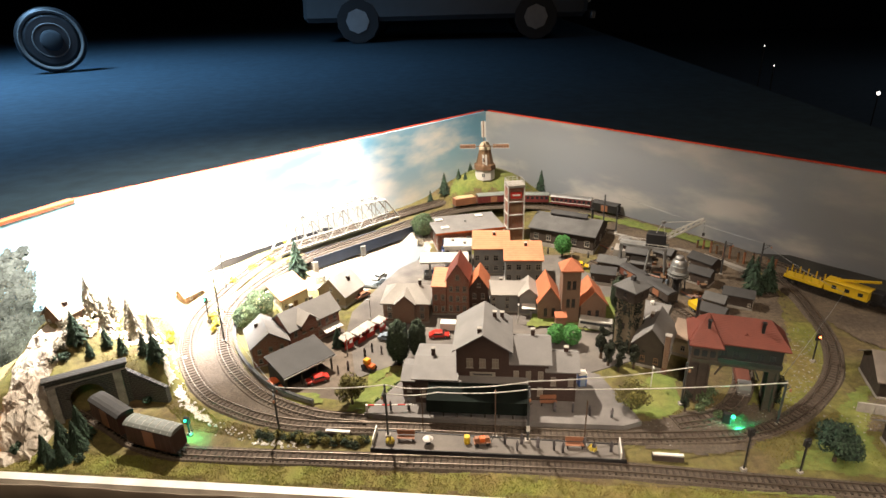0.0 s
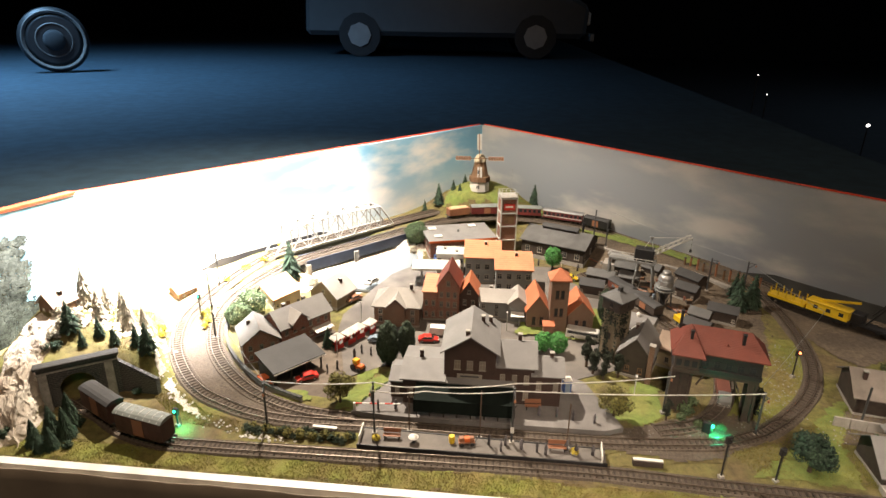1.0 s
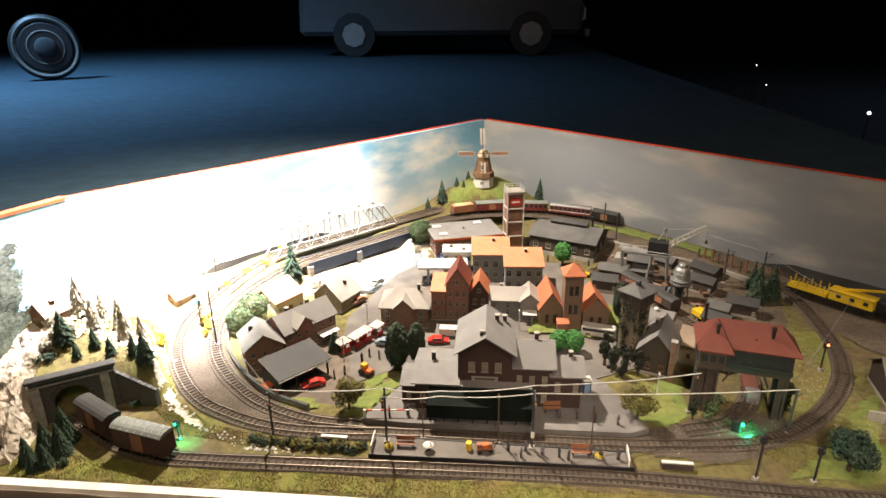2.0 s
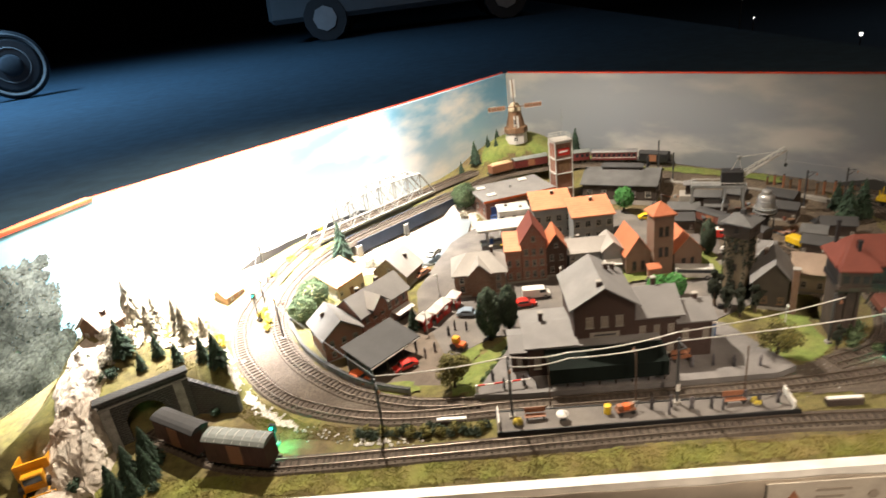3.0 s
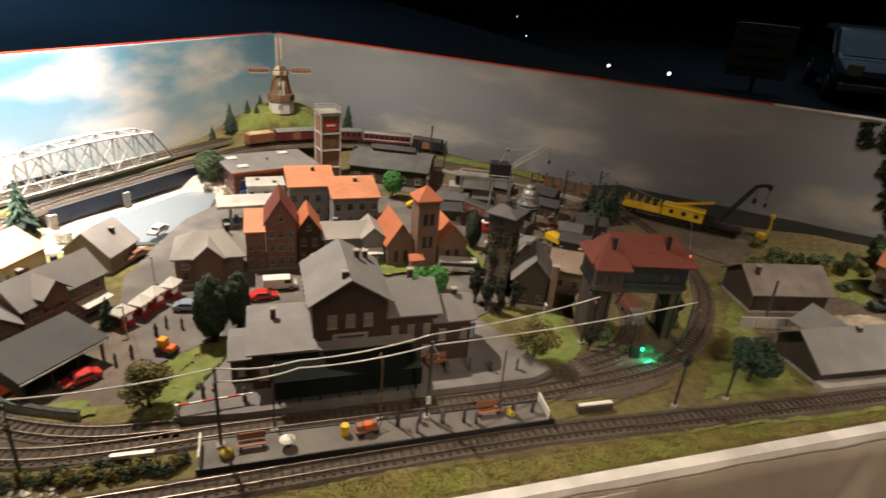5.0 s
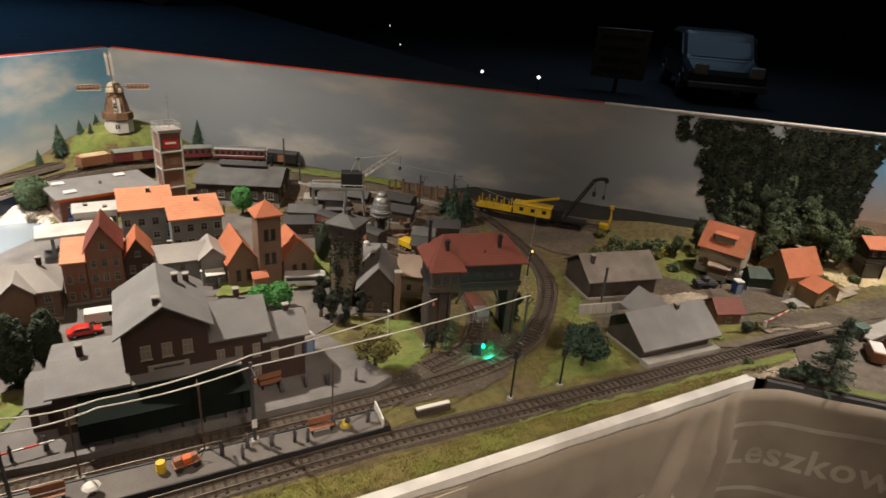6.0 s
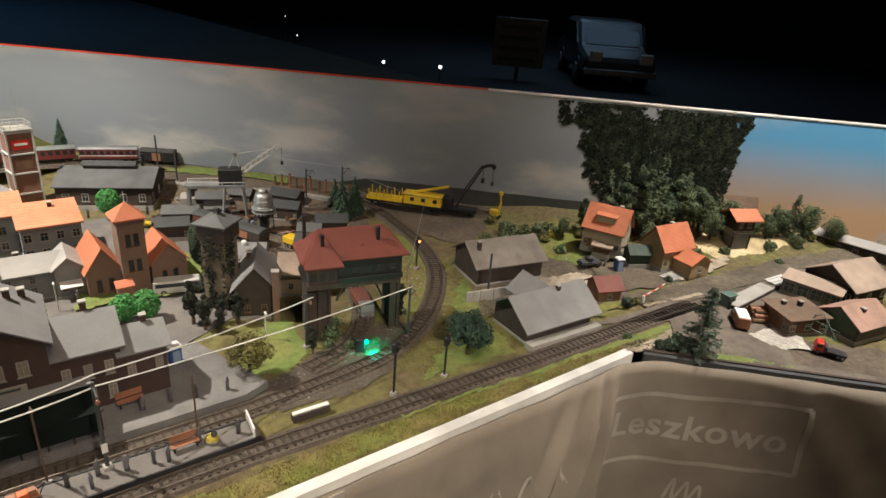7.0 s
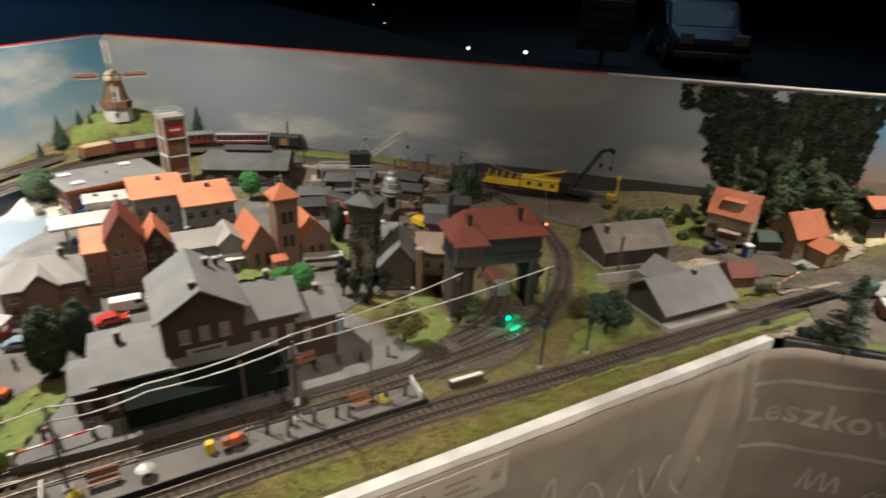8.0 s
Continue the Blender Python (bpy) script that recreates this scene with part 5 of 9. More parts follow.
STONEBED2 = mat("pale_cobbles", (0.46, 0.43, 0.38), 0.9, var=0.45, scale=160, bump=1.0, second=(0.36, 0.33, 0.29), fine=900)
VROAD = mat("worn_village_road", (0.13, 0.105, 0.075), 0.95, var=0.55, scale=90, bump=0.9, second=(0.08, 0.064, 0.046), fine=1100)
EARTH = mat("dark_earth", (0.085, 0.066, 0.05), 0.95, var=0.5, scale=120, bump=0.9, second=(0.13, 0.1, 0.07), fine=1200)
drape("ballast_field", [(-12, 4.4), (-21, 5.6), (-28, 8.2), (-35, 12), (-41, 18), (-47, 26.5), (-51, 35), (-52.6, 44), (-48.5, 44.5), (-46.6, 38), (-44.4, 44.5), (-40.6, 42), (-36.5, 31), (-31, 23.6), (-24.5, 17.5), (-19, 13.6), (-10, 10)], BALLAST, "brown stone ballast between the curved tracks", "ballast", 0.16)
drape("ballast_field", [(-14, 3.4), (0, 4.2), (44, 2.8), (58, 1.5), (70, 7), (74, 12), (68, 16), (55, 13), (46, 9.8), (42, 7), (0, 8.6), (-14, 10)], BALLAST, "brown stone ballast round the station tracks", "ballast", 0.15)
drape("earth_yard", [(50, 58), (58, 42), (70, 33), (84, 38), (91, 60), (86, 80), (72, 100), (54, 104), (50, 84)], EARTH, "dark bare earth of the harbour yard", "ground", 0.12)
drape("earth_yard", [(56, 122), (96, 84), (122, 52), (116, 44), (100, 58), (84, 86), (60, 110)], EARTH, "dark bare earth along the sidings", "ground", 0.14)
drape("earth_yard", [(84, 84), (96, 86), (122, 54), (114, 42), (101, 34), (95, 46), (94, 62), (90, 74)], EARTH, "dark earth round the crane siding", "ground", 0.2)
drape("earth_yard", [(52, 100), (60, 108), (76, 96), (90, 78), (84, 66), (72, 84)], EARTH, "dark earth behind the stores", "ground", 0.2)
drape("earth_yard", [(100, 30), (124, 28), (118, 2), (104, -1), (82, 10), (84, 14)], EARTH, "dark bare earth behind the sheds", "ground", 0.1)
drape("verge", [(-62, -7.4), (97, -10.2), (97, -8.2), (60, -6.0), (20, -4.4), (-40, -3.0), (-60, -1)], VERGE, "yellow-green grass verge along the front rim", "verge", 0.06)
drape("verge", [(72, 10), (80, 16), (88, 26), (92, 34), (93, 46), (85, 46), (83, 38), (78, 28), (70, 21), (64, 16)], VERGE, "ochre green verge beside the far curve", "verge", 0.12)
drape("lawn", [(64, -1.2), (82, -2.2), (84, 9), (93, 24), (88, 22), (80, 12), (72, 5)], LAWN, "bright green lawn beside the junction", "lawn", 0.14)
drape("lawn", [(43.5, 11), (50, 10.6), (55, 13.5), (56, 24), (52, 27), (49, 22), (46, 20)], LAWN, "bright green lawn beside the gate house", "lawn", 0.16)
drape("lawn", [(-7, 10), (-3.2, 9.4), (-2.6, 18), (0, 27), (6, 29.5), (0, 30.5), (-5, 24), (-6, 16)], LAWN, "green lawn with hedge beside the station", "lawn", 0.2)
drape("lawn", [(-5, 8.4), (-4.6, 15), (-2.8, 20), (1.2, 25.4), (6.4, 27.6), (6.8, 24.6), (3.0, 18.4), (-0.6, 12.0), (-1.8, 8.0)], LAWN, "sloping green lawn beside the station yard", "lawn", 0.35, gap=0.6)
drape("lawn", [(-22, 12.6), (-18.4, 15.6), (-13.6, 16), (-10.8, 12), (-16.4, 10.8)], LAWN, "green lawn in front of the shed", "lawn", 0.3, gap=0.6, rough_edge=0.6)
drape("lawn", [(104, -17.2), (116, -28.9), (117, -27.6), (110.4, -19.4), (106.4, -17.4)], LAWN, "green lawn on the slanting edge", "lawn", 0.3, height=-0.1)
drape("lawn", [(4, 122), (16, 121.5), (30, 124), (34, 132), (20, 146), (8, 138)], LAWN, "green lawn on the windmill hill", "lawn", 0.16)
drape("lawn", [(28, 42), (50, 40), (52, 56), (46, 58), (30, 58)], LAWN, "green lawn round the church", "lawn", 0.55, height=-0.55)
drape("lawn", [(110, 28), (124, 26), (132, 18), (128, 12), (118, 10)], LAWN, "green gardens round the village houses", "lawn", 0.13)
STONEBED = mat("white_stone_gravel", (0.66, 0.63, 0.57), 0.9, var=0.45, scale=130, bump=1.0, second=(0.45, 0.41, 0.34), fine=1300)
drape("stream_bed", [(-52.6, 31), (-50.4, 31.5), (-45.6, 22.5), (-39.4, 14.6), (-34.2, 9.0), (-30, 6.4), (-31, 5.2), (-36, 8.6), (-42.4, 14.6), (-48, 21.5)], STONEBED, "white gravel of a dry stream bed", "stream bed", 0.2, gap=0.4, rough_edge=0.9)
drape("lane", [(66.4, 45.6), (69.6, 44.6), (67.4, 38), (64.4, 30), (63.6, 25.6), (60.4, 26.4), (60.6, 31), (63.4, 38.4)], GRAVEL, "pale gravel lane beside the gate house", "lane", 0.3)
drape("grass_strip", [(40, 129), (62, 108), (84, 87), (81, 83), (58, 103), (38, 123)], LAWN, "pale green grass strip along the backdrop", "verge", 0.45)
drape("dry_grass_strip", [(-48, 40), (-48.4, 52), (-45, 62), (-39, 72), (-36, 71), (-41, 58), (-44.6, 46)], SAND, "sandy dry grass between the two curves", "verge", 0.14)
drape("dry_grass_strip", [(-40, 46), (-40.6, 56), (-35, 66), (-29, 72), (-24, 66), (-30, 60), (-38, 50)], SAND, "sandy dry grass inside the curve", "verge", 0.14)
drape("sand_bank", [(-62, 42), (-53, 36), (-52, 56), (-44, 70), (-52, 70), (-66, 56)], SAND, "pale sand bank in strong light", "sand", 0.15)
drape("sand_bank", [(-34, 60), (-14, 58), (-4, 72), (2, 90), (-4, 102), (-30, 74)], STONEBED, "pale gravel shore", "sand", 0.12)
drape("sand_bank", [(146, 3), (160, -1), (178, -6), (186, -6), (170, 4), (158, 12), (150, 10)], SAND, "dry sandy slope of the village", "sand", 0.12)
drape("village_road", [(112, 2), (122, -0.6), (134, -1.5), (148, -3), (164, -5.6), (184, -11.5), (198, -16), (198, -24), (166, -12.4), (150, -9.8), (136, -7.4), (122, -5.4), (113, -3.4)], VROAD, "grey-brown worn road through the village", "road", 0.42)
drape("village_road", [(121, -4.6), (140, -6.6), (165, -10.8), (198, -20), (198, -27), (165, -16.6), (140, -11.6), (122, -9.6)], VROAD, "worn crossing surface between the rails", "road", 0.5, rough_edge=0.8)
drape("village_yard", [(108, -13.4), (124, -10.4), (130, -13), (126, -18), (128, -25), (136, -32), (141, -50), (131, -43), (118, -30), (108, -20)], EARTH, "dark earth yard before the saw mill", "yard", 0.14)
drape("village_yard", [(114, -0.2), (122.6, -0.8), (127, -2.6), (126.6, -4.0), (114, -2.2)], EARTH, "dark patch of yard beyond the crossing", "yard", 0.56, gap=0.4, rough_edge=0.4)
drape("crossing_kerb", [(112.4, -3.0), (118, -3.9), (118, -4.9), (112.4, -4.2)], GRAVEL, "tan trodden strip beside the rails", "kerb", 0.5, gap=0.3, rough_edge=0.3)
drape("crossing_kerb", [(118.8, -4.0), (127, -5.4), (127, -6.6), (118.8, -5.2)], GRAVEL, "tan trodden strip beside the rails", "kerb", 0.56, gap=0.3, rough_edge=0.3)
drape("lawn", [(58, -6.4), (96, -9.6), (112, -11.2), (114, -9.6), (97, -8.3), (58, -5.6)], LAWN, "bright green strip between track and rim", "verge", 0.24, gap=0.4, rough_edge=0.5)
drape("village_path", [(95.4, -10.6), (98.4, -12.4), (106, -15.4), (114, -12.4), (115, -10.6), (106, -10.8)], GRAVEL, "pale trodden path at the corner", "path", 0.2, gap=0.4, rough_edge=0.7)
drape("paving", [(119.6, -18.6), (126.4, -19.6), (128.0, -24.6), (125.0, -27.4), (120.4, -25)], STONEBED2, "pale cobbled yard before the office", "paving", 0.22, height=0.0, gap=0.4, rough_edge=0.5)
drape("village_road", [(112, 8), (119, 16), (125, 11), (130, 4), (124, 0), (114, 2)], EARTH, "dark worn yard between the houses", "road", 0.4)
drape("sand_bank", [(90, 13), (104, 15), (113, 12), (114, 6), (100, 4), (91, 8)], GRAVEL, "pale gravel yard between the sheds", "yard", 0.5)
drape("sand_bank", [(128, -1), (146, -1), (150, 2), (140, 4.5), (128, 3)], GRAVEL, "pale gravel forecourt", "yard", 0.52)
drape("lawn", [(100, 1), (110, 1.6), (112, -1.4), (101, -2)], VERGE, "green verge beside the loading shed", "verge", 0.46)
drape("verge", [(110, 22), (124, 34), (134, 24), (124, 22), (116, 20)], VERGE, "green gardens behind the sheds", "verge", 0.2)
WATER = glassmat("grey_water", (0.2, 0.23, 0.25), 0.12)
solid("pond", slab([(-31, 76), (-22, 66), (-10, 64), (-3, 74), (0, 92), (-6, 104), (-16, 94)], -1.9, -1.3), WATER, "still grey pond below the bridge", "water", kind="structure")


def scatter(name, spots, sizes, material, label, category, seed=1):
    """Loose angular stones, one mesh."""
    rnd = random.Random(seed)
    bm = bmesh.new()
    for x, y, z in spots:
        s = rnd.uniform(*sizes)
        vs = [bm.verts.new((x + s * a * rnd.uniform(0.6, 1.2), y + s * b * rnd.uniform(0.6, 1.2), z + s * c * rnd.uniform(0.5, 0.9))) for a, b, c in ((1, 0, 0), (0, 1, 0), (-1, 0, 0), (0, -1, 0), (0, 0, 1), (0, 0, -1))]
        for i, j, k in ((0, 1, 4), (1, 2, 4), (2, 3, 4), (3, 0, 4), (1, 0, 5), (2, 1, 5), (3, 2, 5), (0, 3, 5)):
            bm.faces.new((vs[i], vs[j], vs[k]))
    return solid(name, bm, material, label, category, kind="stuff")


def strew(n, line, spread, seed):
    rnd = random.Random(seed)
    out = []
    ln = smooth_line([(x, y, 0) for x, y in line], 1.0)
    for _ in range(n):
        p = rnd.choice(ln)
        x, y = p.x + rnd.gauss(0, spread), p.y + rnd.gauss(0, spread)
        out.append((x, y, land(x, y) + 0.12))
    return out


scatter("white_stones", strew(170, [(-51, 27), (-46, 21), (-40, 13.6), (-34, 8), (-30, 5.4), (-22, 1.6), (-12, 0.6)], 0.55, 4), (0.12, 0.42), WHITE, "white quartz stones of a dry stream bed", "stones", 4)
scatter("shore_stones", strew(420, [(-28, 68), (-22, 65.5), (-14.7, 70), (-9.5, 75), (-5.3, 81), (-1.5, 88), (0.5, 96)], 0.9, 6), (0.2, 0.85), ROCK, "pale stones along the pond shore", "stones", 6)
scatter("yard_stones", strew(1100, [(56, 50), (70, 46), (84, 60), (80, 80), (64, 100)], 4.0, 8), (0.1, 0.4), EARTH, "dark rubble and scrap in the harbour yard", "rubble", 8)
scatter("edge_stones", strew(110, [(99.5, -10), (103, -13), (101, -9)], 0.7, 9), (0.1, 0.35), EARTH, "dark stones at the layout's corner", "stones", 9)
scatter("ballast_stones", strew(2600, [(-12, 6.6), (-22, 9.5), (-30, 14), (-37, 22), (-42.5, 31), (-46.4, 41)], 2.0, 14), (0.05, 0.17), BALLAST_STONE, "loose brown ballast stones between the curves", "ballast", 14)
scatter("line_stones", strew(1500, [(-38, -3.4), (-10, -4.0), (30, -4.2), (60, -5.8), (95, -7.8)], 0.5, 15), (0.04, 0.14), BALLAST_STONE, "loose stones spilled along the front line", "ballast", 15)
scatter("junction_rubble", strew(700, [(44, 6), (54, 8), (62, 12), (72, 16), (82, 26), (88, 40)], 2.2, 12), (0.06, 0.24), ROCKY, "loose grey rubble round the junction", "rubble", 12)
scatter("hill_rocks", strew(150, [(-63, 15), (-60, 20), (-55, 22), (-50.5, 21), (-49.5, 26)], 1.3, 13), (0.3, 1.1), ROCK, "pale broken rocks on the tunnel mountain", "rocks", 13)
scatter("yard_gravel", strew(420, [(84, 12), (100, 8), (116, 6), (130, -1), (120, 20)], 2.4, 10), (0.08, 0.3), CONCRETE, "pale gravel and scraps in the yards", "gravel", 10)



def grass_blades(name, poly, n, tall, material, label, seed):
    """Short static-grass fibres standing on the terrain."""
    rnd = random.Random(seed)
    xs, ys = [p[0] for p in poly], [p[1] for p in poly]
    verts, faces = [], []
    while len(faces) < n:
        x, y = rnd.uniform(min(xs), max(xs)), rnd.uniform(min(ys), max(ys))
        if not in_poly(x, y, poly) or noise.noise(Vector((x * 0.3, y * 0.3, 5.0))) < rnd.uniform(-0.7, 0.1):
            continue
        z, h, a = land(x, y) + 0.02, rnd.uniform(0.4, 1.0) * tall, rnd.uniform(0, 6.28)
        dx, dy = 0.05 * math.cos(a), 0.05 * math.sin(a)
        k = len(verts)
        verts += [(x - dx, y - dy, z), (x + dx, y + dy, z), (x + rnd.gauss(0, 0.25) * h, y + rnd.gauss(0, 0.25) * h, z + h)]
        faces.append((k, k + 1, k + 2))
    bm = bmesh.new()
    vs = [bm.verts.new(v) for v in verts]
    for f in faces:
        bm.faces.new([vs[i] for i in f])
    return solid(name, bm, material, label, "grass", kind="stuff")


GRASS_G = mat("green_grass_fibre", (0.2, 0.22, 0.035), 0.9, var=0.5, scale=60, bump=0, second=(0.2, 0.15, 0.05), blend_scale=8)
GRASS_O = mat("ochre_grass_fibre", (0.2, 0.15, 0.045), 0.9, var=0.5, scale=60, bump=0, second=(0.11, 0.1, 0.03), blend_scale=8)
grass_blades("front_grass", [(-62, -7.6), (97, -10.4), (97, -8.4), (60, -6.2), (20, -4.6), (-40, -3.2), (-60, -1)], 26000, 0.42, GRASS_G, "short green fibre grass along the front rim", 51)
grass_blades("slope_grass", [(-72, 10), (-62, 14), (-46, 13), (-44, 24), (-50, 34), (-62, 40), (-76, 30)], 9000, 0.5, GRASS_O, "ochre fibre grass on the tunnel mountain", 52)
grass_blades("bank_grass", [(-50, 26), (-44, 12), (-34, 4), (-16, 0.4), (-16, 3), (-30, 7), (-38, 13), (-47, 25)], 7000, 0.4, GRASS_G, "green fibre grass along the dry stream", 53)
grass_blades("verge_grass", [(60, 10), (66, 0), (84, -1.6), (92, 22), (84, 16), (72, 8)], 7000, 0.42, GRASS_G, "green fibre grass beside the junction", 54)
grass_blades("hill_grass", [(0, 120), (18, 121), (40, 128), (36, 140), (18, 150), (4, 136)], 5000, 0.5, GRASS_G, "green fibre grass on the windmill hill", 55)

grass_blades("junction_grass", [(52, 12), (58, 4), (66, 4), (78, 14), (90, 32), (94, 46), (88, 44), (80, 28), (70, 22), (60, 18)], 5000, 0.5, GRASS_O, "ochre weeds between the junction tracks", 57)
grass_blades("village_grass", [(84, 10), (98, 26), (122, 32), (150, 10), (178, -6), (150, 2), (120, 8), (98, 1)], 9000, 0.45, GRASS_O, "ochre and green fibre grass round the village", 56)

# ---------- trees ----------


def conifer(height, radius, material, seed, label, fine=1.0):
    rnd = random.Random(seed)
    t = thing("conifer", 0, 0, 0, 0, label, "tree", "conifers")
    bm = bmesh.new()
    rod(bm, (0, 0, -0.3), (0, 0, height * 0.9), height * 0.03, 0.03, 6)
    part("trunk", bm, BARK, t)
    bm = bmesh.new()
    z = height * 0.1
    while z < height * 0.97:
        f = 1 - (z / height - 0.1) / 0.9
        r = radius * (f ** 0.85) * rnd.uniform(0.85, 1.12) + 0.12
        n = int((9 + 13 * f) * fine)
        for k in range(n):
            a = 2 * math.pi * (k + rnd.random()) / n
            rr = r * rnd.uniform(0.5, 1.12)
            d, s = Vector((math.cos(a), math.sin(a), 0)), Vector((-math.sin(a), math.cos(a), 0))
            base = Vector((0, 0, z + 0.1 * height * 0.3))
            tip = d * rr + Vector((0, 0, z - rr * rnd.uniform(0.2, 0.5)))
            mid = d * rr * 0.55 + Vector((0, 0, z))
            w = rr * 0.2 / fine
            v = [bm.verts.new(p) for p in (base, mid + s * w - Vector((0, 0, w * 0.5)), tip, mid - s * w - Vector((0, 0, w * 0.5)), mid + Vector((0, 0, w * 0.35)))]
            bm.faces.new((v[0], v[1], v[4]))
            bm.faces.new((v[1], v[2], v[4]))
            bm.faces.new((v[2], v[3], v[4]))
            bm.faces.new((v[3], v[0], v[4]))
        z += height * 0.034 / fine * rnd.uniform(0.8, 1.2)
    rod(bm, (0, 0, height * 0.88), (0, 0, height), 0.12, 0.02, 5)
    part("crown", bm, material, t)
    return t


def broadleaf(height, radius, material, seed, label, squash=1.0, leaves=1800, leaf=0.2, stem=0.25, dense=False, name="broadleaf_tree", category="tree", group="broadleaf trees"):
    rnd = random.Random(seed)
    t = thing(name, 0, 0, 0, 0, label, category, group)
    cz = height - radius * squash
    bm = bmesh.new()
    rod(bm, (0, 0, -0.3), (0, 0, cz), height * 0.035 + 0.08, 0.08, 7)
    for k in range(6):
        a = rnd.uniform(0, 6.3)
        rod(bm, (0, 0, height * stem), (math.cos(a) * radius * 0.6, math.sin(a) * radius * 0.6, cz + rnd.uniform(-0.3, 0.5) * radius * squash), 0.1, 0.03, 5)
    part("trunk", bm, BARK, t)
    bm = bmesh.new()
    lumps = []
    for k in range(30):
        v = Vector((rnd.gauss(0, 1), rnd.gauss(0, 1), rnd.gauss(0, 1))).normalized() * radius * rnd.uniform(0.3, 0.72)
        lumps.append((Vector((v.x, v.y, cz + v.z * squash)), radius * rnd.uniform(0.26, 0.46)))
    for k in range(leaves):
        c, r = rnd.choice(lumps)
        v = Vector((rnd.gauss(0, 1), rnd.gauss(0, 1), rnd.gauss(0, 1))).normalized()
        p = c + v * r * rnd.uniform(0.75, 1.05)
        if dense:
            q = (0.86 + 0.2 * noise.noise(v * 2.6 + Vector((seed, 0, 0)))) * rnd.uniform(0.86, 1.06) * radius
            p = Vector((v.x * q, v.y * q, cz + v.z * q * squash))
        a = (v + Vector((rnd.gauss(0, 0.5), rnd.gauss(0, 0.5), rnd.gauss(0, 0.5)))).normalized()
        s = leaf * rnd.uniform(0.6, 1.3)
        b = a.orthogonal().normalized() * s
        cc = a.cross(b).normalized() * s * 0.8
        mid = bm.verts.new(p + a * s * 0.3)
        q = [bm.verts.new(p + o) for o in (b, cc, -b, -cc)]
        for i in range(4):
            bm.faces.new((q[i], q[(i + 1) % 4], mid))
    part("crown", bm, material, t)
    return t


def plant(proto, spots, h0=None):
    """Copies of a tree at (x, y, z, size, turn); the first takes the first spot."""
    for k, (x, y, z, s) in enumerate(spots):
        m = at(x, y, land(x, y) if z is None else z, (k * 67) % 360) @ Matrix.Diagonal((s, s, s * (0.92 + 0.16 * ((k * 7) % 5) / 5), 1))
        if k == 0:
            proto.matrix_basis = m
        else:
            c = copy_thing(proto, Matrix())
            c.matrix_basis = m


plant(conifer(6.0, 1.7, LEAF_D, 1, "dark green bottle-brush conifer on the slope"), [(-59.7, 15.5, None, 1.25), (-56.5, 13.8, None, 0.62), (-55.2, 17.2, None, 0.75), (-51.8, 16.4, None, 0.72), (-47.6, 16.8, None, 0.82), (-44.6, 15.4, None, 1.2), (3.0, 123.5, None, 1.35), (-1.8, 121.5, None, 0.75), (7.8, 129.6, None, 0.7), (10.3, 126.5, None, 0.5), (11.6, 139, None, 0.7), (37.5, 133, None, 1.35), (84.2, 60, None, 1.65), (88, 61, None, 1.75), (86.2, 67.3, None, 1.2), (-13.6, 32.5, None, 0.95), (-32.6, 65.5, None, 1.9)])
plant(conifer(7.5, 2.2, LEAF_D, 2, "dark dense pine at the tunnel's foot", 1.7), [(-51.2, -5.0, None, 0.66), (-54.6, -4.4, None, 0.72), (-50.6, -2.0, None, 0.8), (-53.4, -1.6, None, 0.86), (-51.6, 0.8, None, 0.95), (-52.6, -6.0, None, 0.5)])
LEAF_P = mat("blue_green_needles", (0.05, 0.085, 0.06), 0.9, var=0.5, scale=150, bump=0.5, second=(0.09, 0.11, 0.075), leafy=0.5)


def spruce(height, radius, material, seed, label):
    """A loose tree of drooping boughs, each with many small needle tufts."""
    rnd = random.Random(seed)
    t = thing("spruce", 0, 0, 0, 0, label, "tree", "conifers")
    wood, tufts = bmesh.new(), bmesh.new()
    rod(wood, (0, 0, -0.3), (0, 0, height), height * 0.022, 0.03, 7)
    z = height * 0.08
    while z < height * 0.97:
        f = 1 - z / height
        for k in range(rnd.choice((4, 5, 6))):
            a, r = rnd.uniform(0, 6.28), radius * (f ** 0.8) * rnd.uniform(0.55, 1.15) + 0.15
            d, side = Vector((math.cos(a), math.sin(a), 0)), Vector((-math.sin(a), math.cos(a), 0))
            tip = Vector((0, 0, z)) + d * r + Vector((0, 0, -r * rnd.uniform(0.05, 0.3)))
            rod(wood, (0, 0, z), tip, 0.05, 0.02, 4)
            n = int(8 + 9 * r)
            for m in range(n):
                q = rnd.uniform(0.2, 1.04)
                p = Vector((0, 0, z)).lerp(tip, q) + side * rnd.gauss(0, 0.2 * r * (1.15 - q)) + Vector((0, 0, rnd.gauss(-0.06, 0.1)))
                u = (d * rnd.uniform(0.4, 1) + side * rnd.gauss(0, 0.7) + Vector((0, 0, rnd.uniform(-0.5, 0.25)))).normalized() * rnd.uniform(0.24, 0.46)
                w = u.cross(Vector((rnd.gauss(0, 0.4), rnd.gauss(0, 0.4), 1))).normalized() * 0.1
                v = [tufts.verts.new(x) for x in (p - u * 0.4, p + w, p + u, p - w, p + Vector((0, 0, 0.09)))]
                for e in ((0, 1, 4), (1, 2, 4), (2, 3, 4), (3, 0, 4)):
                    tufts.faces.new([v[x] for x in e])
        z += height * 0.03 * rnd.uniform(0.7, 1.3)
    part("trunk", wood, BARK, t)
    part("crown", tufts, material, t)
    return t


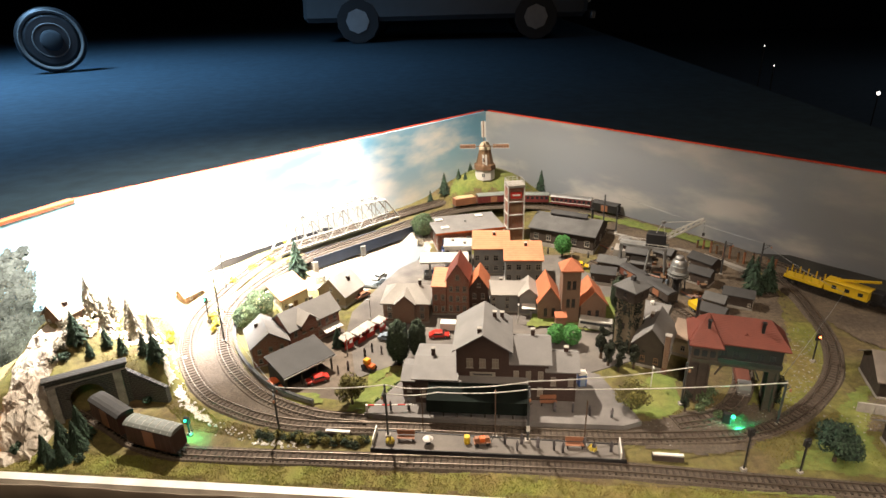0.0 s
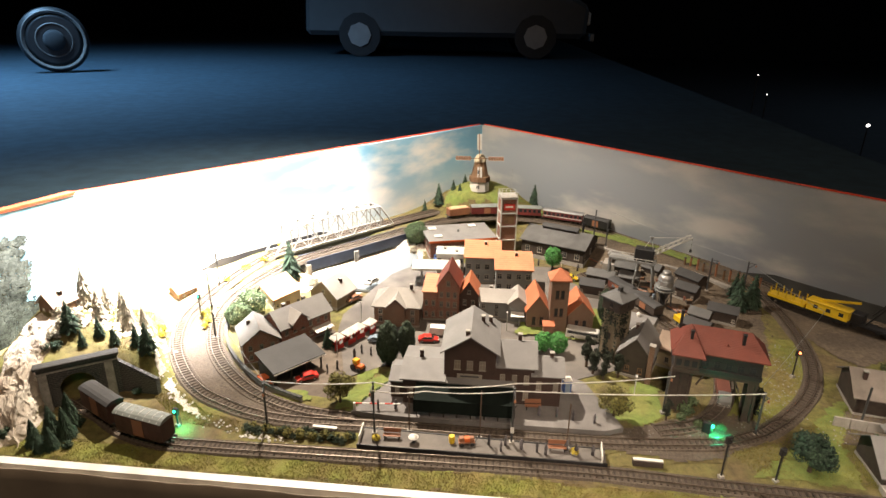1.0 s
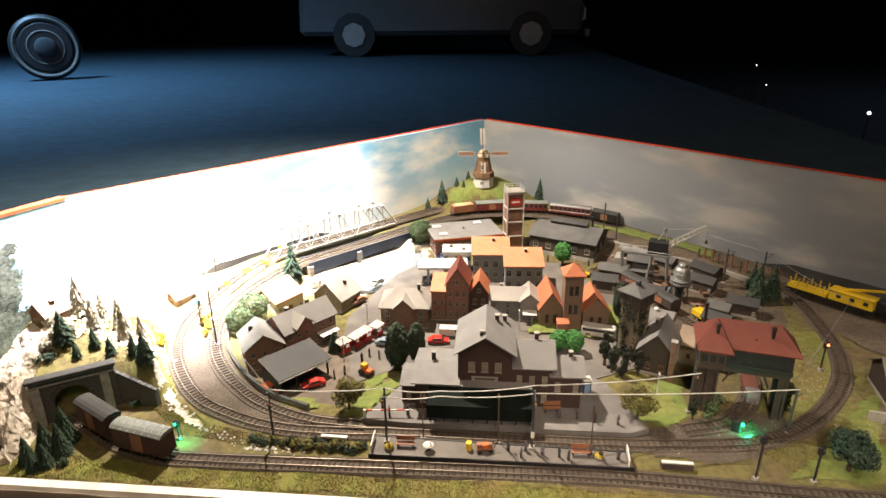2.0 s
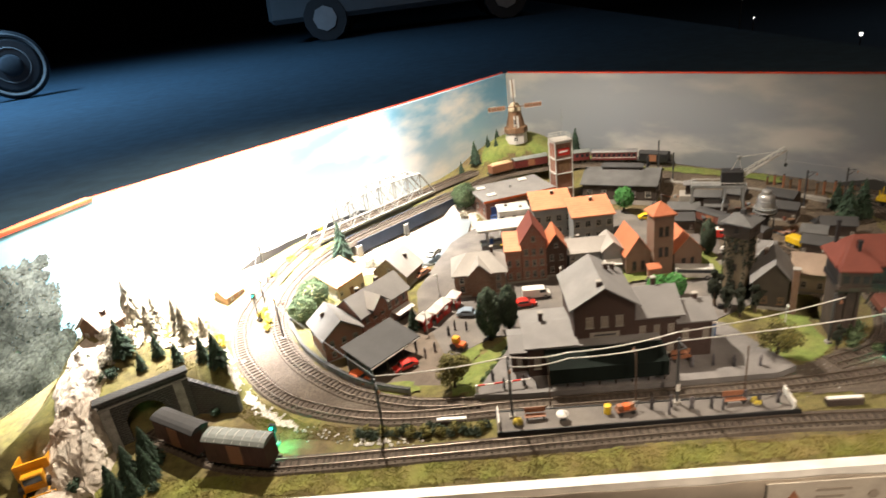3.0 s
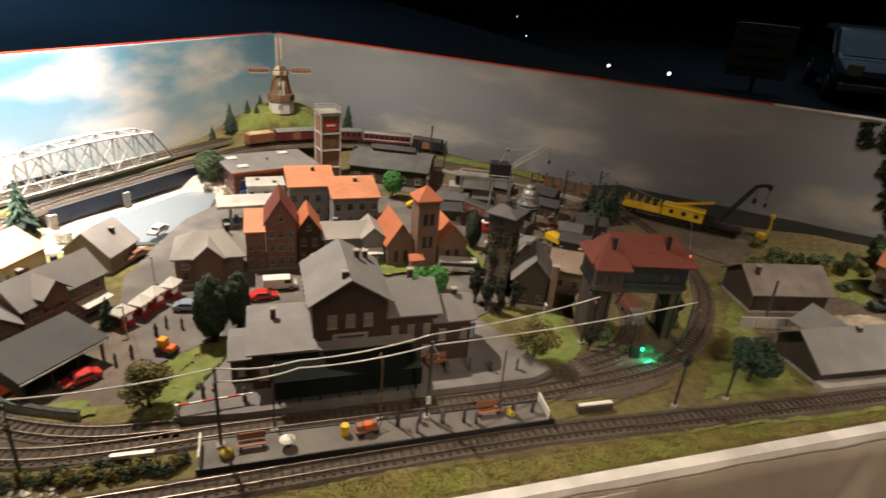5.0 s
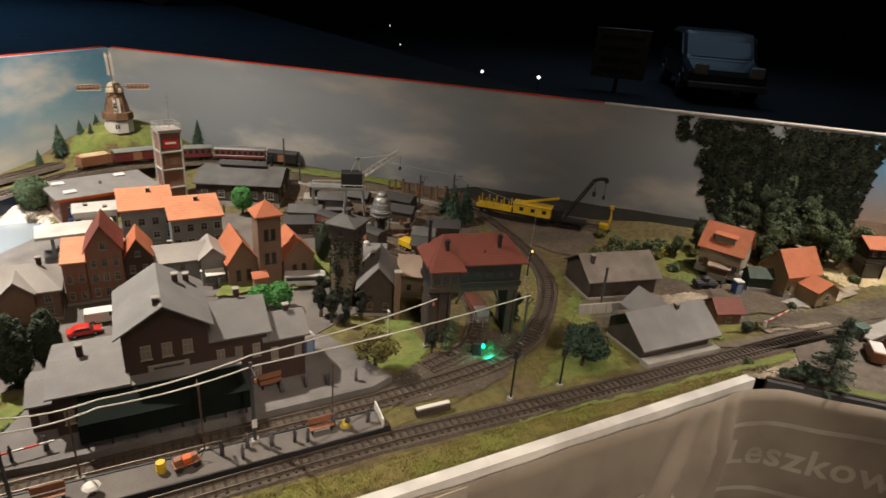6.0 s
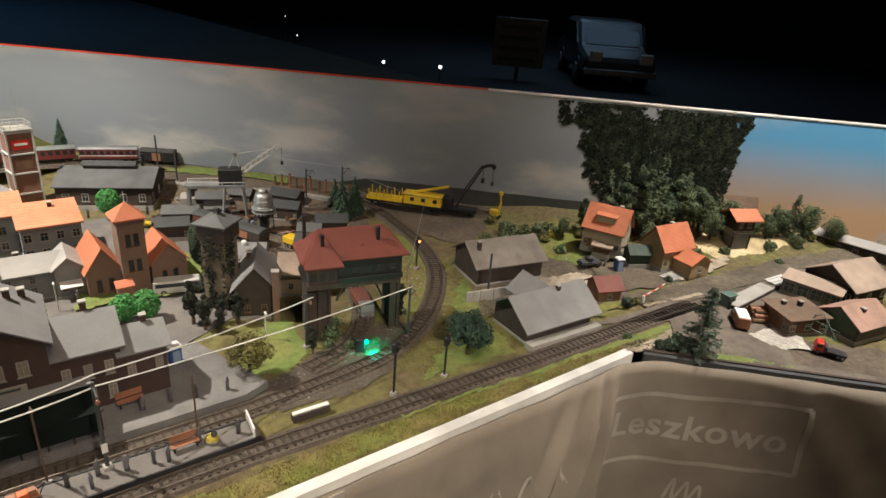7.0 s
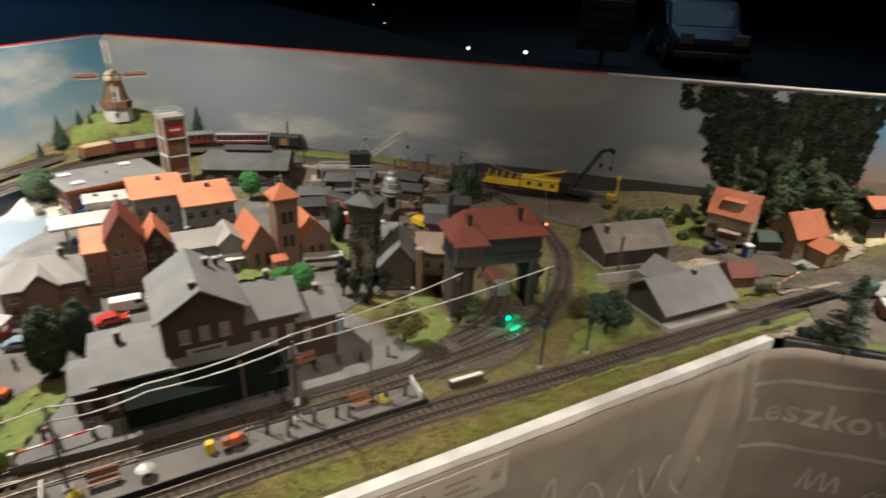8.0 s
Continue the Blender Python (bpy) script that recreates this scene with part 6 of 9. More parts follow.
plant(broadleaf(2.6, 1.5, LEAF_O, 61, "low dark shrub at the layout's corner", 0.7, 1500, 0.18, name="shrub", category="shrub", group="shrubs"), [(103.4, -14.6, None, 1.0), (104.8, -15.4, None, 1.15), (102.2, -13.6, None, 0.7), (109.6, -1.6, None, 0.8), (133.0, 0.2, None, 0.7)])
plant(spruce(13.0, 3.9, LEAF_P, 3, "tall loose spruce at the layout's corner"), [(106.6, -17.6, -0.1, 1.02)])
PALE = mat("pale_foliage", (0.42, 0.38, 0.3), 0.9, var=0.4, scale=120, bump=0.5, second=(0.3, 0.28, 0.22), leafy=0.5)
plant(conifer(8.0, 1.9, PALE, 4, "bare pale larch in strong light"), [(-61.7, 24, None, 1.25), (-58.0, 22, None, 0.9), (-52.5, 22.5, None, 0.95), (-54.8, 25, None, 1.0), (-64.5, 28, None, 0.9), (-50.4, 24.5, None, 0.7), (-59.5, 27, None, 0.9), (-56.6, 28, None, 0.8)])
plant(broadleaf(11.2, 2.3, LEAF_O, 5, "tall oval dark green tree beside the station", 2.4, 8000, 0.17, dense=True), [(0.8, 26.4, -0.9, 1.08), (4.4, 29.0, -0.8, 0.88), (49.5, 51, -0.5, 0.75)])
plant(broadleaf(9.4, 1.75, LEAF_X, 31, "dark slender tree at the foot of the tower", 2.6, 4200, 0.16), [(43.6, 27.6, -0.5, 0.8), (46.4, 28.6, -0.5, 0.62), (42.6, 30.2, -0.5, 0.9), (48.6, 27.0, -0.5, 0.72), (45.4, 25.8, -0.5, 0.5), (50.4, 28.4, -0.5, 0.6), (70.4, 14.6, -0.2, 0.9), (54.6, 12.8, -0.2, 0.55)])
plant(broadleaf(7.4, 3.7, LEAF_M, 6, "round blue-green tree beside the brick houses", 0.95, 3800, dense=True), [(-35.8, 45.6, -0.4, 1.0), (-36.8, 39.4, -0.4, 0.86), (-1.7, 96, None, 1.05)])
plant(broadleaf(5.4, 2.3, LEAF_B, 7, "bright green tree beside the street", 1.1, dense=True), [(33.9, 35.4, -0.5, 1.0), (37, 34.8, -0.5, 1.0), (40.0, 82.0, 0.2, 1.15)])
plant(broadleaf(8.2, 3.5, LEAF_Y, 8, "olive brown autumn tree beside the railway", 1.1, 3400), [(44.8, 11.6, 0.0, 0.98), (-6.0, 12.2, -0.6, 0.92)])
plant(broadleaf(7.6, 3.6, LEAF_D, 9, "dark blue-green leafy tree beside the line", 0.95, 5200), [(74.5, 1.2, -0.1, 1.1), (149, 18.5, 1.5, 1.45)])
LEAF_T = mat("deep_green_foliage", (0.055, 0.08, 0.042), 0.9, var=0.55, scale=150, bump=0.6, second=(0.1, 0.12, 0.06), leafy=0.5)
plant(broadleaf(15.0, 2.5, LEAF_T, 32, "tall slender green tree before the backdrop", 2.6, 6500, 0.15), [(133.4, 24.0, None, 0.85), (137.4, 22.0, None, 1.05), (141.4, 20.6, None, 1.2), (145.4, 20.0, None, 1.1), (150.0, 16.4, None, 1.05), (153.6, 13.4, None, 0.95), (130.4, 27.6, None, 0.7)])
plant(spruce(15.0, 2.9, LEAF_T, 33, "tall green spruce before the backdrop"), [(139.6, 25.4, None, 1.2), (147.6, 20.4, None, 1.25), (135.4, 26.0, None, 1.0), (143.6, 23.4, None, 1.1), (152.6, 16.4, None, 0.95), (171.0, -1.0, None, 0.85), (167.6, 1.6, None, 0.6)])
plant(broadleaf(9.5, 3.2, LEAF_V, 10, "slender dusty green tree in the village", 1.5, 3400), [(141.0, 18.0, 1.4, 1.05), (146.5, 18.5, 1.8, 1.4), (151, 15.0, 1.8, 1.35), (170, 1, 1.5, 1.0), (174, -3, 1.5, 1.1), (136.5, 24.0, 1.5, 0.95), (165, 4.5, 1.2, 0.7), (130.6, 27.0, 1.5, 0.75), (155, 13, 1.8, 1.25), (158.5, 8.5, 1.6, 1.1), (153, 8.5, 1.6, 0.85), (162, 6.5, 1.6, 0.9), (166.5, 2.0, 1.5, 0.75), (178, -8, 1.4, 0.9), (143, 23.5, 1.5, 1.2), (154, 16.5, 1.5, 1.2), (134, 12.5, 1.5, 0.55), (123, 27, 1.2, 0.5)])
BUSH = dict(stem=0.05, name="shrub", category="shrub", group="shrubs")
plant(broadleaf(1.7, 1.2, LEAF_Y, 11, "low olive shrub of clumped foam", 0.8, 350, 0.2, **BUSH), [(-17, 2.6, None, 1), (-14.5, 2.0, None, 0.9), (-12.5, 1.6, None, 1.0), (-10.5, 1.7, None, 1.1), (-8.4, 1.4, None, 0.9), (-6.4, 1.8, None, 1.1), (-4.4, 1.8, None, 0.9), (-2.2, 1.6, None, 0.9), (-19.4, 3.4, None, 0.8), (114.9, 43, None, 1.4), (122.9, 27.9, None, 1.2), (117.9, 27.6, None, 1.3), (128, 26, None, 1.2), (176, -4, None, 1.4), (168, 6, None, 1.2), (112, -1.6, None, 1.0)])
rnd = random.Random(61)
plant(broadleaf(1.6, 1.2, LEAF_O, 15, "low dark green hedge bush beside the line", 0.8, 420, 0.16, **BUSH), [(-20.5 + 0.86 * k + rnd.uniform(-0.3, 0.3), 2.9 - 0.055 * k + rnd.uniform(-1.1, 0.9), None, rnd.uniform(0.6, 0.95)) for k in range(23)])
plant(broadleaf(2.4, 1.6, LEAF_V, 41, "yellow-green garden bush behind the sheds", 1.0, 700, 0.2, **BUSH), [(110, 33, None, 1.2), (113.5, 35.5, None, 1.6), (117, 33, None, 1.3), (120.5, 31, None, 1.7), (108, 30, None, 1.0), (123, 30.5, None, 1.4), (112, 29, None, 0.9), (106, 34, None, 1.1), (128.5, 13, None, 0.9), (141, 9.5, None, 1.2), (145, 7, None, 1.0), (163, -1, None, 1.1), (170, -4, None, 1.3), (152, 3.4, None, 0.9)])
plant(broadleaf(1.8, 1.3, LEAF_S, 12, "yellow flowering shrub of clumped foam", 0.8, 350, 0.2, **BUSH), [(-52.6, 33.5, None, 1.2), (-46.7, 42.6, 0.2, 0.9), (-46.5, 44.8, 0.2, 0.8), (-45.8, 67.0, None, 1.3), (-48.6, 60.1, None, 1.1), (-42.2, 71.5, None, 1.2), (7.9, 66.1, -0.5, 1.5), (21, 60, -0.5, 1.0), (-40.6, 82, None, 1.2), (-43.8, 58.0, None, 0.9), (-42.6, 60.4, None, 1.1), (-41.4, 62.4, None, 1.2), (-40.2, 64.4, None, 1.2), (-39.0, 66.2, None, 1.3), (-37.6, 68.4, None, 1.2), (-36.2, 70.4, None, 1.2), (-34.8, 72.2, None, 1.0), (-43.8, 37.0, 0.1, 0.8), (-44.4, 39.6, 0.1, 0.9), (-45.4, 41.2, 0.2, 0.7), (-51.6, 31.4, None, 1.1), (121.5, 29.5, None, 1.2), (119, 33, None, 1.0), (173, 2, None, 1.2), (179, -3, None, 1.3)])
plant(broadleaf(1.7, 1.25, LEAF_M, 13, "low green hedge bush of clumped foam", 0.85, 350, 0.2, **BUSH), [(-2.2, 11.0, -0.3, 0.7), (-1.2, 12.8, -0.3, 0.72), (-0.2, 14.6, -0.3, 0.7), (0.8, 16.4, -0.3, 0.74), (1.8, 18.2, -0.3, 0.7), (2.8, 20.0, -0.3, 0.74), (3.8, 21.8, -0.3, 0.7), (4.7, 23.6, -0.3, 0.74), (5.6, 25.4, -0.3, 0.7), (1.2, 99.5, None, 1.3), (4, 102, None, 1.2), (90.5, 10.8, None, 0.7), (95, 10.0, None, 0.7), (124, 22, None, 1.2), (117, 22, None, 1.3), (128, 9, None, 1.0), (126.5, 1.2, None, 0.8), (100.6, -8.6, None, 0.7), (158, -6, None, 0.9), (15.5, 129.5, None, 0.6), (19.5, 128.5, None, 0.6), (61.5, 10.6, 0.0, 1.0), (63.6, 10.4, 0.0, 0.8), (60.0, 11.2, 0.0, 0.9), (64.6, 8.4, 0.0, 0.5), (62.6, 7.4, 0.0, 0.45), (60.4, 7.6, 0.0, 0.4), (58.8, 15.4, -0.2, 1.3), (60.6, 18.0, -0.2, 1.2), (57.4, 13.2, -0.2, 0.9)])
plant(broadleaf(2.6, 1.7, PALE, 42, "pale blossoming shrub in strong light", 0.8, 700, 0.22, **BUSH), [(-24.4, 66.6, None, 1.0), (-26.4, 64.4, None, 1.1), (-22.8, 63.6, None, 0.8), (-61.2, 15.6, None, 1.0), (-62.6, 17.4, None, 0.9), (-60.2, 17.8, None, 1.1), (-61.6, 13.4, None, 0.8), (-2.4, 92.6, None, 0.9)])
plant(broadleaf(2.2, 1.5, LEAF_D, 14, "dark scrub on the rock", 0.8, 380, 0.22, **BUSH), [(-62, 10, 8.6, 1.0), (-60.4, 12, 8.2, 0.9), (-64.2, 13.5, 10.4, 0.9), (-45.2, 10.6, 0.2, 0.7), (-60.5, -3.8, 0.0, 1.0), (-48.6, -4.8, None, 0.7)])

# ---------- mountain: rock face, tunnel portal ----------


def rock(levels, seed, rough):
    """A broken crag through stacked outlines (points, z)."""
    bm = bmesh.new()
    rings = []
    for k in range(len(levels) - 1):
        (pa, za), (pb, zb) = levels[k], levels[k + 1]
        steps = 15
        for s in range(steps + (k == len(levels) - 2)):
            f = s / steps
            ring = []
            n = len(pa)
            for i in range(n):
                for sub in range(18):
                    g = sub / 18
                    a = Vector(pa[i]).lerp(Vector(pa[(i + 1) % n]), g)
                    b = Vector(pb[i]).lerp(Vector(pb[(i + 1) % n]), g)
                    p = a.lerp(b, f)
                    v = Vector((p.x, p.y, za + (zb - za) * f))
                    q = v * 0.42 + Vector((seed, 0, 0))
                    q.z *= 0.55
                    d = noise.noise_vector(q) + 0.5 * noise.noise_vector(q * 2.6) + 0.28 * noise.noise_vector(q * 6.3)
                    ring.append(bm.verts.new(v + d * rough))
            rings.append(ring)
    for a, b in zip(rings, rings[1:]):
        n = len(a)
        for i in range(n):
            bm.faces.new((a[i], a[(i + 1) % n], b[(i + 1) % n], b[i]))
    bm.faces.new(rings[-1])
    return bm


solid("rock_face", rock([([(-57.0, -6.0), (-66.5, -4.8), (-73, 8), (-69, 22), (-60, 12), (-58.2, 4)], -0.8), ([(-59, -1.5), (-65, 0.0), (-70, 9), (-68, 21), (-61, 13), (-59.6, 5)], 5.0), ([(-61, 5), (-65, 5.5), (-68.6, 11), (-67, 20), (-62, 14.5), (-61, 9)], 9.0), ([(-62.4, 12.5), (-65, 12.5), (-67.6, 15), (-66.6, 20), (-63.4, 18), (-62.4, 14.5)], 12.2)], 3.0, 0.85), ROCK, "pale plaster rock face of the tunnel mountain", "rock")
solid("boulder", rock([([(-66, -6.6), (-60, -7.0), (-59, -4.6), (-64, -3.6)], -0.6), ([(-64.5, -6), (-61, -6.2), (-60.4, -5.0), (-63.6, -4.4)], 1.3)], 8.0, 0.35), ROCK, "pale rubble heap at the foot of the cliff", "rock")
po = thing("tunnel_portal", -54.6, 8.2, -0.2, 33, "dark stone tunnel portal with a coping", "tunnel portal")
bm = bmesh.new()
outer = [(-6.0, 0), (-6.0, 8.3), (7.0, 8.3), (7.0, 0)]
arc = [(2.9, 0)] + [(2.9 * math.cos(a * math.pi / 12), 3.4 + 2.9 * math.sin(a * math.pi / 12)) for a in range(13)] + [(-2.9, 0)]
ring = outer + arc
a_ = [bm.verts.new((x, -0.5, z)) for x, z in ring]
b_ = [bm.verts.new((x, 0.7, z)) for x, z in ring]
n = len(ring)
bm.faces.new(a_)
bm.faces.new(b_[::-1])
for i in range(n):
    bm.faces.new((a_[i], a_[(i + 1) % n], b_[(i + 1) % n], b_[i]))
part("portal_wall", bm, STONE_DARK, po)
# arch takes the wall's dark stone, standing in for back-lit shade
for i in range(12):
    bm = bmesh.new()
    t0, t1 = i * math.pi / 12 + 0.02, (i + 1) * math.pi / 12 - 0.02
    v = [bm.verts.new((r * math.cos(t), y, 3.4 + r * math.sin(t))) for y in (-0.72, -0.5) for r, t in ((2.9, t0), (3.6, t0), (3.6, t1), (2.9, t1))]
    for f in ((0, 1, 2, 3), (7, 6, 5, 4), (0, 4, 5, 1), (1, 5, 6, 2), (2, 6, 7, 3), (3, 7, 4, 0)):
        bm.faces.new([v[k] for k in f])
    part("arch_stone", bm, STONE_DARK, po)
part("coping", box(-6.4, 7.4, -0.9, 1.0, 8.3, 8.9, 0.08), STONE_DARK, po)
part("string_course", box(-6.2, 7.2, -0.66, -0.5, 7.2, 7.5, 0.03), ROCKY, po)
for px in (-5.2, 5.4):
    part("buttress", extrude_x([(-1.5, 0), (-0.5, 0), (-0.5, 7.2), (-0.8, 7.2)], px - 0.7, px + 0.7), ROCKY, po)
part("lining", slab([(-4.2, 0.75), (4.2, 0.75), (4.2, 6), (-4.2, 6)], 7.0, 7.4), BLACK, po)
part("tunnel_back", box(-4.4, 4.4, 5.4, 6.0, 0, 7.0), BLACK, po)
wg = thing("wing_wall", -45.6, 12.0, -0.2, -6, "dark stone wing wall with sloping coping", "wall")
bm = extrude_x([(-0.5, 0), (0.6, 0), (0.6, 6.5), (-0.5, 6.5)], -4.2, 4.4)
for v in bm.verts:
    if v.co.z > 1 and v.co.x > 0:
        v.co.z = 3.0
part("wall", bm, STONE_DARK, wg)
part("coping", rods([((-4.2, 0.05, 6.6), (4.4, 0.05, 3.1))], 0.5, 4), STONE_DARK, wg)

# ---------- printed trees on the backdrop ----------
PRINT_DARK = mat("printed_dark_leaves", (0.014, 0.018, 0.013), 0.6, var=0.6, scale=60, bump=0, second=(0.032, 0.038, 0.025), blend_scale=40, leafy=0.85)
PRINT_GREEN = mat("printed_green_leaves", (0.0248, 0.031, 0.0285), 0.6, var=0.4, scale=60, bump=0, second=(0.12, 0.14, 0.132), blend_scale=12, leafy=0.45)

for m in (PRINT_DARK, PRINT_GREEN):
    m.node_tree.nodes["Principled BSDF"].inputs["Specular IOR Level"].default_value = 0.05


def printed(owner, line, t, width, z0, z1, material, n, seed, lean=0.0, leaf=1.0, trunk=True, edge=1.0):
    """A flat leafy print, a millimetre proud of its board."""
    rnd = random.Random(seed)
    bm = bmesh.new()
    (ax, ay), (bx, by) = line
    d = math.hypot(bx - ax, by - ay)
    ux, uy = (bx - ax) / d, (by - ay) / d
    lumps = []
    for _ in range(520):
        f = rnd.random()
        e = rnd.uniform(-0.5, 0.5)
        lumps.append((e * width * (0.5 + 0.55 * math.sin(min(1, f * 1.2) * 1.7)) - 0.1 * width * (f > 0.6) * (e < 0), z0 + (z1 - z0) * (0.12 + 0.86 * f), rnd.uniform(0.012, 0.06) * width))

    def put(s, z, k):
        off = -0.1 - 0.0003 * k
        return bm.verts.new((ax + ux * s - uy * off, ay + uy * s + ux * off, z))

    for k in range(n):
        s0, zc, r = rnd.choice(lumps)
        a, q = rnd.uniform(0, 6.28), math.sqrt(rnd.random())
        s, z = t + s0 + math.cos(a) * r * q, zc + math.sin(a) * r * q * 0.8
        if z > TOP - 0.6 or z < 0.4:
            continue
        w = leaf * rnd.uniform(0.4, 1.1)
        b = rnd.uniform(0, 6.28)
        pts = [put(s + w * rnd.uniform(0.5, 1) * math.cos(b + i * 1.2566), min(TOP - 0.1, z + w * rnd.uniform(0.4, 0.9) * math.sin(b + i * 1.2566)), k % 300) for i in range(5)]
        bm.faces.new(pts)
    if trunk:
        for i in range(5):
            s1 = t + rnd.uniform(-0.25, 0.25) * width
            bm.faces.new([put(t - 1.0 + i * 0.4, 0.5, 350 + i), put(t - 0.6 + i * 0.4, 0.5, 350 + i), put(s1 + 0.15, z1 * 0.8, 350 + i), put(s1 - 0.15, z1 * 0.8, 350 + i)])
    bmesh.ops.recalc_face_normals(bm, faces=bm.faces[:])
    return part("printed_tree", bm, material, owner, "dark leafy tree printed on the board")


printed(wr, WALL_RIGHT, 184.0, 38.0, 6.0, 33.5, PRINT_DARK, 42000, 21, leaf=0.42)
printed(wr, WALL_RIGHT, 188.0, 28.0, 0.0, 27.0, PRINT_DARK, 18000, 22, leaf=0.5)
printed(wr, WALL_RIGHT, 180.0, 20.0, 0.0, 17.0, PRINT_DARK, 9000, 24, leaf=0.45)
printed(wr, WALL_RIGHT, 194.0, 16.0, 0.0, 15.0, PRINT_DARK, 6000, 26, leaf=0.45)
printed(wn, WALL_END, 33.0, 26.0, 0.0, 24.0, PRINT_GREEN, 20000, 23, leaf=0.5, trunk=False)
printed(wn, WALL_END, 20.0, 34.0, 0.0, 25.0, PRINT_GREEN, 22000, 25, leaf=0.6, trunk=False)
printed(wn, WALL_END, 33.0, 26.0, -6.0, 9.0, PRINT_GREEN, 12000, 27, leaf=0.5, trunk=False)
HAZE = mat("printed_far_hills", (0.035, 0.036, 0.046), 0.6, var=0.2, scale=10, bump=0)
SEA = mat("printed_dark_sea", (0.06, 0.062, 0.06), 0.6, var=0.25, scale=12, bump=0)


def printed_band(owner, line, t0, t1, base, top, amp, material, seed):
    """A flat printed skyline strip."""
    bm = bmesh.new()
    (ax, ay), (bx, by) = line
    d = math.hypot(bx - ax, by - ay)
    ux, uy = (bx - ax) / d, (by - ay) / d
    prev = None
    for k in range(81):
        s = t0 + (t1 - t0) * k / 80
        env = min(1, k / 12, (80 - k) / 12)
        z = base + (top - base) * env + amp * env * noise.noise(Vector((s * 0.12, seed, 0)))
        x, y = ax + ux * s + uy * 0.06, ay + uy * s - ux * 0.06
        cur = (bm.verts.new((x, y, base - 4)), bm.verts.new((x, y, z)))
        if prev:
            bm.faces.new((prev[0], cur[0], cur[1], prev[1]))
        prev = cur
    bmesh.ops.recalc_face_normals(bm, faces=bm.faces[:])
    return part("printed_skyline", bm, material, owner, "far hills printed on the board")


printed_band(wl, WALL_LEFT, 25, 72, 2.2, 4.1, 0.6, HAZE, 1.0)
printed_band(wr, WALL_RIGHT, 100, 186, 1.0, 4.0, 0.15, SEA, 5.0)

# ---------- bridges ----------
BR0, BR1 = Vector((-41.5, 75.2, 3.6)), Vector((-12.5, 107.2, 3.6))
dirv = (BR1 - BR0).normalized()
side = Vector((-dirv.y, dirv.x, 0))
span = (BR1 - BR0).length
br = thing("truss_bridge", 0, 0, 0, 0, "pale steel truss railway bridge", "bridge")
PAN = 8
for sgn in (-1, 1):
    off = side * 2.7 * sgn
    top = [BR0 + dirv * span * k / PAN + off + Vector((0, 0, 6.6 + 1.4 * math.sin(math.pi * k / PAN))) for k in range(1, PAN)]
    bot = [BR0 + dirv * span * k / PAN + off for k in range(PAN + 1)]
    seg = list(zip(top, top[1:])) + [(bot[0], top[0]), (bot[-1], top[-1])]
    part("top_chord", tube([bot[0], *top, bot[-1]], 0.32, 4), STEEL, br)
    part("bottom_chord", rods([(bot[0], bot[-1])], 0.42, 4), STEEL, br)
    for k in range(1, PAN):
        part("post", rods([(bot[k], top[k - 1])], 0.2, 4), STEEL, br)
    for k in range(1, PAN - 1):
        part("diagonal", rods([(bot[k], top[k])] if k % 2 else [(top[k - 1], bot[k + 1])], 0.17, 4), STEEL, br)
        part("diagonal", rods([(bot[k + 1], top[k - 1])] if k % 2 else [(top[k], bot[k])], 0.12, 4), STEEL, br)
for k in range(1, PAN):
    z = Vector((0, 0, 6.6 + 1.4 * math.sin(math.pi * k / PAN)))
    p = BR0 + dirv * span * k / PAN + z
    part("cross_beam", rods([(p - side * 2.7, p + side * 2.7)], 0.2, 4), STEEL, br)
    if k < PAN - 1:
        q = BR0 + dirv * span * (k + 1) / PAN + Vector((0, 0, 6.6 + 1.4 * math.sin(math.pi * (k + 1) / PAN)))
        part("wind_brace", rods([(p - side * 2.7, q + side * 2.7), (p + side * 2.7, q - side * 2.7)], 0.1, 4), STEEL, br)


def along3(p, q, width, z0, z1):
    d = (q - p).normalized()
    s = Vector((-d.y, d.x, 0)) * width / 2
    return slab([((p - s).x, (p - s).y), ((q - s).x, (q - s).y), ((q + s).x, (q + s).y), ((p + s).x, (p + s).y)], z0, z1)


part("deck_girder", along3(BR0, BR1, 5.0, 2.0, 2.9), DARKGREY, br)
NAVY = mat("dark_blue_girder_paint", (0.03, 0.04, 0.07), 0.45, var=0.2)
gd = thing("girder_bridge", 0, 0, 0, 0, "low plate girder bridge with a brown plank deck", "bridge")
G0, G1 = Vector((-31.5, 73.0, 3.4)), Vector((-5.0, 101.2, 3.4))
part("deck", along3(G0, G1, 4.8, 2.5, 3.3), DIRT, gd)
gdir = (G1 - G0).normalized()
gs_ = Vector((-gdir.y, gdir.x, 0))
for sgn in (-1, 1):
    part("girder", along3(G0 + gs_ * 2.6 * sgn, G1 + gs_ * 2.6 * sgn, 0.35, 0.2, 3.4), NAVY, gd)
for f in (0.0, 0.42, 1.0):
    p = G0.lerp(G1, f)
    part("pier", along3(p - gs_ * 3.4, p + gs_ * 3.4, 1.5, -3.5, 2.45), CONCRETE, gd)
    q = BR0.lerp(BR1, f)
    part("pier", slab([(q.x - 1.6, q.y - 1.6), (q.x + 1.6, q.y - 1.6), (q.x + 1.6, q.y + 1.6), (q.x - 1.6, q.y + 1.6)], -3.5, 2.0), CONCRETE, br)

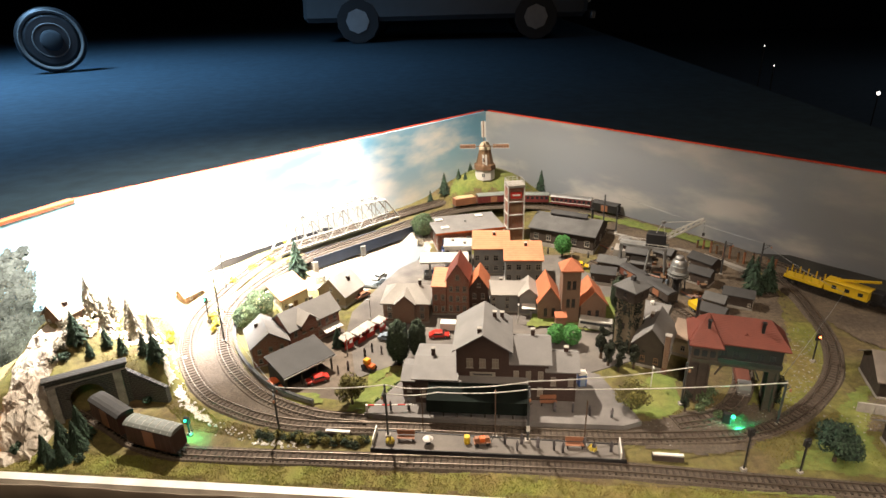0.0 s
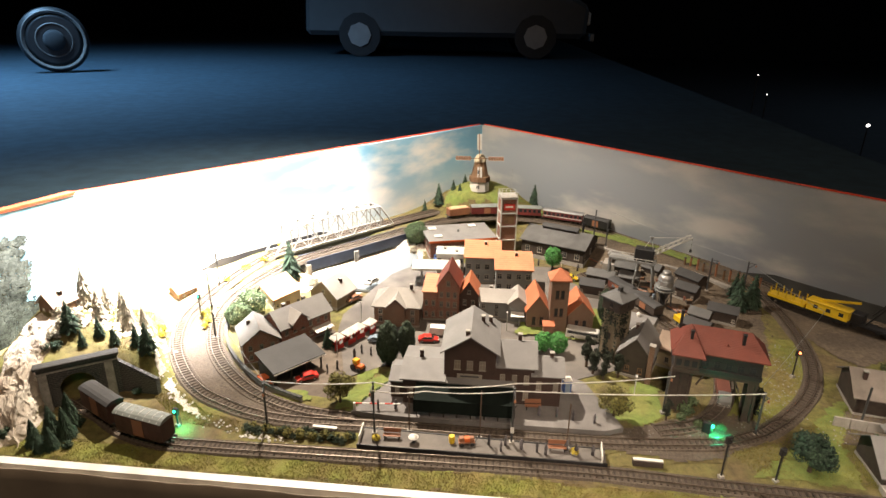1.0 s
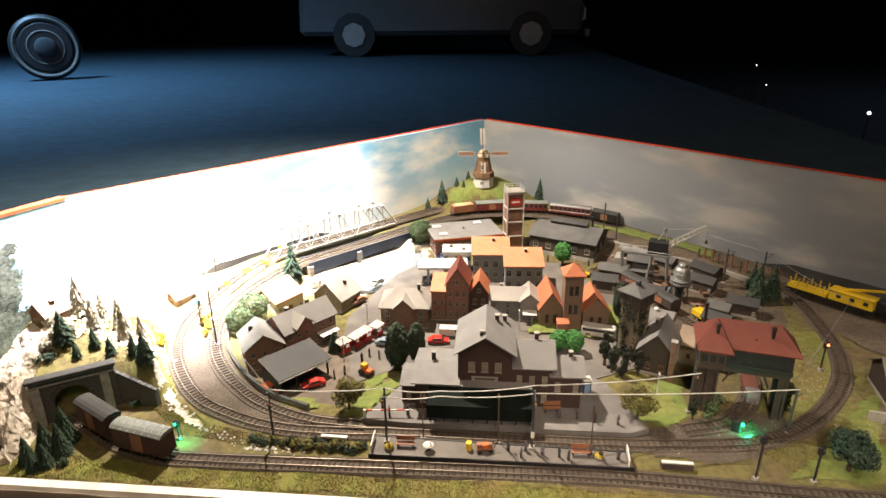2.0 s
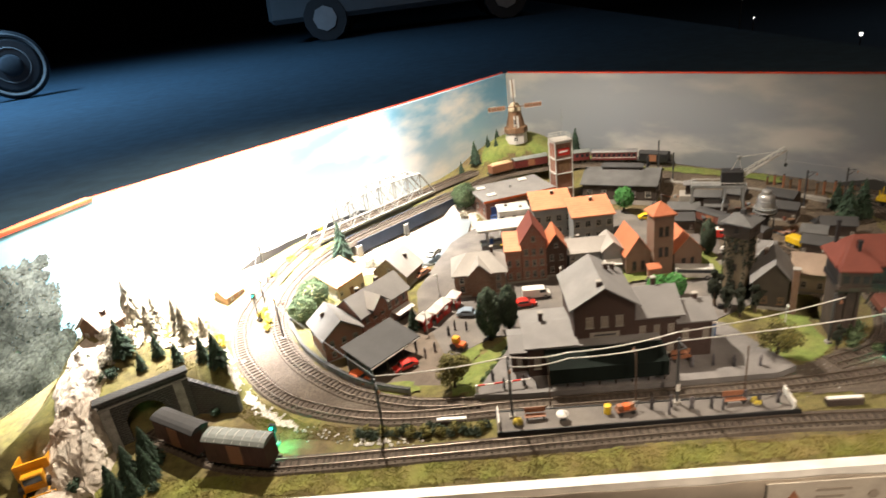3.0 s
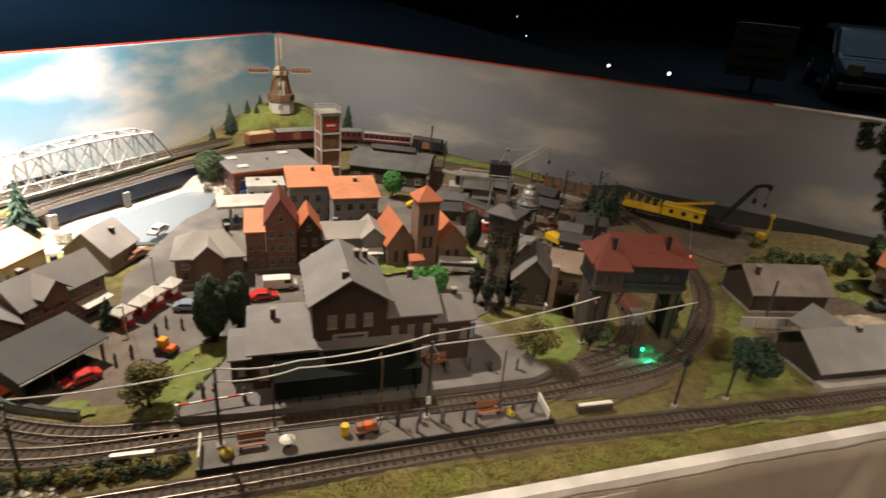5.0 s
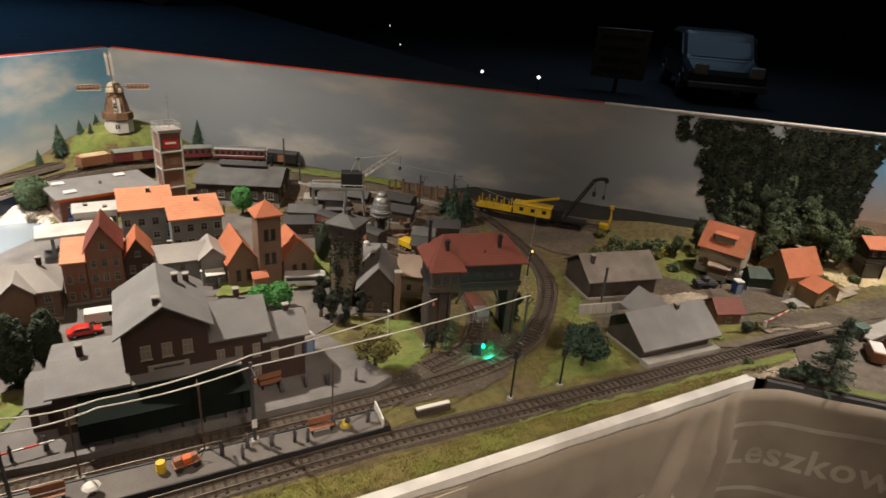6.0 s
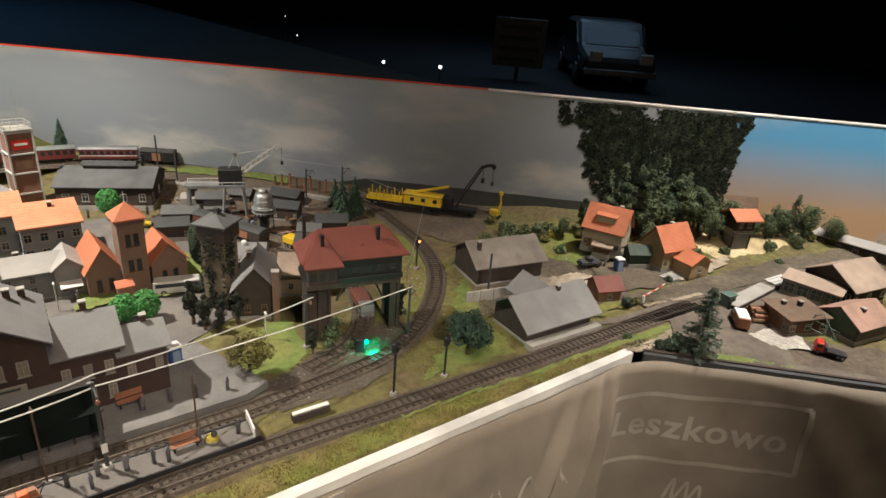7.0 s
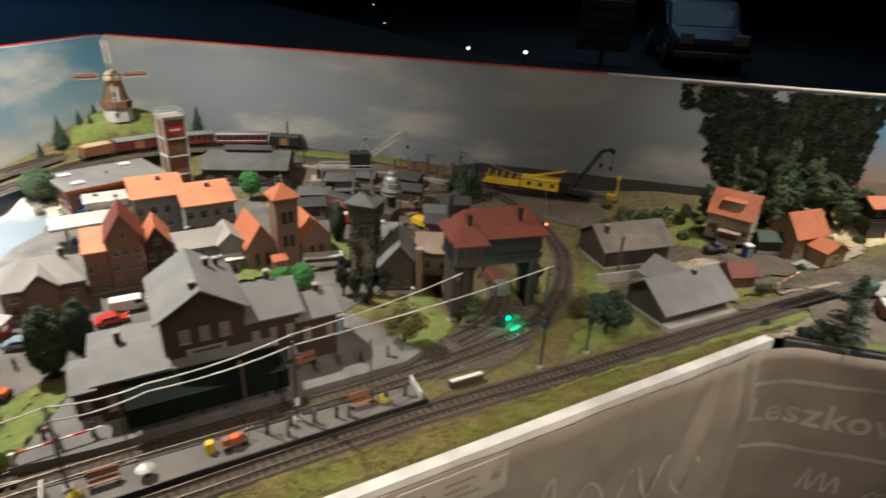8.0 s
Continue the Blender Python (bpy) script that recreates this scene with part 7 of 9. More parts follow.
# ---------- windmill ----------
wm = thing("windmill", 17.2, 127.0, land(17.2, 127.0) - 0.2, -8, "old windmill with brown gallery and four lattice sails", "windmill")
hz = land(17.2, 127.0) - 0.2
part("base", lathe([(3.5, -0.6), (3.4, 2.6), (3.2, 2.8)], 8), PLASTER_W, wm)
part("gallery", lathe([(3.2, 2.8), (3.8, 2.85), (3.7, 4.6), (3.4, 4.7)], 8), TIMBER_B, wm, "brown timber gallery")
part("body", lathe([(3.1, 4.7), (2.0, 9.6), (1.9, 9.8)], 8), TIMBER_B, wm)
part("cap", lathe([(2.2, 9.8), (2.1, 10.6), (1.3, 12.0), (0.1, 12.5)], 10), PLASTER, wm)
hub = Vector((0.2, -3.0, 22.4 - hz))
part("axle", rods([((0.1, -0.6, hub.z), hub)], 0.35, 8), TIMBER, wm)
for k in range(4):
    a = k * math.pi / 2 + 0.04
    d = Vector((math.cos(a), 0, math.sin(a)))
    w = Vector((-math.sin(a), 0, math.cos(a)))
    stock = part("sail_stock", rods([(hub, hub + d * 8.6)], 0.16, 5), TIMBER_B, wm)
    seg = [(hub + d * 3.0 + w * o, hub + d * 8.5 + w * o) for o in (-0.75, 0.75)]
    seg += [(hub + d * r - w * 0.75, hub + d * r + w * 0.75) for r in (3.0, 3.9, 4.8, 5.7, 6.6, 7.5, 8.4)]
    part("lattice", rods(seg, 0.07, 4), DIRTY_WHITE, stock)
    q = [hub + d * 3.1 - w * 0.7, hub + d * 8.4 - w * 0.7, hub + d * 8.4 + w * 0.7, hub + d * 3.1 + w * 0.7]
    bm = bmesh.new()
    lo = [bm.verts.new(p + Vector((0, 0.1, 0))) for p in q]
    hi = [bm.verts.new(p + Vector((0, 0.16, 0))) for p in q]
    bm.faces.new(lo)
    bm.faces.new(hi[::-1])
    for i in range(4):
        bm.faces.new((lo[i], hi[i], hi[(i + 1) % 4], lo[(i + 1) % 4]))
    part("sail_cloth", bm, DIRTY_WHITE if k % 2 else BROWNPL, stock)
for u, z in ((0, 6.0), (0, 0.6)):
    w_ = part("window", box(-0.5, 0.5, -3.0 if z > 3 else -3.4, -2.6, z, z + 1.2, 0.03), PANE, wm)

# ---------- rolling stock ----------


def wheelset(parent, y, gauge=0.82, r=0.55, z=0.47):
    for s in (-1, 1):
        bm = bmesh.new()
        rod(bm, (s * (gauge - 0.1), y, z + r), (s * (gauge + 0.16), y, z + r), r, None, 12)
        part("wheel", bm, BLACK, parent)


def wagon(x, y, z, rot, length, label, wall=BOXRED, roof=BOXROOF, height=3.6, open_top=False, bogies=True, windows=0, roof_ribs=True, name="boxcar", category="wagon", stripe=None):
    """A model rail vehicle along its own y axis, rails under its middle."""
    w = thing(name, x, y, z, rot, label, category, "rail vehicles")
    h, f = length / 2, 1.35
    part("frame", box(-1.2, 1.2, -h + 0.15, h - 0.15, f - 0.3, f), BLACK, w)
    body = part("body", box(-1.5, 1.5, -h, h, f, f + height, 0.06), wall, w)
    if open_top:
        part("load", rock([([(-1.2, -h + 0.4), (1.2, -h + 0.4), (1.2, h - 0.4), (-1.2, h - 0.4)], f + height - 0.2), ([(-0.4, -h + 1), (0.4, -h + 1), (0.4, h - 1), (-0.4, h - 1)], f + height + 0.45)], 5.0, 0.2), SAND, w)
    else:
        prof = [(-1.6, 0.0), (-1.6, 0.12), (-1.1, 0.5), (-0.5, 0.68), (0.5, 0.68), (1.1, 0.5), (1.6, 0.12), (1.6, 0.0)]
        bm = bmesh.new()
        a = [bm.verts.new((u, -h - 0.1, f + height + v)) for u, v in prof]
        b = [bm.verts.new((u, h + 0.1, f + height + v)) for u, v in prof]
        bm.faces.new(a)
        bm.faces.new(b[::-1])
        for i in range(8):
            bm.faces.new((a[i], b[i], b[(i + 1) % 8], a[(i + 1) % 8]))
        bmesh.ops.recalc_face_normals(bm, faces=bm.faces[:])
        rf = part("roof", bm, roof, w)
        if roof_ribs:
            for k in range(7):
                yy = -h + (k + 0.5) * length / 7
                part("roof_rib", rods([((-1.58, yy, f + height + 0.16), (-0.5, yy, f + height + 0.72)), ((-0.5, yy, f + height + 0.72), (0.5, yy, f + height + 0.72)), ((0.5, yy, f + height + 0.72), (1.58, yy, f + height + 0.16))], 0.06, 4), DIRTY_WHITE, rf)
    if not windows:
        for k in range(int(length / 1.1)):
            yy = -h + (k + 0.5) * length / int(length / 1.1)
            for s in (-1, 1):
                part("rib", box(s * 1.5 - 0.05, s * 1.5 + 0.05, yy - 0.07, yy + 0.07, f + 0.1, f + height - 0.1), wall, body)
        if not open_top:
            for s in (-1, 1):
                part("sliding_door", box(s * 1.56 - 0.05, s * 1.56 + 0.05, -1.1, 1.1, f + 0.15, f + height - 0.25, 0.02), BROWNPL, body)
    for k in range(windows):
        yy = -h + (k + 0.5) * length / windows
        for s in (-1, 1):
            part("window", box(s * 1.5 - 0.03, s * 1.5 + 0.03, yy - 0.45, yy + 0.45, f + height * 0.45, f + height * 0.85), PANE, body)
    if stripe:
        for s in (-1, 1):
            part("stripe", box(s * 1.5 - 0.04, s * 1.5 + 0.04, -h + 0.1, h - 0.1, f + height * 0.3, f + height * 0.38), stripe, body)
    ax = (-h + 1.4, -h + 3.0, h - 3.0, h - 1.4) if bogies and length > 12 else (-h + 2.0, h - 2.0)
    for yy in ax:
        wheelset(w, yy)
    for s in (-1, 1):
        for e in (-1, 1):
            part("buffer", rods([((s * 1.0, e * h, f - 0.1), (s * 1.0, e * (h + 0.55), f - 0.1))], 0.2, 8), DARKGREY, w)
        part("coupler", box(-0.15, 0.15, s * h - 0.5 if s < 0 else h, s * h if s < 0 else h + 0.5, 0.75, 1.05), BLACK, w)
    return w


def on_track(label, s):
    """Place and heading at an arc length along a track."""
    line, run = TRACKS[label], 0.0
    for p, q in zip(line, line[1:]):
        d = (q - p).length
        if run + d >= s:
            m = p.lerp(q, (s - run) / d)
            return m.x, m.y, m.z, math.degrees(math.atan2(q.y - p.y, q.x - p.x)) - 90
        run += d


FRONT = "front main line on brown ballast"
x, y, z, r = on_track(FRONT, 14.6)
wagon(x, y, z, r, 9.4, "dark red covered goods van at the tunnel, sides coloured for shade", SHADED_RED, ROOF_DARK, roof_ribs=False)
x, y, z, r = on_track(FRONT, 26.2)
wagon(x, y, z, r, 9.9, "dark red covered goods van with ribbed grey roof", SHADED_RED, BOXROOF)
INNER = "inner line past the station"
s0 = 148.0
for ln, lab, wl_, rf_, op, wn_, st_ in ((7.5, "open orange-brown goods wagon with pale load", BROWNPL, BOXROOF, True, 0, None), (11.0, "dark red covered goods van in the train", COACHRED, BOXROOF, False, 0, None), (12.5, "dark red passenger coach with grey roof", COACHRED, BOXROOF, False, 8, None), (13.5, "dark red passenger coach with silver roof", COACHRED, SILVER, False, 9, WHITE), (8.5, "black steam tender behind the train", BLACK, ROOF_DARK, False, 0, None)):
    x, y, z, r = on_track(INNER, s0 + ln / 2)
    wagon(x, y, z, r, ln, lab, wl_, rf_, 2.4, op, True, wn_, False, "train_car", "wagon", st_)
    s0 += ln + 1.0
HARB = "harbour siding"
for s0, ln, wl_ in ((58, 8.5, TIMBER), (68, 8.0, BOXRED)):
    x, y, z, r = on_track(HARB, s0)
    wagon(x, y, z, r, ln, "low dark wagon in the harbour yard", wl_, ROOF_DARK, 1.9, roof_ribs=False)

# yellow breakdown crane train
yc = thing("crane_wagon", 100.4, 58.4, 0.9, 42, "yellow railway crane wagon with stakes and cabin", "crane")
part("frame", box(-1.3, 1.3, -9.5, 9.5, 1.2, 1.7), BLACK, yc)
part("flat_bed", box(-1.5, 1.5, 0.4, 9.3, 1.7, 2.5, 0.04), YELLOW, yc)
part("cabin", box(-1.5, 1.5, -9.2, 0.0, 1.7, 4.0, 0.08), YELLOW, yc)
part("cabin_roof", box(-1.7, 1.7, -9.4, 0.2, 4.0, 4.4, 0.12), YELLOW, yc)
for k in range(3):
    for s in (-1, 1):
        part("window", box(s * 1.5 - 0.04, s * 1.5 + 0.04, -8.2 + k * 2.8, -7.2 + k * 2.8, 2.6, 3.5), PANE, yc)
for k in range(5):
    for s in (-1, 1):
        part("stake", box(s * 1.4 - 0.1, s * 1.4 + 0.1, 1.0 + k * 1.9, 1.25 + k * 1.9, 2.5, 4.4), YELLOW, yc)
part("boom", rods([((0, -2.0, 4.4), (0, -10.6, 6.8))], 0.35, 4), YELLOW, yc, "yellow boom lying forward")
for yy in (-8, -6.4, 6.4, 8):
    wheelset(yc, yy)
bc = thing("crane_truck", 110.3, 50.3, 0.6, 42, "black railway crane with raised hooked jib", "crane")
part("frame", box(-1.3, 1.3, -5, 5, 1.2, 1.8), BLACK, bc)
part("house", box(-1.5, 1.5, 1.0, 4.6, 1.8, 4.0, 0.08), BLACK, bc)
seg = [((-0.8, 0.4, 2.2), (-0.35, -7.2, 12.6)), ((0.8, 0.4, 2.2), (0.35, -7.2, 12.6)), ((-0.5, -0.6, 4.9), (-0.25, -7.0, 13.4)), ((0.5, -0.6, 4.9), (0.25, -7.0, 13.4))]
seg += [((-0.7, -k * 1.0, 2.6 + k * 1.4), (0.7, -k * 1.0 - 0.8, 3.7 + k * 1.4)) for k in range(7)]
jib = part("jib", rods(seg, 0.28, 4), BLACK, bc, "black lattice jib")
part("jib_head", rods([((0, -6.8, 13.1), (0, -9.2, 13.9)), ((0, -9.2, 13.9), (0, -11.0, 14.0))], 0.5, 6), BLACK, jib)
part("sheave", lathe([(0.6, -0.2), (0.75, 0), (0.6, 0.2)], 12), BLACK, jib).matrix_basis = pose(0, -0.11, 0.136, 0, 90, 0)
jib.matrix_basis = Matrix.Diagonal((1, 0.72, 0.93, 1))
part("cable", rods([((0, -5.6, 12.0), (0, -5.6, 9.6))], 0.08, 4), BLACK, bc)
part("cable", rods([((0, -7.9, 12.6), (0, -7.9, 9.0))], 0.08, 4), BLACK, bc)
part("hook", box(-0.4, 0.4, -6.0, -5.2, 8.5, 9.6, 0.1), BLACK, bc)
part("hook", box(-0.25, 0.25, -8.2, -7.6, 8.1, 9.0, 0.08), BLACK, bc)
for yy in (-4, -2.4, 2.4, 4):
    wheelset(bc, yy)

# ---------- road vehicles ----------


def vehicle(kind, paint, label, x, y, z, rot, name="car", category="car", second=None):
    """A 1:87 road vehicle along its own y axis, nose at -y."""
    v = thing(name, x, y, z, rot, label, category, "model vehicles")
    if kind == "car":
        prof, glass, wid, axles, r = [(-2.3, 0.35), (-2.35, 0.75), (-1.2, 0.95), (-0.6, 1.55), (1.0, 1.6), (1.7, 1.1), (2.25, 1.0), (2.3, 0.35)], [(-1.05, 1.0), (-0.55, 1.47), (0.95, 1.5), (1.5, 1.05)], 0.88, (-1.4, 1.35), 0.36
    elif kind == "van":
        prof, glass, wid, axles, r = [(-2.8, 0.4), (-2.85, 1.0), (-2.2, 1.35), (-1.7, 2.2), (2.7, 2.25), (2.8, 0.4)], [(-2.1, 1.4), (-1.7, 2.05), (-0.7, 2.05), (-0.7, 1.4)], 1.05, (-1.8, 1.7), 0.42
    elif kind == "bus":
        prof, glass, wid, axles, r = [(-3.8, 0.4), (-3.9, 1.3), (-3.5, 2.5), (3.7, 2.55), (3.85, 0.4)], [(-3.5, 1.5), (-3.3, 2.2), (3.4, 2.2), (3.4, 1.5)], 1.2, (-2.4, 2.2), 0.5
    else:
        prof, glass, wid, axles, r = [(-3.6, 0.5), (-3.65, 1.4), (-3.3, 2.5), (-1.7, 2.55), (-1.6, 0.5)], [(-3.3, 1.6), (-3.1, 2.3), (-2.0, 2.3), (-2.0, 1.6)], 1.15, (-2.6, 1.6, 2.6), 0.5
    bm = extrude_x(prof, -wid, wid)
    bmesh.ops.bevel(bm, geom=bm.edges[:], offset=0.09, segments=1, affect="EDGES", profile=0.5)
    body = part("body", bm, paint, v)
    gl = part("glazing", extrude_x(glass, -wid - 0.02, wid + 0.02), PANE, body)
    if kind in ("car", "van"):
        (a, b), (c, d) = prof[2], prof[3]
        part("windscreen", extrude_x([(a + 0.1, b + 0.04), (c + 0.02, d - 0.08), (c - 0.06, d - 0.08), (a - 0.02, b + 0.04)], -wid * 0.8, wid * 0.8), PANE, body)
    if kind == "flatbed":
        part("chassis", box(-0.8, 0.8, -1.6, 3.4, 0.55, 0.85), BLACK, v)
        part("load_bed", box(-1.1, 1.1, -1.4, 3.4, 0.9, 1.15, 0.05), second, v)
        part("tool_box", box(-0.9, 0.9, -1.4, -0.7, 1.15, 1.7, 0.08), second, v)
    if kind == "truck":
        part("chassis", box(-0.8, 0.8, -1.6, 3.7, 0.55, 0.85), BLACK, v)
        part("load_bed", box(-1.2, 1.2, -1.4, 3.7, 0.95, 2.6 if second is None else 2.3, 0.06), second or paint, v)
    elif second:
        part("roof_panel", box(-wid * 0.94, wid * 0.94, prof[3][0] + 0.2, prof[4][0] - 0.3, prof[3][1] + 0.02, prof[3][1] + 0.14, 0.04), second, body)
    for yy in axles:
        for s in (-1, 1):
            bm = bmesh.new()
            rod(bm, (s * (wid - 0.2), yy, r), (s * (wid + 0.03), yy, r), r, None, 12)
            t = part("wheel", bm, BLACK, v)
            bm = bmesh.new()
            rod(bm, (s * (wid + 0.03), yy, r), (s * (wid + 0.06), yy, r), r * 0.55, None, 8)
            part("hub", bm, SILVER, t)
    ny = min(p[0] for p in prof)
    for s in (-1, 1):
        part("headlight", box(s * wid * 0.7 - 0.15, s * wid * 0.7 + 0.15, ny - 0.05, ny + 0.1, 0.65, 0.9, 0.03), WHITE, body)
    part("bumper", box(-wid, wid, ny - 0.12, ny - 0.02, 0.35, 0.5, 0.02), SILVER, body)
    return v


Z = -0.45
vehicle("car", RED, "bright red car parked under the open shed", -14.6, 19.4, -0.42, -60)
vehicle("car", ORANGE, "orange car parked behind the shed", -22.6, 17.2, -0.42, 50)
vehicle("van", WHITE, "white delivery van parked behind the station", 11.0, 40.4, Z, 90, "van", "van")
vehicle("car", RED, "red car parked beside the white van", 8.2, 37.2, Z, 95)
vehicle("car", BLUEGREY, "pale blue estate car on the street", -3.0, 35.6, Z, 80)
vehicle("car", BROWNPL, "brown off-road car on the street", -13.0, 55.4, Z + 0.2, -40)
vehicle("car", DIRTY_WHITE, "small white car at the pond road", -10.4, 66.4, Z + 0.2, -30)
vehicle("car", YELLOW, "bright yellow car behind the church", 44.2, 75.4, Z, 80)
vehicle("van", RED, "red and white ambulance van", 55.0, 60.0, Z, 70, "ambulance", "van", WHITE)
vehicle("car", WHITE, "white car on the side street", 54.6, 51.0, Z, 20)
vehicle("bus", DIRTY_WHITE, "pale beige bus beside the tower", 43.4, 42.0, Z, 75, "bus", "bus")
vehicle("truck", YELLOW, "yellow lorry beside the gate house", 68.6, 48.6, -0.1, 20, "lorry", "lorry", YELLOW)
vehicle("truck", SILVER, "lorry with silver cab and dark red box under the gate house", 67.4, 21.0, -0.1, -14, "lorry", "lorry", BOXRED)
fl = vehicle("flatbed", RED, "red lorry with a low black bed in the timber yard", 126.0, -29.6, 0.15, 200, "lorry", "lorry", BLACK)
fl.matrix_basis = at(126.0, -29.6, 0.15, 205) @ Matrix.Diagonal((0.85, 0.68, 0.8, 1))
vehicle("van", BROWNPL, "brown van with a white roof in the timber yard", 122.4, -16.0, 0.15, 130, "van", "van", WHITE)
vehicle("truck", YELLOW, "yellow lorry behind the saw mill", 166.5, -25.0, 0.1, 60, "lorry", "lorry", YELLOW)
vehicle("car", BLUE, "blue car in front of the fire station", 5.6, 86.6, Z, 10)
vehicle("car", ORANGE, "small red car in front of the fire station", 9.4, 85.0, Z, 10)
vehicle("car", SILVER, "silver car on the street by the petrol station", 17.5, 63.0, Z, 70)
vehicle("car", DARKGREY, "dark car beside the grey house", 33.0, 63.5, Z, 40)

# dump truck at the cliff
dt = thing("dump_truck", -68.2, -1.4, 0.0, 26, "orange-yellow dump truck with raised tipping body", "dump truck")
part("chassis", box(-1.4, 1.4, -3.0, 3.0, 0.9, 1.4, 0.06), AMBER, dt)
part("cab", box(-1.2, 1.2, -3.2, -1.6, 1.4, 3.2, 0.12), AMBER, dt)
part("cab_window", box(-0.95, 0.95, -3.24, -3.19, 2.1, 2.9), PANE, dt)
bm = extrude_x([(-1.5, 1.6), (3.4, 1.6), (3.8, 1.9), (3.4, 2.2), (-1.2, 2.2), (-1.6, 4.2), (-1.9, 4.2)], -1.7, 1.7)
bd = part("tipping_body", bm, AMBER, dt)
for s in (-1, 1):
    part("body_side", extrude_x([(-1.7, 1.7), (3.5, 1.9), (3.6, 3.0), (-1.8, 4.1)], s * 1.75 - 0.1, s * 1.75 + 0.1), AMBER, bd)
for yy in (-2.2, 1.6):
    for s in (-1, 1):
        bm = bmesh.new()
        rod(bm, (s * 1.2, yy, 1.0), (s * 1.8, yy, 1.0), 1.0, None, 14)
        part("wheel", bm, BLACK, dt)
part("blade", box(-2.2, 2.2, -4.6, -4.4, 0.1, 1.2, 0.05), AMBER, dt)
dt.matrix_basis = at(-67.2, -0.8, 0.0, 26) @ Matrix.Scale(1.18, 4)
part("blade_arm", rods([((-1.3, -3.0, 1.0), (-1.3, -4.4, 0.7)), ((1.3, -3.0, 1.0), (1.3, -4.4, 0.7))], 0.14, 5), AMBER, dt)

# yellow excavator by the back wall
ex = thing("excavator", 118.4, 45.4, land(118.4, 45.4), 30, "yellow excavator with upright arm", "excavator")
for sx in (-1, 1):
    part("track", box(sx * 1.2 - 0.4, sx * 1.2 + 0.4, -2.3, 2.3, 0, 1.1, 0.3), BLACK, ex)
part("cab", box(-1.1, 1.1, -1.5, 1.7, 1.1, 3.2, 0.14), YELLOW, ex)
part("window", box(-0.85, 0.85, -1.54, -1.49, 1.9, 2.9), PANE, ex)
boom = part("boom", rods([((0, -1.2, 1.6), (0, -2.0, 6.4))], 0.5, 4), YELLOW, ex)
part("stick", rods([((0, -2.0, 6.2), (0, -1.6, 9.6))], 0.34, 4), YELLOW, boom)
part("ram", rods([((0.3, -1.3, 3.0), (0.3, -2.2, 5.6))], 0.12, 6), SILVER, boom)
part("bucket", extrude_x([(-2.4, 9.2), (-1.2, 9.4), (-1.0, 10.4), (-2.2, 10.6)], -0.6, 0.6), YELLOW, boom)
ex.matrix_basis = at(118.4, 45.4, land(118.4, 45.4), 30) @ Matrix.Scale(0.66, 4)
tr = thing("street_tractor", -5.2, 24.2, -0.45, 60, "small orange road-works tractor", "tractor")
part("body", box(-0.7, 0.7, -1.4, 1.0, 0.5, 1.3, 0.1), ORANGE, tr)
part("cab", box(-0.6, 0.6, -0.2, 1.0, 1.3, 2.3, 0.08), AMBER, tr)
for yy, r in ((-1.0, 0.45), (0.7, 0.65)):
    for s in (-1, 1):
        bm = bmesh.new()
        rod(bm, (s * 0.65, yy, r), (s * 0.95, yy, r), r, None, 12)
        part("wheel", bm, BLACK, tr)

# ---------- island platform and railway furniture ----------
pf = thing("island_platform", 0, 0, 0, 0, "dark grey island platform with black edges", "platform")
part("deck", slab([(0, -0.4), (41.4, -1.2), (41.6, 2.2), (20, 3.0), (0, 3.9)], -0.3, 0.85), ASPHALT, pf)
part("edge", slab([(-0.1, -0.6), (41.5, -1.45), (41.5, -1.22), (-0.1, -0.42)], -0.3, 0.95), BLACK, pf)
part("edge", slab([(-0.1, 3.92), (20, 3.05), (41.7, 2.22), (41.7, 2.45), (20, 3.28), (-0.1, 4.15)], -0.3, 0.95), BLACK, pf)
for px, py, rot in ((0.3, 1.7, 90), (40.8, 0.5, 84)):
    sb = thing("platform_barrier", px, py, 0.85, rot, "white barrier board at the platform's end", "barrier", "platform barriers")
    part("board", box(-1.9, 1.9, -0.1, 0.1, 0.5, 1.5, 0.03), WHITE, sb)
    for u in (-1.6, 1.6):
        part("post", box(u - 0.1, u + 0.1, -0.1, 0.1, 0, 0.5), WHITE, sb)


def figure(x, y, z, k):
    """A plain painted peg figure."""
    bm = lathe([(0.3, 0), (0.26, 0.9), (0.38, 1.35), (0.16, 1.6), (0.2, 1.75), (0.2, 1.95), (0.08, 2.05)], 8)
    for v in bm.verts:
        v.co.y *= 0.65
    return bm


fig = solid("figurine", figure(0, 0, 0, 0), FIG, "tiny painted peg figure", "figurine", "figurines", m=at(36.6, 0.4, 0.85), smooth=True)
spots = [(35.2, 1.4, 0.85), (31.6, 0.1, 0.85), (30.2, 0.6, 0.85), (27.6, 1.0, 0.85), (25.0, 1.8, 0.85), (24.2, 0.2, 0.85), (22.2, 1.6, 0.85), (39.4, 0.6, 0.85), (34.4, 10.4, 0.95), (37.2, 9.6, 0.95), (31.2, 10.4, 0.95), (41.0, 9.2, 0.95), (1.8, 9.4, 0.95), (0.2, 11.6, 0.95), (5.0, 9.8, 0.95), (-5.8, 31.0, -0.5), (-3.6, 30.2, -0.5), (-7.0, 29.0, -0.5), (-9.5, 24.0, -0.42), (-11.2, 22.4, -0.42), (33.5, 40.5, -0.5), (29, 46, -0.5), (20, 45, -0.5), (36.0, 83.0, 0.3), (47.0, 80.0, 0.4), (119.6, 12.0, 0.1), (126, -12, 0.1)]
for k, (x, y, z) in enumerate(spots):
    copy_thing(fig, at(x, y, z, k * 53))


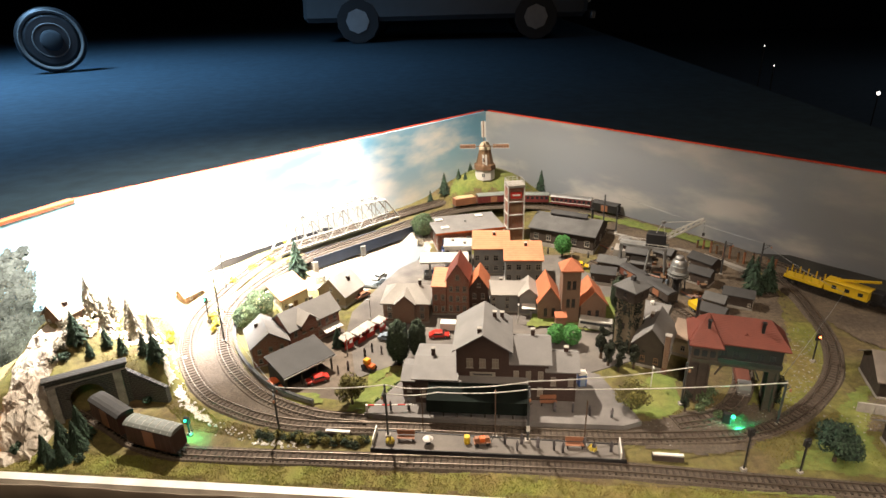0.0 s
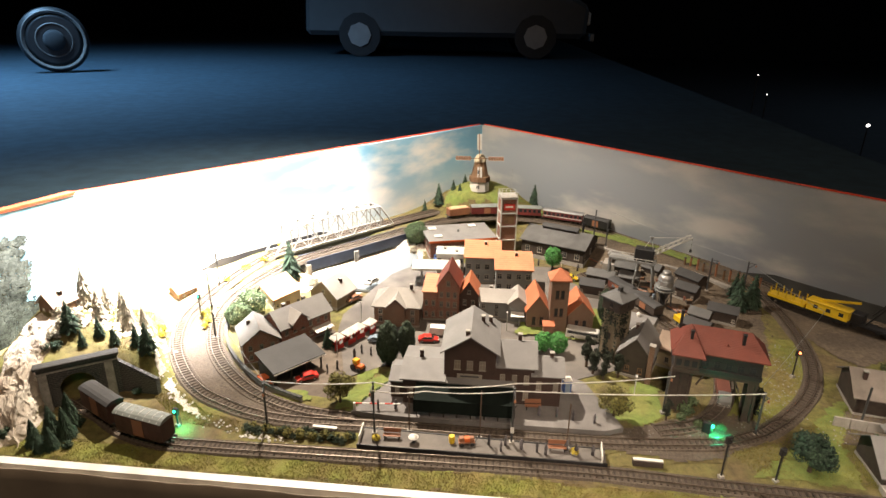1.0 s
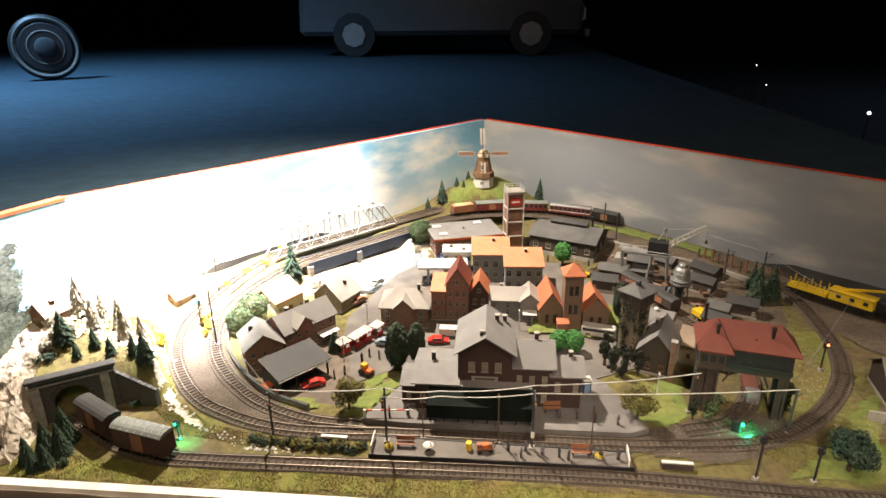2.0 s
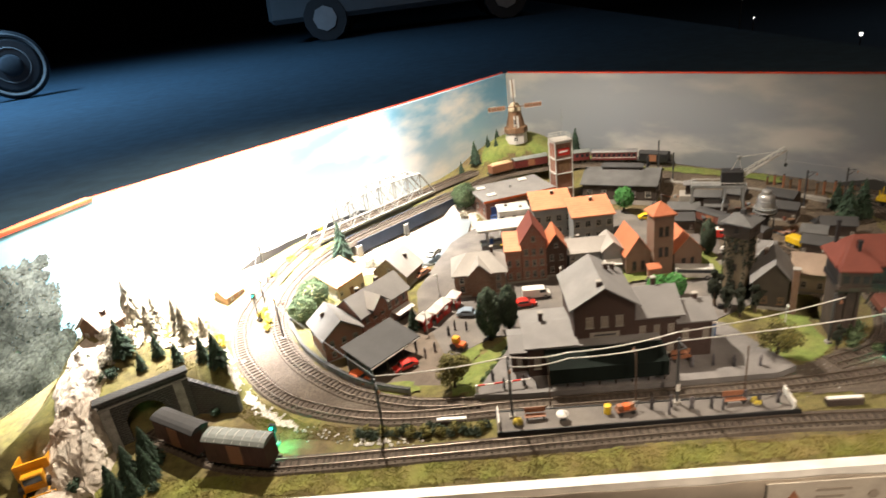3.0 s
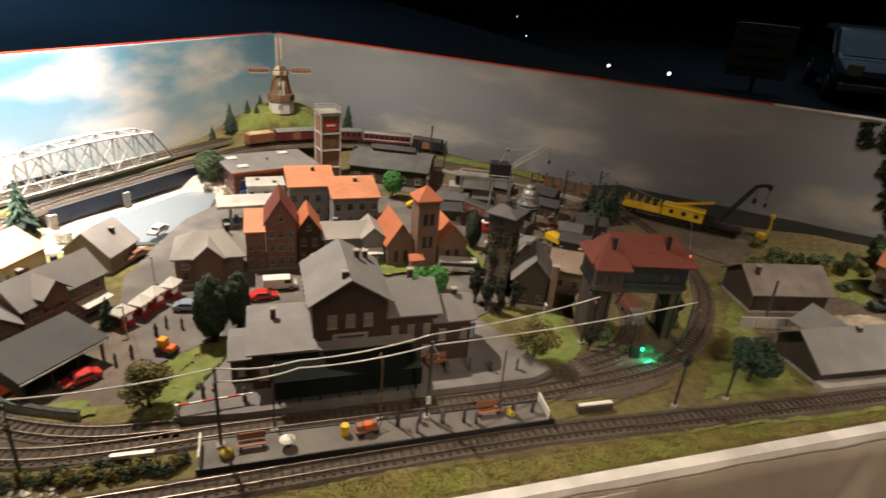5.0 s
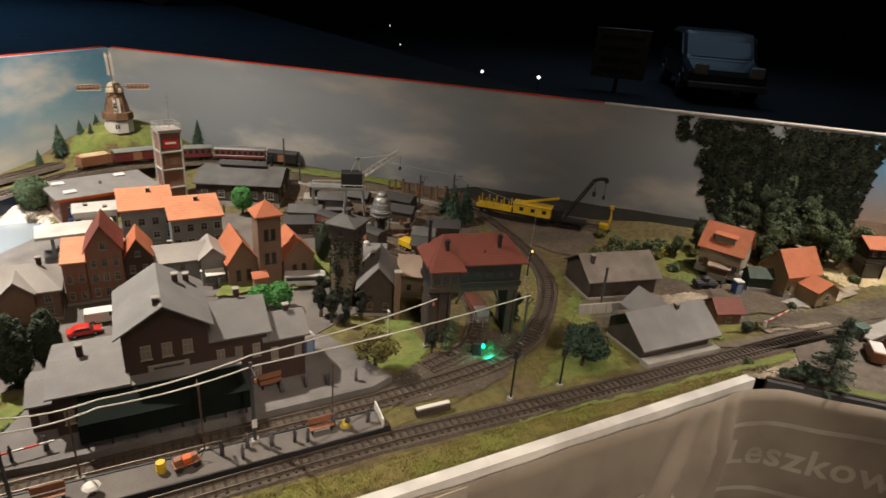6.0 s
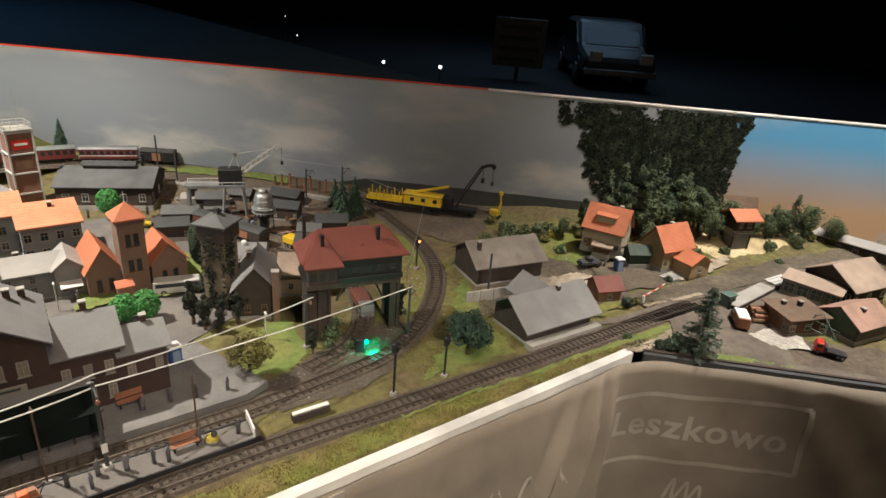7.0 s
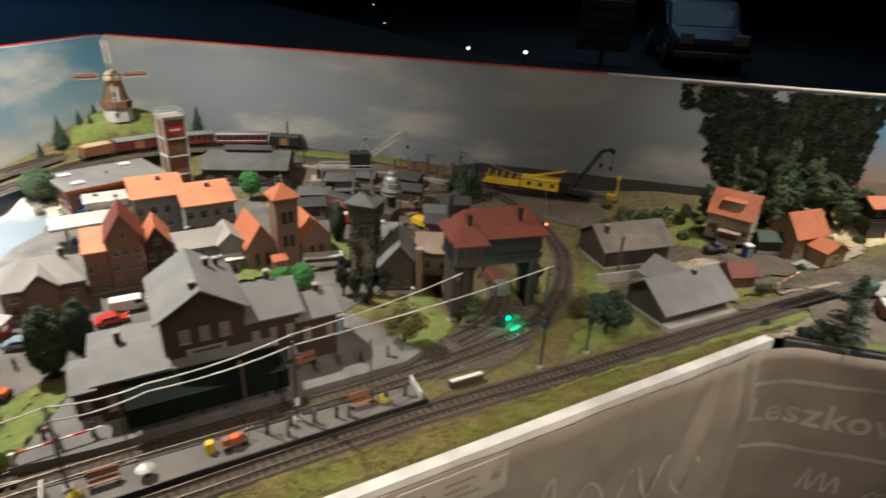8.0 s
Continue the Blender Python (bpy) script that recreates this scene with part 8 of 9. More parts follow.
def bench(x, y, z, rot, paint, label):
    b = thing("bench", x, y, z, rot, label, "bench", "benches")
    for k in range(3):
        part("seat_slat", box(-1.5, 1.5, -0.45 + k * 0.3, -0.2 + k * 0.3, 0.7, 0.8), paint, b)
    for k in range(3):
        part("back_slat", box(-1.5, 1.5, 0.45, 0.55, 0.95 + k * 0.3, 1.2 + k * 0.3), paint, b)
    for s in (-1.2, 1.2):
        part("leg", box(s - 0.08, s + 0.08, -0.4, 0.5, 0, 0.7), BLACK, b)
    return b


bench(5.6, 1.6, 0.85, 0, BROWNPL, "orange-brown slatted platform bench")
bench(33.6, 1.2, 0.85, 0, BROWNPL, "orange-brown slatted platform bench")
bench(30.2, 12.2, 0.95, 4, BROWNPL, "orange-brown slatted bench before the station")
for x, y, z in ((3.0, 0.9, 0.85), (36.4, 0.7, 0.85)):
    fp = thing("flower_bed", x, y, z, 0, "round yellow-green planted tub", "planter", "planters")
    fp.matrix_basis = at(x, y, z) @ Matrix.Scale(0.8, 4)
    part("tub", lathe([(0.8, 0), (1.0, 0.5), (0.8, 0.5)], 12), CONCRETE, fp)
    bm = bmesh.new()
    rnd = random.Random(int(x * 10))
    for k in range(160):
        v = Vector((rnd.gauss(0, 1), rnd.gauss(0, 1), abs(rnd.gauss(0, 1)))).normalized()
        p = Vector((v.x * 0.95, v.y * 0.95, 0.45 + v.z * 0.9))
        b = v.orthogonal().normalized() * 0.2
        c = v.cross(b).normalized() * 0.2
        bm.faces.new([bm.verts.new(p + o) for o in (b, c, -b, -c)])
    part("planting", bm, LEAF_S, fp, "yellow flowers")
um = thing("parasol", 9.4, 1.0, 0.85, 0, "white parasol over a small table", "parasol")
um.matrix_basis = at(9.4, 1.0, 0.85) @ Matrix.Scale(0.72, 4)
part("pole", rods([((0, 0, 0), (0, 0, 2.1))], 0.06), GREY_STEEL, um)
part("canopy", lathe([(1.25, 1.5), (0.8, 1.85), (0.05, 2.1)], 10), WHITE, um)
part("base", lathe([(0.4, 0), (0.4, 0.1), (0.1, 0.2)], 10), DARKGREY, um)
solid("oil_drum", lathe([(0.5, 0), (0.5, 0.4), (0.55, 0.45), (0.5, 0.5), (0.5, 0.9), (0.55, 0.95), (0.5, 1.0), (0.5, 1.35), (0.42, 1.38)], 12), YELLOW, "yellow oil drum on the platform", "drum", m=at(15.9, 1.6, 0.85))
ct = thing("luggage_cart", 18.4, 1.4, 0.85, 10, "orange-brown luggage cart with a load of boxes", "cart")
part("bed", box(-1.4, 1.4, -0.7, 0.7, 0.55, 0.75, 0.03), BROWNPL, ct)
for k, (u, v, s) in enumerate(((-0.8, 0.1, 0.45), (0.1, -0.1, 0.5), (0.9, 0.1, 0.4))):
    part("crate", box(u - s, u + s * 0.8, v - s, v + s * 0.8, 0.76, 0.76 + s * 1.5, 0.04), ORANGE if k % 2 else BROWNPL, ct)
part("handle", rods([((1.4, -0.4, 0.65), (2.1, 0, 1.5)), ((1.4, 0.4, 0.65), (2.1, 0, 1.5))], 0.06), BLACK, ct)
for u in (-0.9, 0.9):
    for s in (-0.75, 0.75):
        bm = bmesh.new()
        rod(bm, (u, s - 0.06, 0.35), (u, s + 0.06, 0.35), 0.35, None, 10)
        part("wheel", bm, BLACK, ct)
for x, y, w, rot in ((-6.6, 3.5, 4.4, -3), (48.4, 0.4, 4.8, -3)):
    pk = thing("plank_trough", x, y, 0.0, rot, "dark trough with a white plank on top", "trough", "plank troughs")
    part("trough", box(-w / 2, w / 2, -0.5, 0.5, -0.3, 0.7, 0.03), TIMBER, pk)
    part("plank", box(-w / 2, w / 2, -0.3, 0.3, 0.72, 0.92, 0.02), WHITE, pk)


def mast(x, y, z, rot, height, label, arm=2.6, material=None, lean=0.0, marker=False, name="catenary_mast", thick=0.2):
    material = material or DARKGREY
    m = thing(name, x, y, z, rot, label, "mast", "catenary masts")
    part("footing", box(-0.45, 0.45, -0.45, 0.45, -0.3, 0.35, 0.05), CONCRETE, m)
    part("pole", rods([((0, 0, 0.3), (lean, 0, height))], thick, 6), material, m)
    if arm:
        br_ = part("bracket", rods([((lean, 0, height - 0.5), (lean, -arm, height - 0.2)), ((lean, 0, height - 2.0), (lean, -arm * 0.8, height - 0.4))], 0.09, 5), material, m)
        part("insulator", lathe([(0.16, height - 1.0), (0.22, height - 0.8), (0.14, height - 0.5)], 8, None, lean, -arm), BROWNPL, br_)
    if marker:
        part("marker_plate", box(-0.3, 0.3, -0.3, -0.22, 2.2, 3.4, 0.03), WHITE, m)
    return m


mast(2.4, 2.6, 0.85, 0, 10.5, "dark catenary mast on the island platform")
mast(26.0, 2.4, 0.85, 0, 11.0, "dark catenary mast with a white marker plate", marker=True)
mast(8.2, 4.5, 0.0, 180, 9.4, "slim brown catenary mast between the tracks", 0, RUSTY, thick=0.11)
mast(20.6, 3.9, 0.0, 180, 9.4, "slim brown catenary mast between the tracks", 1.2, RUSTY, thick=0.11)
mast(35.2, 1.8, 0.85, 180, 9.0, "slim brown catenary mast on the platform", 0, RUSTY, thick=0.11)
mast(-16.9, 3.2, -0.2, 20, 9.5, "dark catenary mast beside the curve", 2.4)
mast(-39.6, 33.0, 0.0, 60, 9.0, "dark catenary mast inside the curve", 2.2)
mast(-47.2, 47.5, 0.2, 80, 9.0, "dark catenary mast between the curves", 2.2)
mast(-48.9, 56.5, 0.9, 100, 10.0, "dark catenary mast near the sand bank", 2.2)
mast(-58.0, 66.0, 0.8, 100, 6.0, "dark signal mast by the backdrop", 0)
mast(54.6, 15.0, -0.2, 0, 9.0, "dark mast at the gate house", 1.6)
mast(69.4, 10.0, -0.2, 0, 9.0, "dark mast at the gate house", 1.6)
mast(53.7, 97.0, 2.2, 0, 11.5, "dark lattice mast by the engine shed", 0)
mast(57.5, 96.0, 2.0, 0, 8.0, "dark short post by the engine shed", 0)
mast(80.0, 70.0, 0.4, 40, 9.5, "dark catenary mast in the harbour yard", 2.0)
mast(89.5, 70.0, 0.4, 40, 9.0, "dark catenary mast beside the sidings", 2.0)
mast(89.0, 13.6, -0.1, 90, 8.8, "dark mast beside the goods shed", 0)


def wire(points, label, r=0.09, sag=0.5, material=None):
    run = [Vector(points[0])]
    for p, q in zip(points, points[1:]):
        p, q = Vector(p), Vector(q)
        for k in range(1, 9):
            f = k / 8
            run.append(p.lerp(q, f) - Vector((0, 0, sag * 4 * f * (1 - f))))
    return solid("overhead_wire", tube(run, r), material or WIRE, label, "wire", "overhead wires")


wire([(-16.9, 4.4, 9.0), (2.4, 3.6, 10.6), (11.0, 4.3, 9.9), (26.4, 4.6, 11.3), (55.0, 13.2, 9.0)], "overhead wire above the station track, coloured white for its glint")
wire([(2.4, 1.8, 10.2), (11.0, 3.6, 9.4), (26.4, 3.6, 10.5), (69.2, 9.2, 9.0)], "overhead wire above the station track, coloured white for its glint")
wire([(-16.9, 4.0, 9.3), (-39.6, 31.4, 9.0), (-47.4, 46, 9.2), (-48.9, 54.4, 10.4)], "thin dark overhead wire round the curve", 0.05, 0.4, GREY_STEEL)
wire([(69.4, 11.5, 8.8), (96.0, 44.0, 8.4), (89.5, 70, 9.2), (60, 104, 11)], "thin grey overhead wire round the far curve", 0.05, 0.5, GREY_STEEL)


def signal(x, y, z, rot, height, lit, label, power=0.0):
    s = thing("colour_light_signal", x, y, z, rot, label, "signal", "signals")
    part("footing", box(-0.4, 0.4, -0.4, 0.4, -0.3, 0.3, 0.04), CONCRETE, s)
    part("pole", rods([((0, 0, 0), (0, 0, height))], 0.16, 6), BLACK, s)
    part("head", box(-0.5, 0.5, -0.3, 0.3, height - 1.4, height, 0.08), BLACK, s)
    part("ladder", rods([((0.35, 0.2, 0), (0.35, 0.2, height - 1.6)), ((0.6, 0.2, 0), (0.6, 0.2, height - 1.6))] + [((0.35, 0.2, k * 0.5 + 0.3), (0.6, 0.2, k * 0.5 + 0.3)) for k in range(int(height * 2 - 4))], 0.03, 4), BLACK, s)
    bm = bmesh.new()
    bmesh.ops.create_icosphere(bm, subdivisions=2, radius=0.26)
    bmesh.ops.translate(bm, verts=bm.verts[:], vec=(0, -0.38, height - 0.5))
    part("lens", bm, lit, s, "glowing signal lens", True)
    return s


signal(59.6, -1.4, -0.1, 20, 8.0, BLACK, "tall dark signal mast with dark lenses")
signal(68.0, -1.6, -0.1, 20, 6.5, BLACK, "tall dark signal mast with ladder")
signal(84.6, 30.0, 0, 30, 6.2, RED_LIGHT, "signal mast with a glowing red lens")
signal(-33.0, 2.6, -0.1, -20, 3.6, GREEN_LIGHT, "short signal with a glowing green lens beside the boxcar")
signal(-47.2, 42.0, 0.2, -10, 6.0, GREEN_LIGHT, "signal with a glowing green lens between the curves")
gb = thing("dwarf_signal", 60.8, 9.8, -0.1, 150, "dwarf signal with a glaring green lens", "signal")
part("case", box(-0.7, 0.7, -0.35, 0.35, 0, 2.2, 0.1), BLACK, gb)
bm = bmesh.new()
bmesh.ops.create_icosphere(bm, subdivisions=2, radius=0.34)
bmesh.ops.translate(bm, verts=bm.verts[:], vec=(-0.85, -0.3, 1.5))
part("lens", bm, GREEN_LIGHT, gb, "glaring green lens", True)
for nm, p, e in (("green_signal_lamp", (62.2, 8.2, 0.8), 0.07), ("green_signal_lamp", (-31.6, 1.7, 1.2), 0.06)):
    d = bpy.data.lights.new(nm, "POINT")
    d.energy, d.color, d.shadow_soft_size = e, (0.02, 1.0, 0.5), 0.006
    new(nm, d).location = Vector(p) * 0.01

# ---------- small buildings and yard furniture ----------


def toilet(x, y, z, rot):
    t = thing("portable_toilet", x, y, z, rot, "blue portable toilet cabin with white roof", "toilet cabin", "toilet cabins")
    part("cabin", box(-0.75, 0.75, -0.75, 0.75, 0, 2.5, 0.05), BLUE, t)
    part("roof", box(-0.85, 0.85, -0.85, 0.85, 2.5, 2.9, 0.12), WHITE, t)
    part("door", box(-0.5, 0.5, -0.82, -0.75, 0.1, 2.2, 0.02), BLUEGREY, t)


toilet(37.0, 18.6, 0.95, 10)
toilet(120.8, 9.4, 0.1, -20)
# silver tank on legs with dark trestle
tk = thing("silver_tank", 65.4, 60.6, 0.2, 0, "shiny silver tank on a dark trestle", "tank")
tk.matrix_basis = at(65.8, 60.2, 0.2) @ Matrix.Diagonal((0.7, 0.7, 0.95, 1))
part("vessel", lathe([(2.4, 4.9), (2.75, 5.1), (2.75, 7.2), (2.6, 7.35), (2.6, 8.1), (2.3, 8.8), (1.5, 9.15)], 24), SILVER, tk, "dull silver vessel", True)
part("band", lathe([(2.8, 5.7), (2.92, 5.8), (2.92, 6.1), (2.8, 6.2)], 24), GREY_STEEL, tk)
part("band", lathe([(2.7, 7.2), (2.84, 7.25), (2.84, 7.5), (2.65, 7.55)], 24), GREY_STEEL, tk)
part("top_drum", lathe([(1.5, 9.1), (1.5, 9.8), (1.3, 10.0), (0.3, 10.1)], 20), SILVER, tk, "", True)
part("gallery", lathe([(2.6, 4.5), (3.6, 4.5), (3.6, 4.85), (2.6, 4.85)], 24), BLACK, tk)
for k in range(16):
    a = k * math.pi / 8
    part("gallery_post", rods([((3.5 * math.cos(a), 3.5 * math.sin(a), 4.8), (3.5 * math.cos(a), 3.5 * math.sin(a), 5.7))], 0.06, 4), GREY_STEEL, tk)
part("gallery_rail", lathe([(3.45, 5.65), (3.57, 5.65), (3.57, 5.78), (3.45, 5.78)], 24), GREY_STEEL, tk)
part("hopper", lathe([(2.4, 4.5), (1.0, 2.2), (1.0, 0.0)], 16), BLACK, tk)
part("rim", lathe([(3.2, 4.4), (3.6, 4.5), (3.6, 4.9), (3.2, 5.0)], 20), GREY_STEEL, tk)
for k in range(8):
    a = k * math.pi / 4
    part("leg", rods([((2.8 * math.cos(a), 2.8 * math.sin(a), 4.5), (3.2 * math.cos(a), 3.2 * math.sin(a), -0.3))], 0.17, 5), DARKGREY, tk)
    b = a + math.pi / 4
    part("brace", rods([((2.9 * math.cos(a), 2.9 * math.sin(a), 3.8), (3.2 * math.cos(b), 3.2 * math.sin(b), 0.4))], 0.09, 4), DARKGREY, tk)
part("pipe", rods([((0, 0, 4.6), (0, 0, 0)), ((0.8, 0.4, 4.6), (0.8, 0.4, 0))], 0.4, 8), BLACK, tk)
# harbour crane
hc = thing("harbour_crane", 63.2, 70.6, 0.3, -20, "grey portal crane with a lattice jib", "crane")
for sx in (-2.6, 2.6):
    for sy in (-2.0, 2.0):
        part("portal_leg", rods([((sx, sy, -0.3), (sx * 0.7, sy * 0.7, 7.5))], 0.3, 5), GREY_STEEL, hc)
part("portal_beam", box(-9.5, 2.6, -1.7, 1.7, 7.3, 8.0, 0.06), GREY_STEEL, hc)
part("portal_leg", box(-9.6, -9.0, -1.5, 1.5, -0.3, 7.3), GREY_STEEL, hc)
part("rail_beam", rods([((-9.5, -1.7, 8.6), (2.6, -1.7, 8.6)), ((-9.5, 1.7, 8.6), (2.6, 1.7, 8.6))] + [((-9.5 + k * 2.4, s * 1.7, 8.0), (-9.5 + k * 2.4, s * 1.7, 8.6)) for k in range(6) for s in (-1, 1)], 0.09, 4), DIRTY_WHITE, hc)
part("machine_house", box(-3.0, 1.8, -1.6, 1.6, 8.0, 11.4, 0.12), BLACK, hc)
seg, n = [], 8
for k in range(n):
    p, q = Vector((1.0, 0, 9.4)).lerp(Vector((10.4, 0, 16.0)), k / n), Vector((1.0, 0, 9.4)).lerp(Vector((10.4, 0, 16.0)), (k + 1) / n)
    w0, w1 = 0.9 * (1 - 0.75 * k / n), 0.9 * (1 - 0.75 * (k + 1) / n)
    for s in (-1, 1):
        seg += [(p + Vector((0, s * w0, 0)), q + Vector((0, s * w1, 0))), (p + Vector((-0.6, s * w0, 0.9)) * 1.0, q + Vector((-0.5, s * w1, 0.7)))]
        seg += [(p + Vector((0, s * w0, 0)), q + Vector((-0.5, s * w1, 0.7)))]
    seg += [(p + Vector((0, -w0, 0)), q + Vector((0, w1, 0)))]
part("jib", rods(seg, 0.16, 4), DIRTY_WHITE, hc, "pale lattice jib")
part("stay", rods([((-1.2, 0, 10.6), (0.6, 0, 14.5)), ((0.6, 0, 14.5), (9.6, 0, 15.9)), ((0.6, 0, 14.5), (1.6, 0, 10.4))], 0.1, 4), DIRTY_WHITE, hc)
part("sheave", lathe([(0.5, 14.2), (0.55, 14.5), (0.5, 14.8)], 12, None, 0.6, 0), SILVER, hc)
part("hoist_rope", rods([((10.4, 0, 15.9), (10.4, 0, 12.9))], 0.05, 4), BLACK, hc)
part("hook_block", box(10.1, 10.7, -0.2, 0.2, 12.1, 12.9, 0.06), BLACK, hc)
# coaling post and low stores
cp = thing("coal_bunker", 57.4, 82.6, 0.4, -20, "small dark bunker with a hipped cap", "bunker")
part("platform", box(-2.6, 2.6, -2.4, 2.4, -0.4, 2.2, 0.05), CONCRETE, cp)
part("post", box(-1.1, 1.1, -1.1, 1.1, 2.2, 5.0, 0.05), TIMBER, cp)
part("cap", hip_roof(2.6, 2.6, 5.0, 0.9, 0.4, 1.1), ROOF_GREY, cp)
for x, y, w, d, h, rot in ((52.5, 73.5, 7.0, 4.4, 2.6, -22), (60.0, 72.5, 5.0, 4.0, 2.8, -22), (57.0, 66.0, 4.5, 3.6, 2.4, -30), (77.0, 74.5, 7.0, 4.5, 2.8, -50), (72.5, 52.0, 4.6, 3.6, 2.6, -35), (78.5, 54.0, 6.5, 4.0, 3.0, -25), (49.0, 66.5, 6.0, 4.6, 2.8, -15), (60.5, 79.0, 6.0, 3.6, 3.0, -24), (68.0, 80.0, 5.0, 3.6, 2.6, -40), (59.0, 60.0, 6.0, 4.0, 3.0, -28), (73.5, 66.0, 5.6, 3.8, 3.0, -40), (70.0, 46.0, 5.6, 4.0, 2.8, -38)):
    house("store_shed", x, y, 0.0, rot, w, d, h, 1.1, "x", TIMBER, ROOF_DARK if int(x) % 4 else ROOF_MID, "low dark store shed in the harbour yard", "shed", over=0.3, wins=(("f", 2, 0.9, 0.7, 0.8),), group="store sheds")
wlb = thing("loading_ramp", 66.0, 88.0, 1.2, -38, "long pale concrete loading ramp", "ramp")
for k in range(9):
    part("ramp_slab", box(-13.5 + k * 3.0, -10.6 + k * 3.0, -0.7, 0.7, -1.6, 1.0, 0.05), CONCRETE, wlb)
copy_thing(wlb, at(79.5, 79.0, 0.8, -52))
rnd = random.Random(77)
for k in range(46):
    s, w = rnd.random(), rnd.uniform(-7, 7)
    x, y = 56 + 22 * s + w * 0.7, 92 - 40 * s + w * 0.6
    kind = k % 4
    if kind == 0:
        t = thing("crate", x, y, 0.05, rnd.uniform(0, 90), "small weathered timber crate in the yard", "crate", "yard crates")
        part("body", box(-0.7, 0.7, -0.5, 0.5, 0, 0.9, 0.04), (TIMBER_B, TIMBER, BROWNPL)[k % 3], t)
        part("lid", box(-0.75, 0.75, -0.55, 0.55, 0.9, 1.0, 0.02), TIMBER_B, t)
    elif kind == 1:
        t = thing("barrel", x, y, 0.05, 0, "small dark steel barrel in the yard", "barrel", "yard barrels")
        part("drum", lathe([(0.36, 0), (0.42, 0.35), (0.36, 0.4), (0.42, 0.75), (0.36, 1.1), (0.05, 1.1)], 12), (GREY_STEEL, BOXRED, BLUEGREY)[k % 3], t)
    elif kind == 2:
        t = thing("pipe_stack", x, y, 0.05, rnd.uniform(-60, 0), "stack of rusty pipes on the ground", "pipes", "pipe stacks")
        for i, (a, b) in enumerate(((-0.4, 0.2), (0, 0.2), (0.4, 0.2), (-0.2, 0.55), (0.2, 0.55))):
            part("pipe", rods([((-1.7, a, b), (1.7, a, b))], 0.19, 6), BROWNPL if i % 2 else DARKGREY, t)
    else:
        t = thing("scrap_heap", x, y, 0.0, rnd.uniform(0, 90), "low heap of coal and scrap", "heap", "scrap heaps")
        part("heap", rock([([(-1.3, -0.9), (1.4, -0.8), (1.2, 1.0), (-1.1, 0.9)], -0.1), ([(-0.5, -0.3), (0.5, -0.3), (0.4, 0.4), (-0.4, 0.3)], 0.9)], k * 1.7, 0.25), (EARTH, BLACK)[k % 2], t)
for k in range(12):
    f = k / 11
    t = thing("piling", 78 + 15 * f, 84 - 15 * f + 0.6 * (k % 2), 1.0, k * 31, "weathered timber piling beside the sidings", "post", "pilings")
    part("post", rods([((0, 0, -0.6), (0.1 * (k % 3), 0, 3.2 + 0.5 * (k % 3)))], 0.3, 7), BROWNPL if k % 3 else TIMBER_B, t)
    part("iron_cap", lathe([(0.34, 3.2 + 0.5 * (k % 3)), (0.34, 3.4 + 0.5 * (k % 3)), (0.1, 3.5 + 0.5 * (k % 3))], 8, None, 0.1 * (k % 3), 0), DARKGREY, t)
# timber yard goods
lg = thing("log_stack", 128.6, -17.6, 0.12, -38, "stack of brown logs", "logs")
rnd = random.Random(31)
for row in range(3):
    for k in range(5 - row):
        bm = bmesh.new()
        yy = -1.8 + k * 0.85 + row * 0.42
        rod(bm, (-3 + rnd.uniform(-0.3, 0.3), yy, 0.42 + row * 0.74), (3 + rnd.uniform(-0.3, 0.3), yy, 0.42 + row * 0.74), 0.42, 0.38, 8)
        part("log", bm, BROWNPL if (k + row) % 2 else TIMBER_B, lg)
for x, y, w, d, m_, rot in ((147.5, -10.6, 6.0, 2.4, DIRTY_WHITE, -6),):
    pl_ = thing("plank_stack", x, y, 0.12, rot, "flat stack of sawn boards", "boards", "plank stacks")
    for k in range(4):
        part("board", box(-w / 2, w / 2, -d / 2 + k * d / 4, -d / 2 + (k + 0.92) * d / 4, 0, 0.5 + 0.1 * (k % 2), 0.02), m_, pl_)
jl = thing("machine_trailer", 116.8, 13.8, 0.0, -20, "black machine trailer with pipes", "trailer")
part("bed", box(-2.4, 2.4, -1.0, 1.0, 0.7, 1.0, 0.04), BLACK, jl)
for k in range(4):
    bm = bmesh.new()
    rod(bm, (-2.2, -0.7 + k * 0.45, 1.25 + 0.2 * (k % 2)), (2.2, -0.7 + k * 0.45, 1.25 + 0.2 * (k % 2)), 0.22, None, 8)
    part("pipe", bm, DARKGREY, jl)
part("drum", lathe([(0.9, 1.0), (0.9, 2.2), (0.3, 2.6)], 12), BLACK, jl)
for u in (-1.5, 1.5):
    for s in (-1, 1):
        bm = bmesh.new()
        rod(bm, (u, s * 0.9, 0.45), (u, s * 1.15, 0.45), 0.45, None, 10)
        part("wheel", bm, BLACK, jl)
bar_ = thing("crossing_barrier", 117.5, -1.6, 0.1, 8, "red and white level crossing pole", "barrier")
part("post", box(-4.3, -3.9, -0.2, 0.2, 0, 1.4, 0.03), WHITE, bar_)
for k in range(6):
    part("pole_section", box(-4.1 + k * 1.4, -2.7 + k * 1.4, -0.09, 0.09, 1.2, 1.38), WHITE if k % 2 else RED, bar_)
copy_thing(bar_, at(1.6, 9.2, 0.95, 4))
fn = thing("curve_parapet", 0, 0, 0, 0, "low dark stone parapet inside the curve", "wall")
inner_line = [p + s * -2.7 for p, d, s in frames_on(TRACKS[INNER])][24:112]
part("parapet", sweep(inner_line, [(-0.22, -0.9), (0.22, -0.9), (0.22, 0.75), (-0.22, 0.75)]), ROCKY, fn)
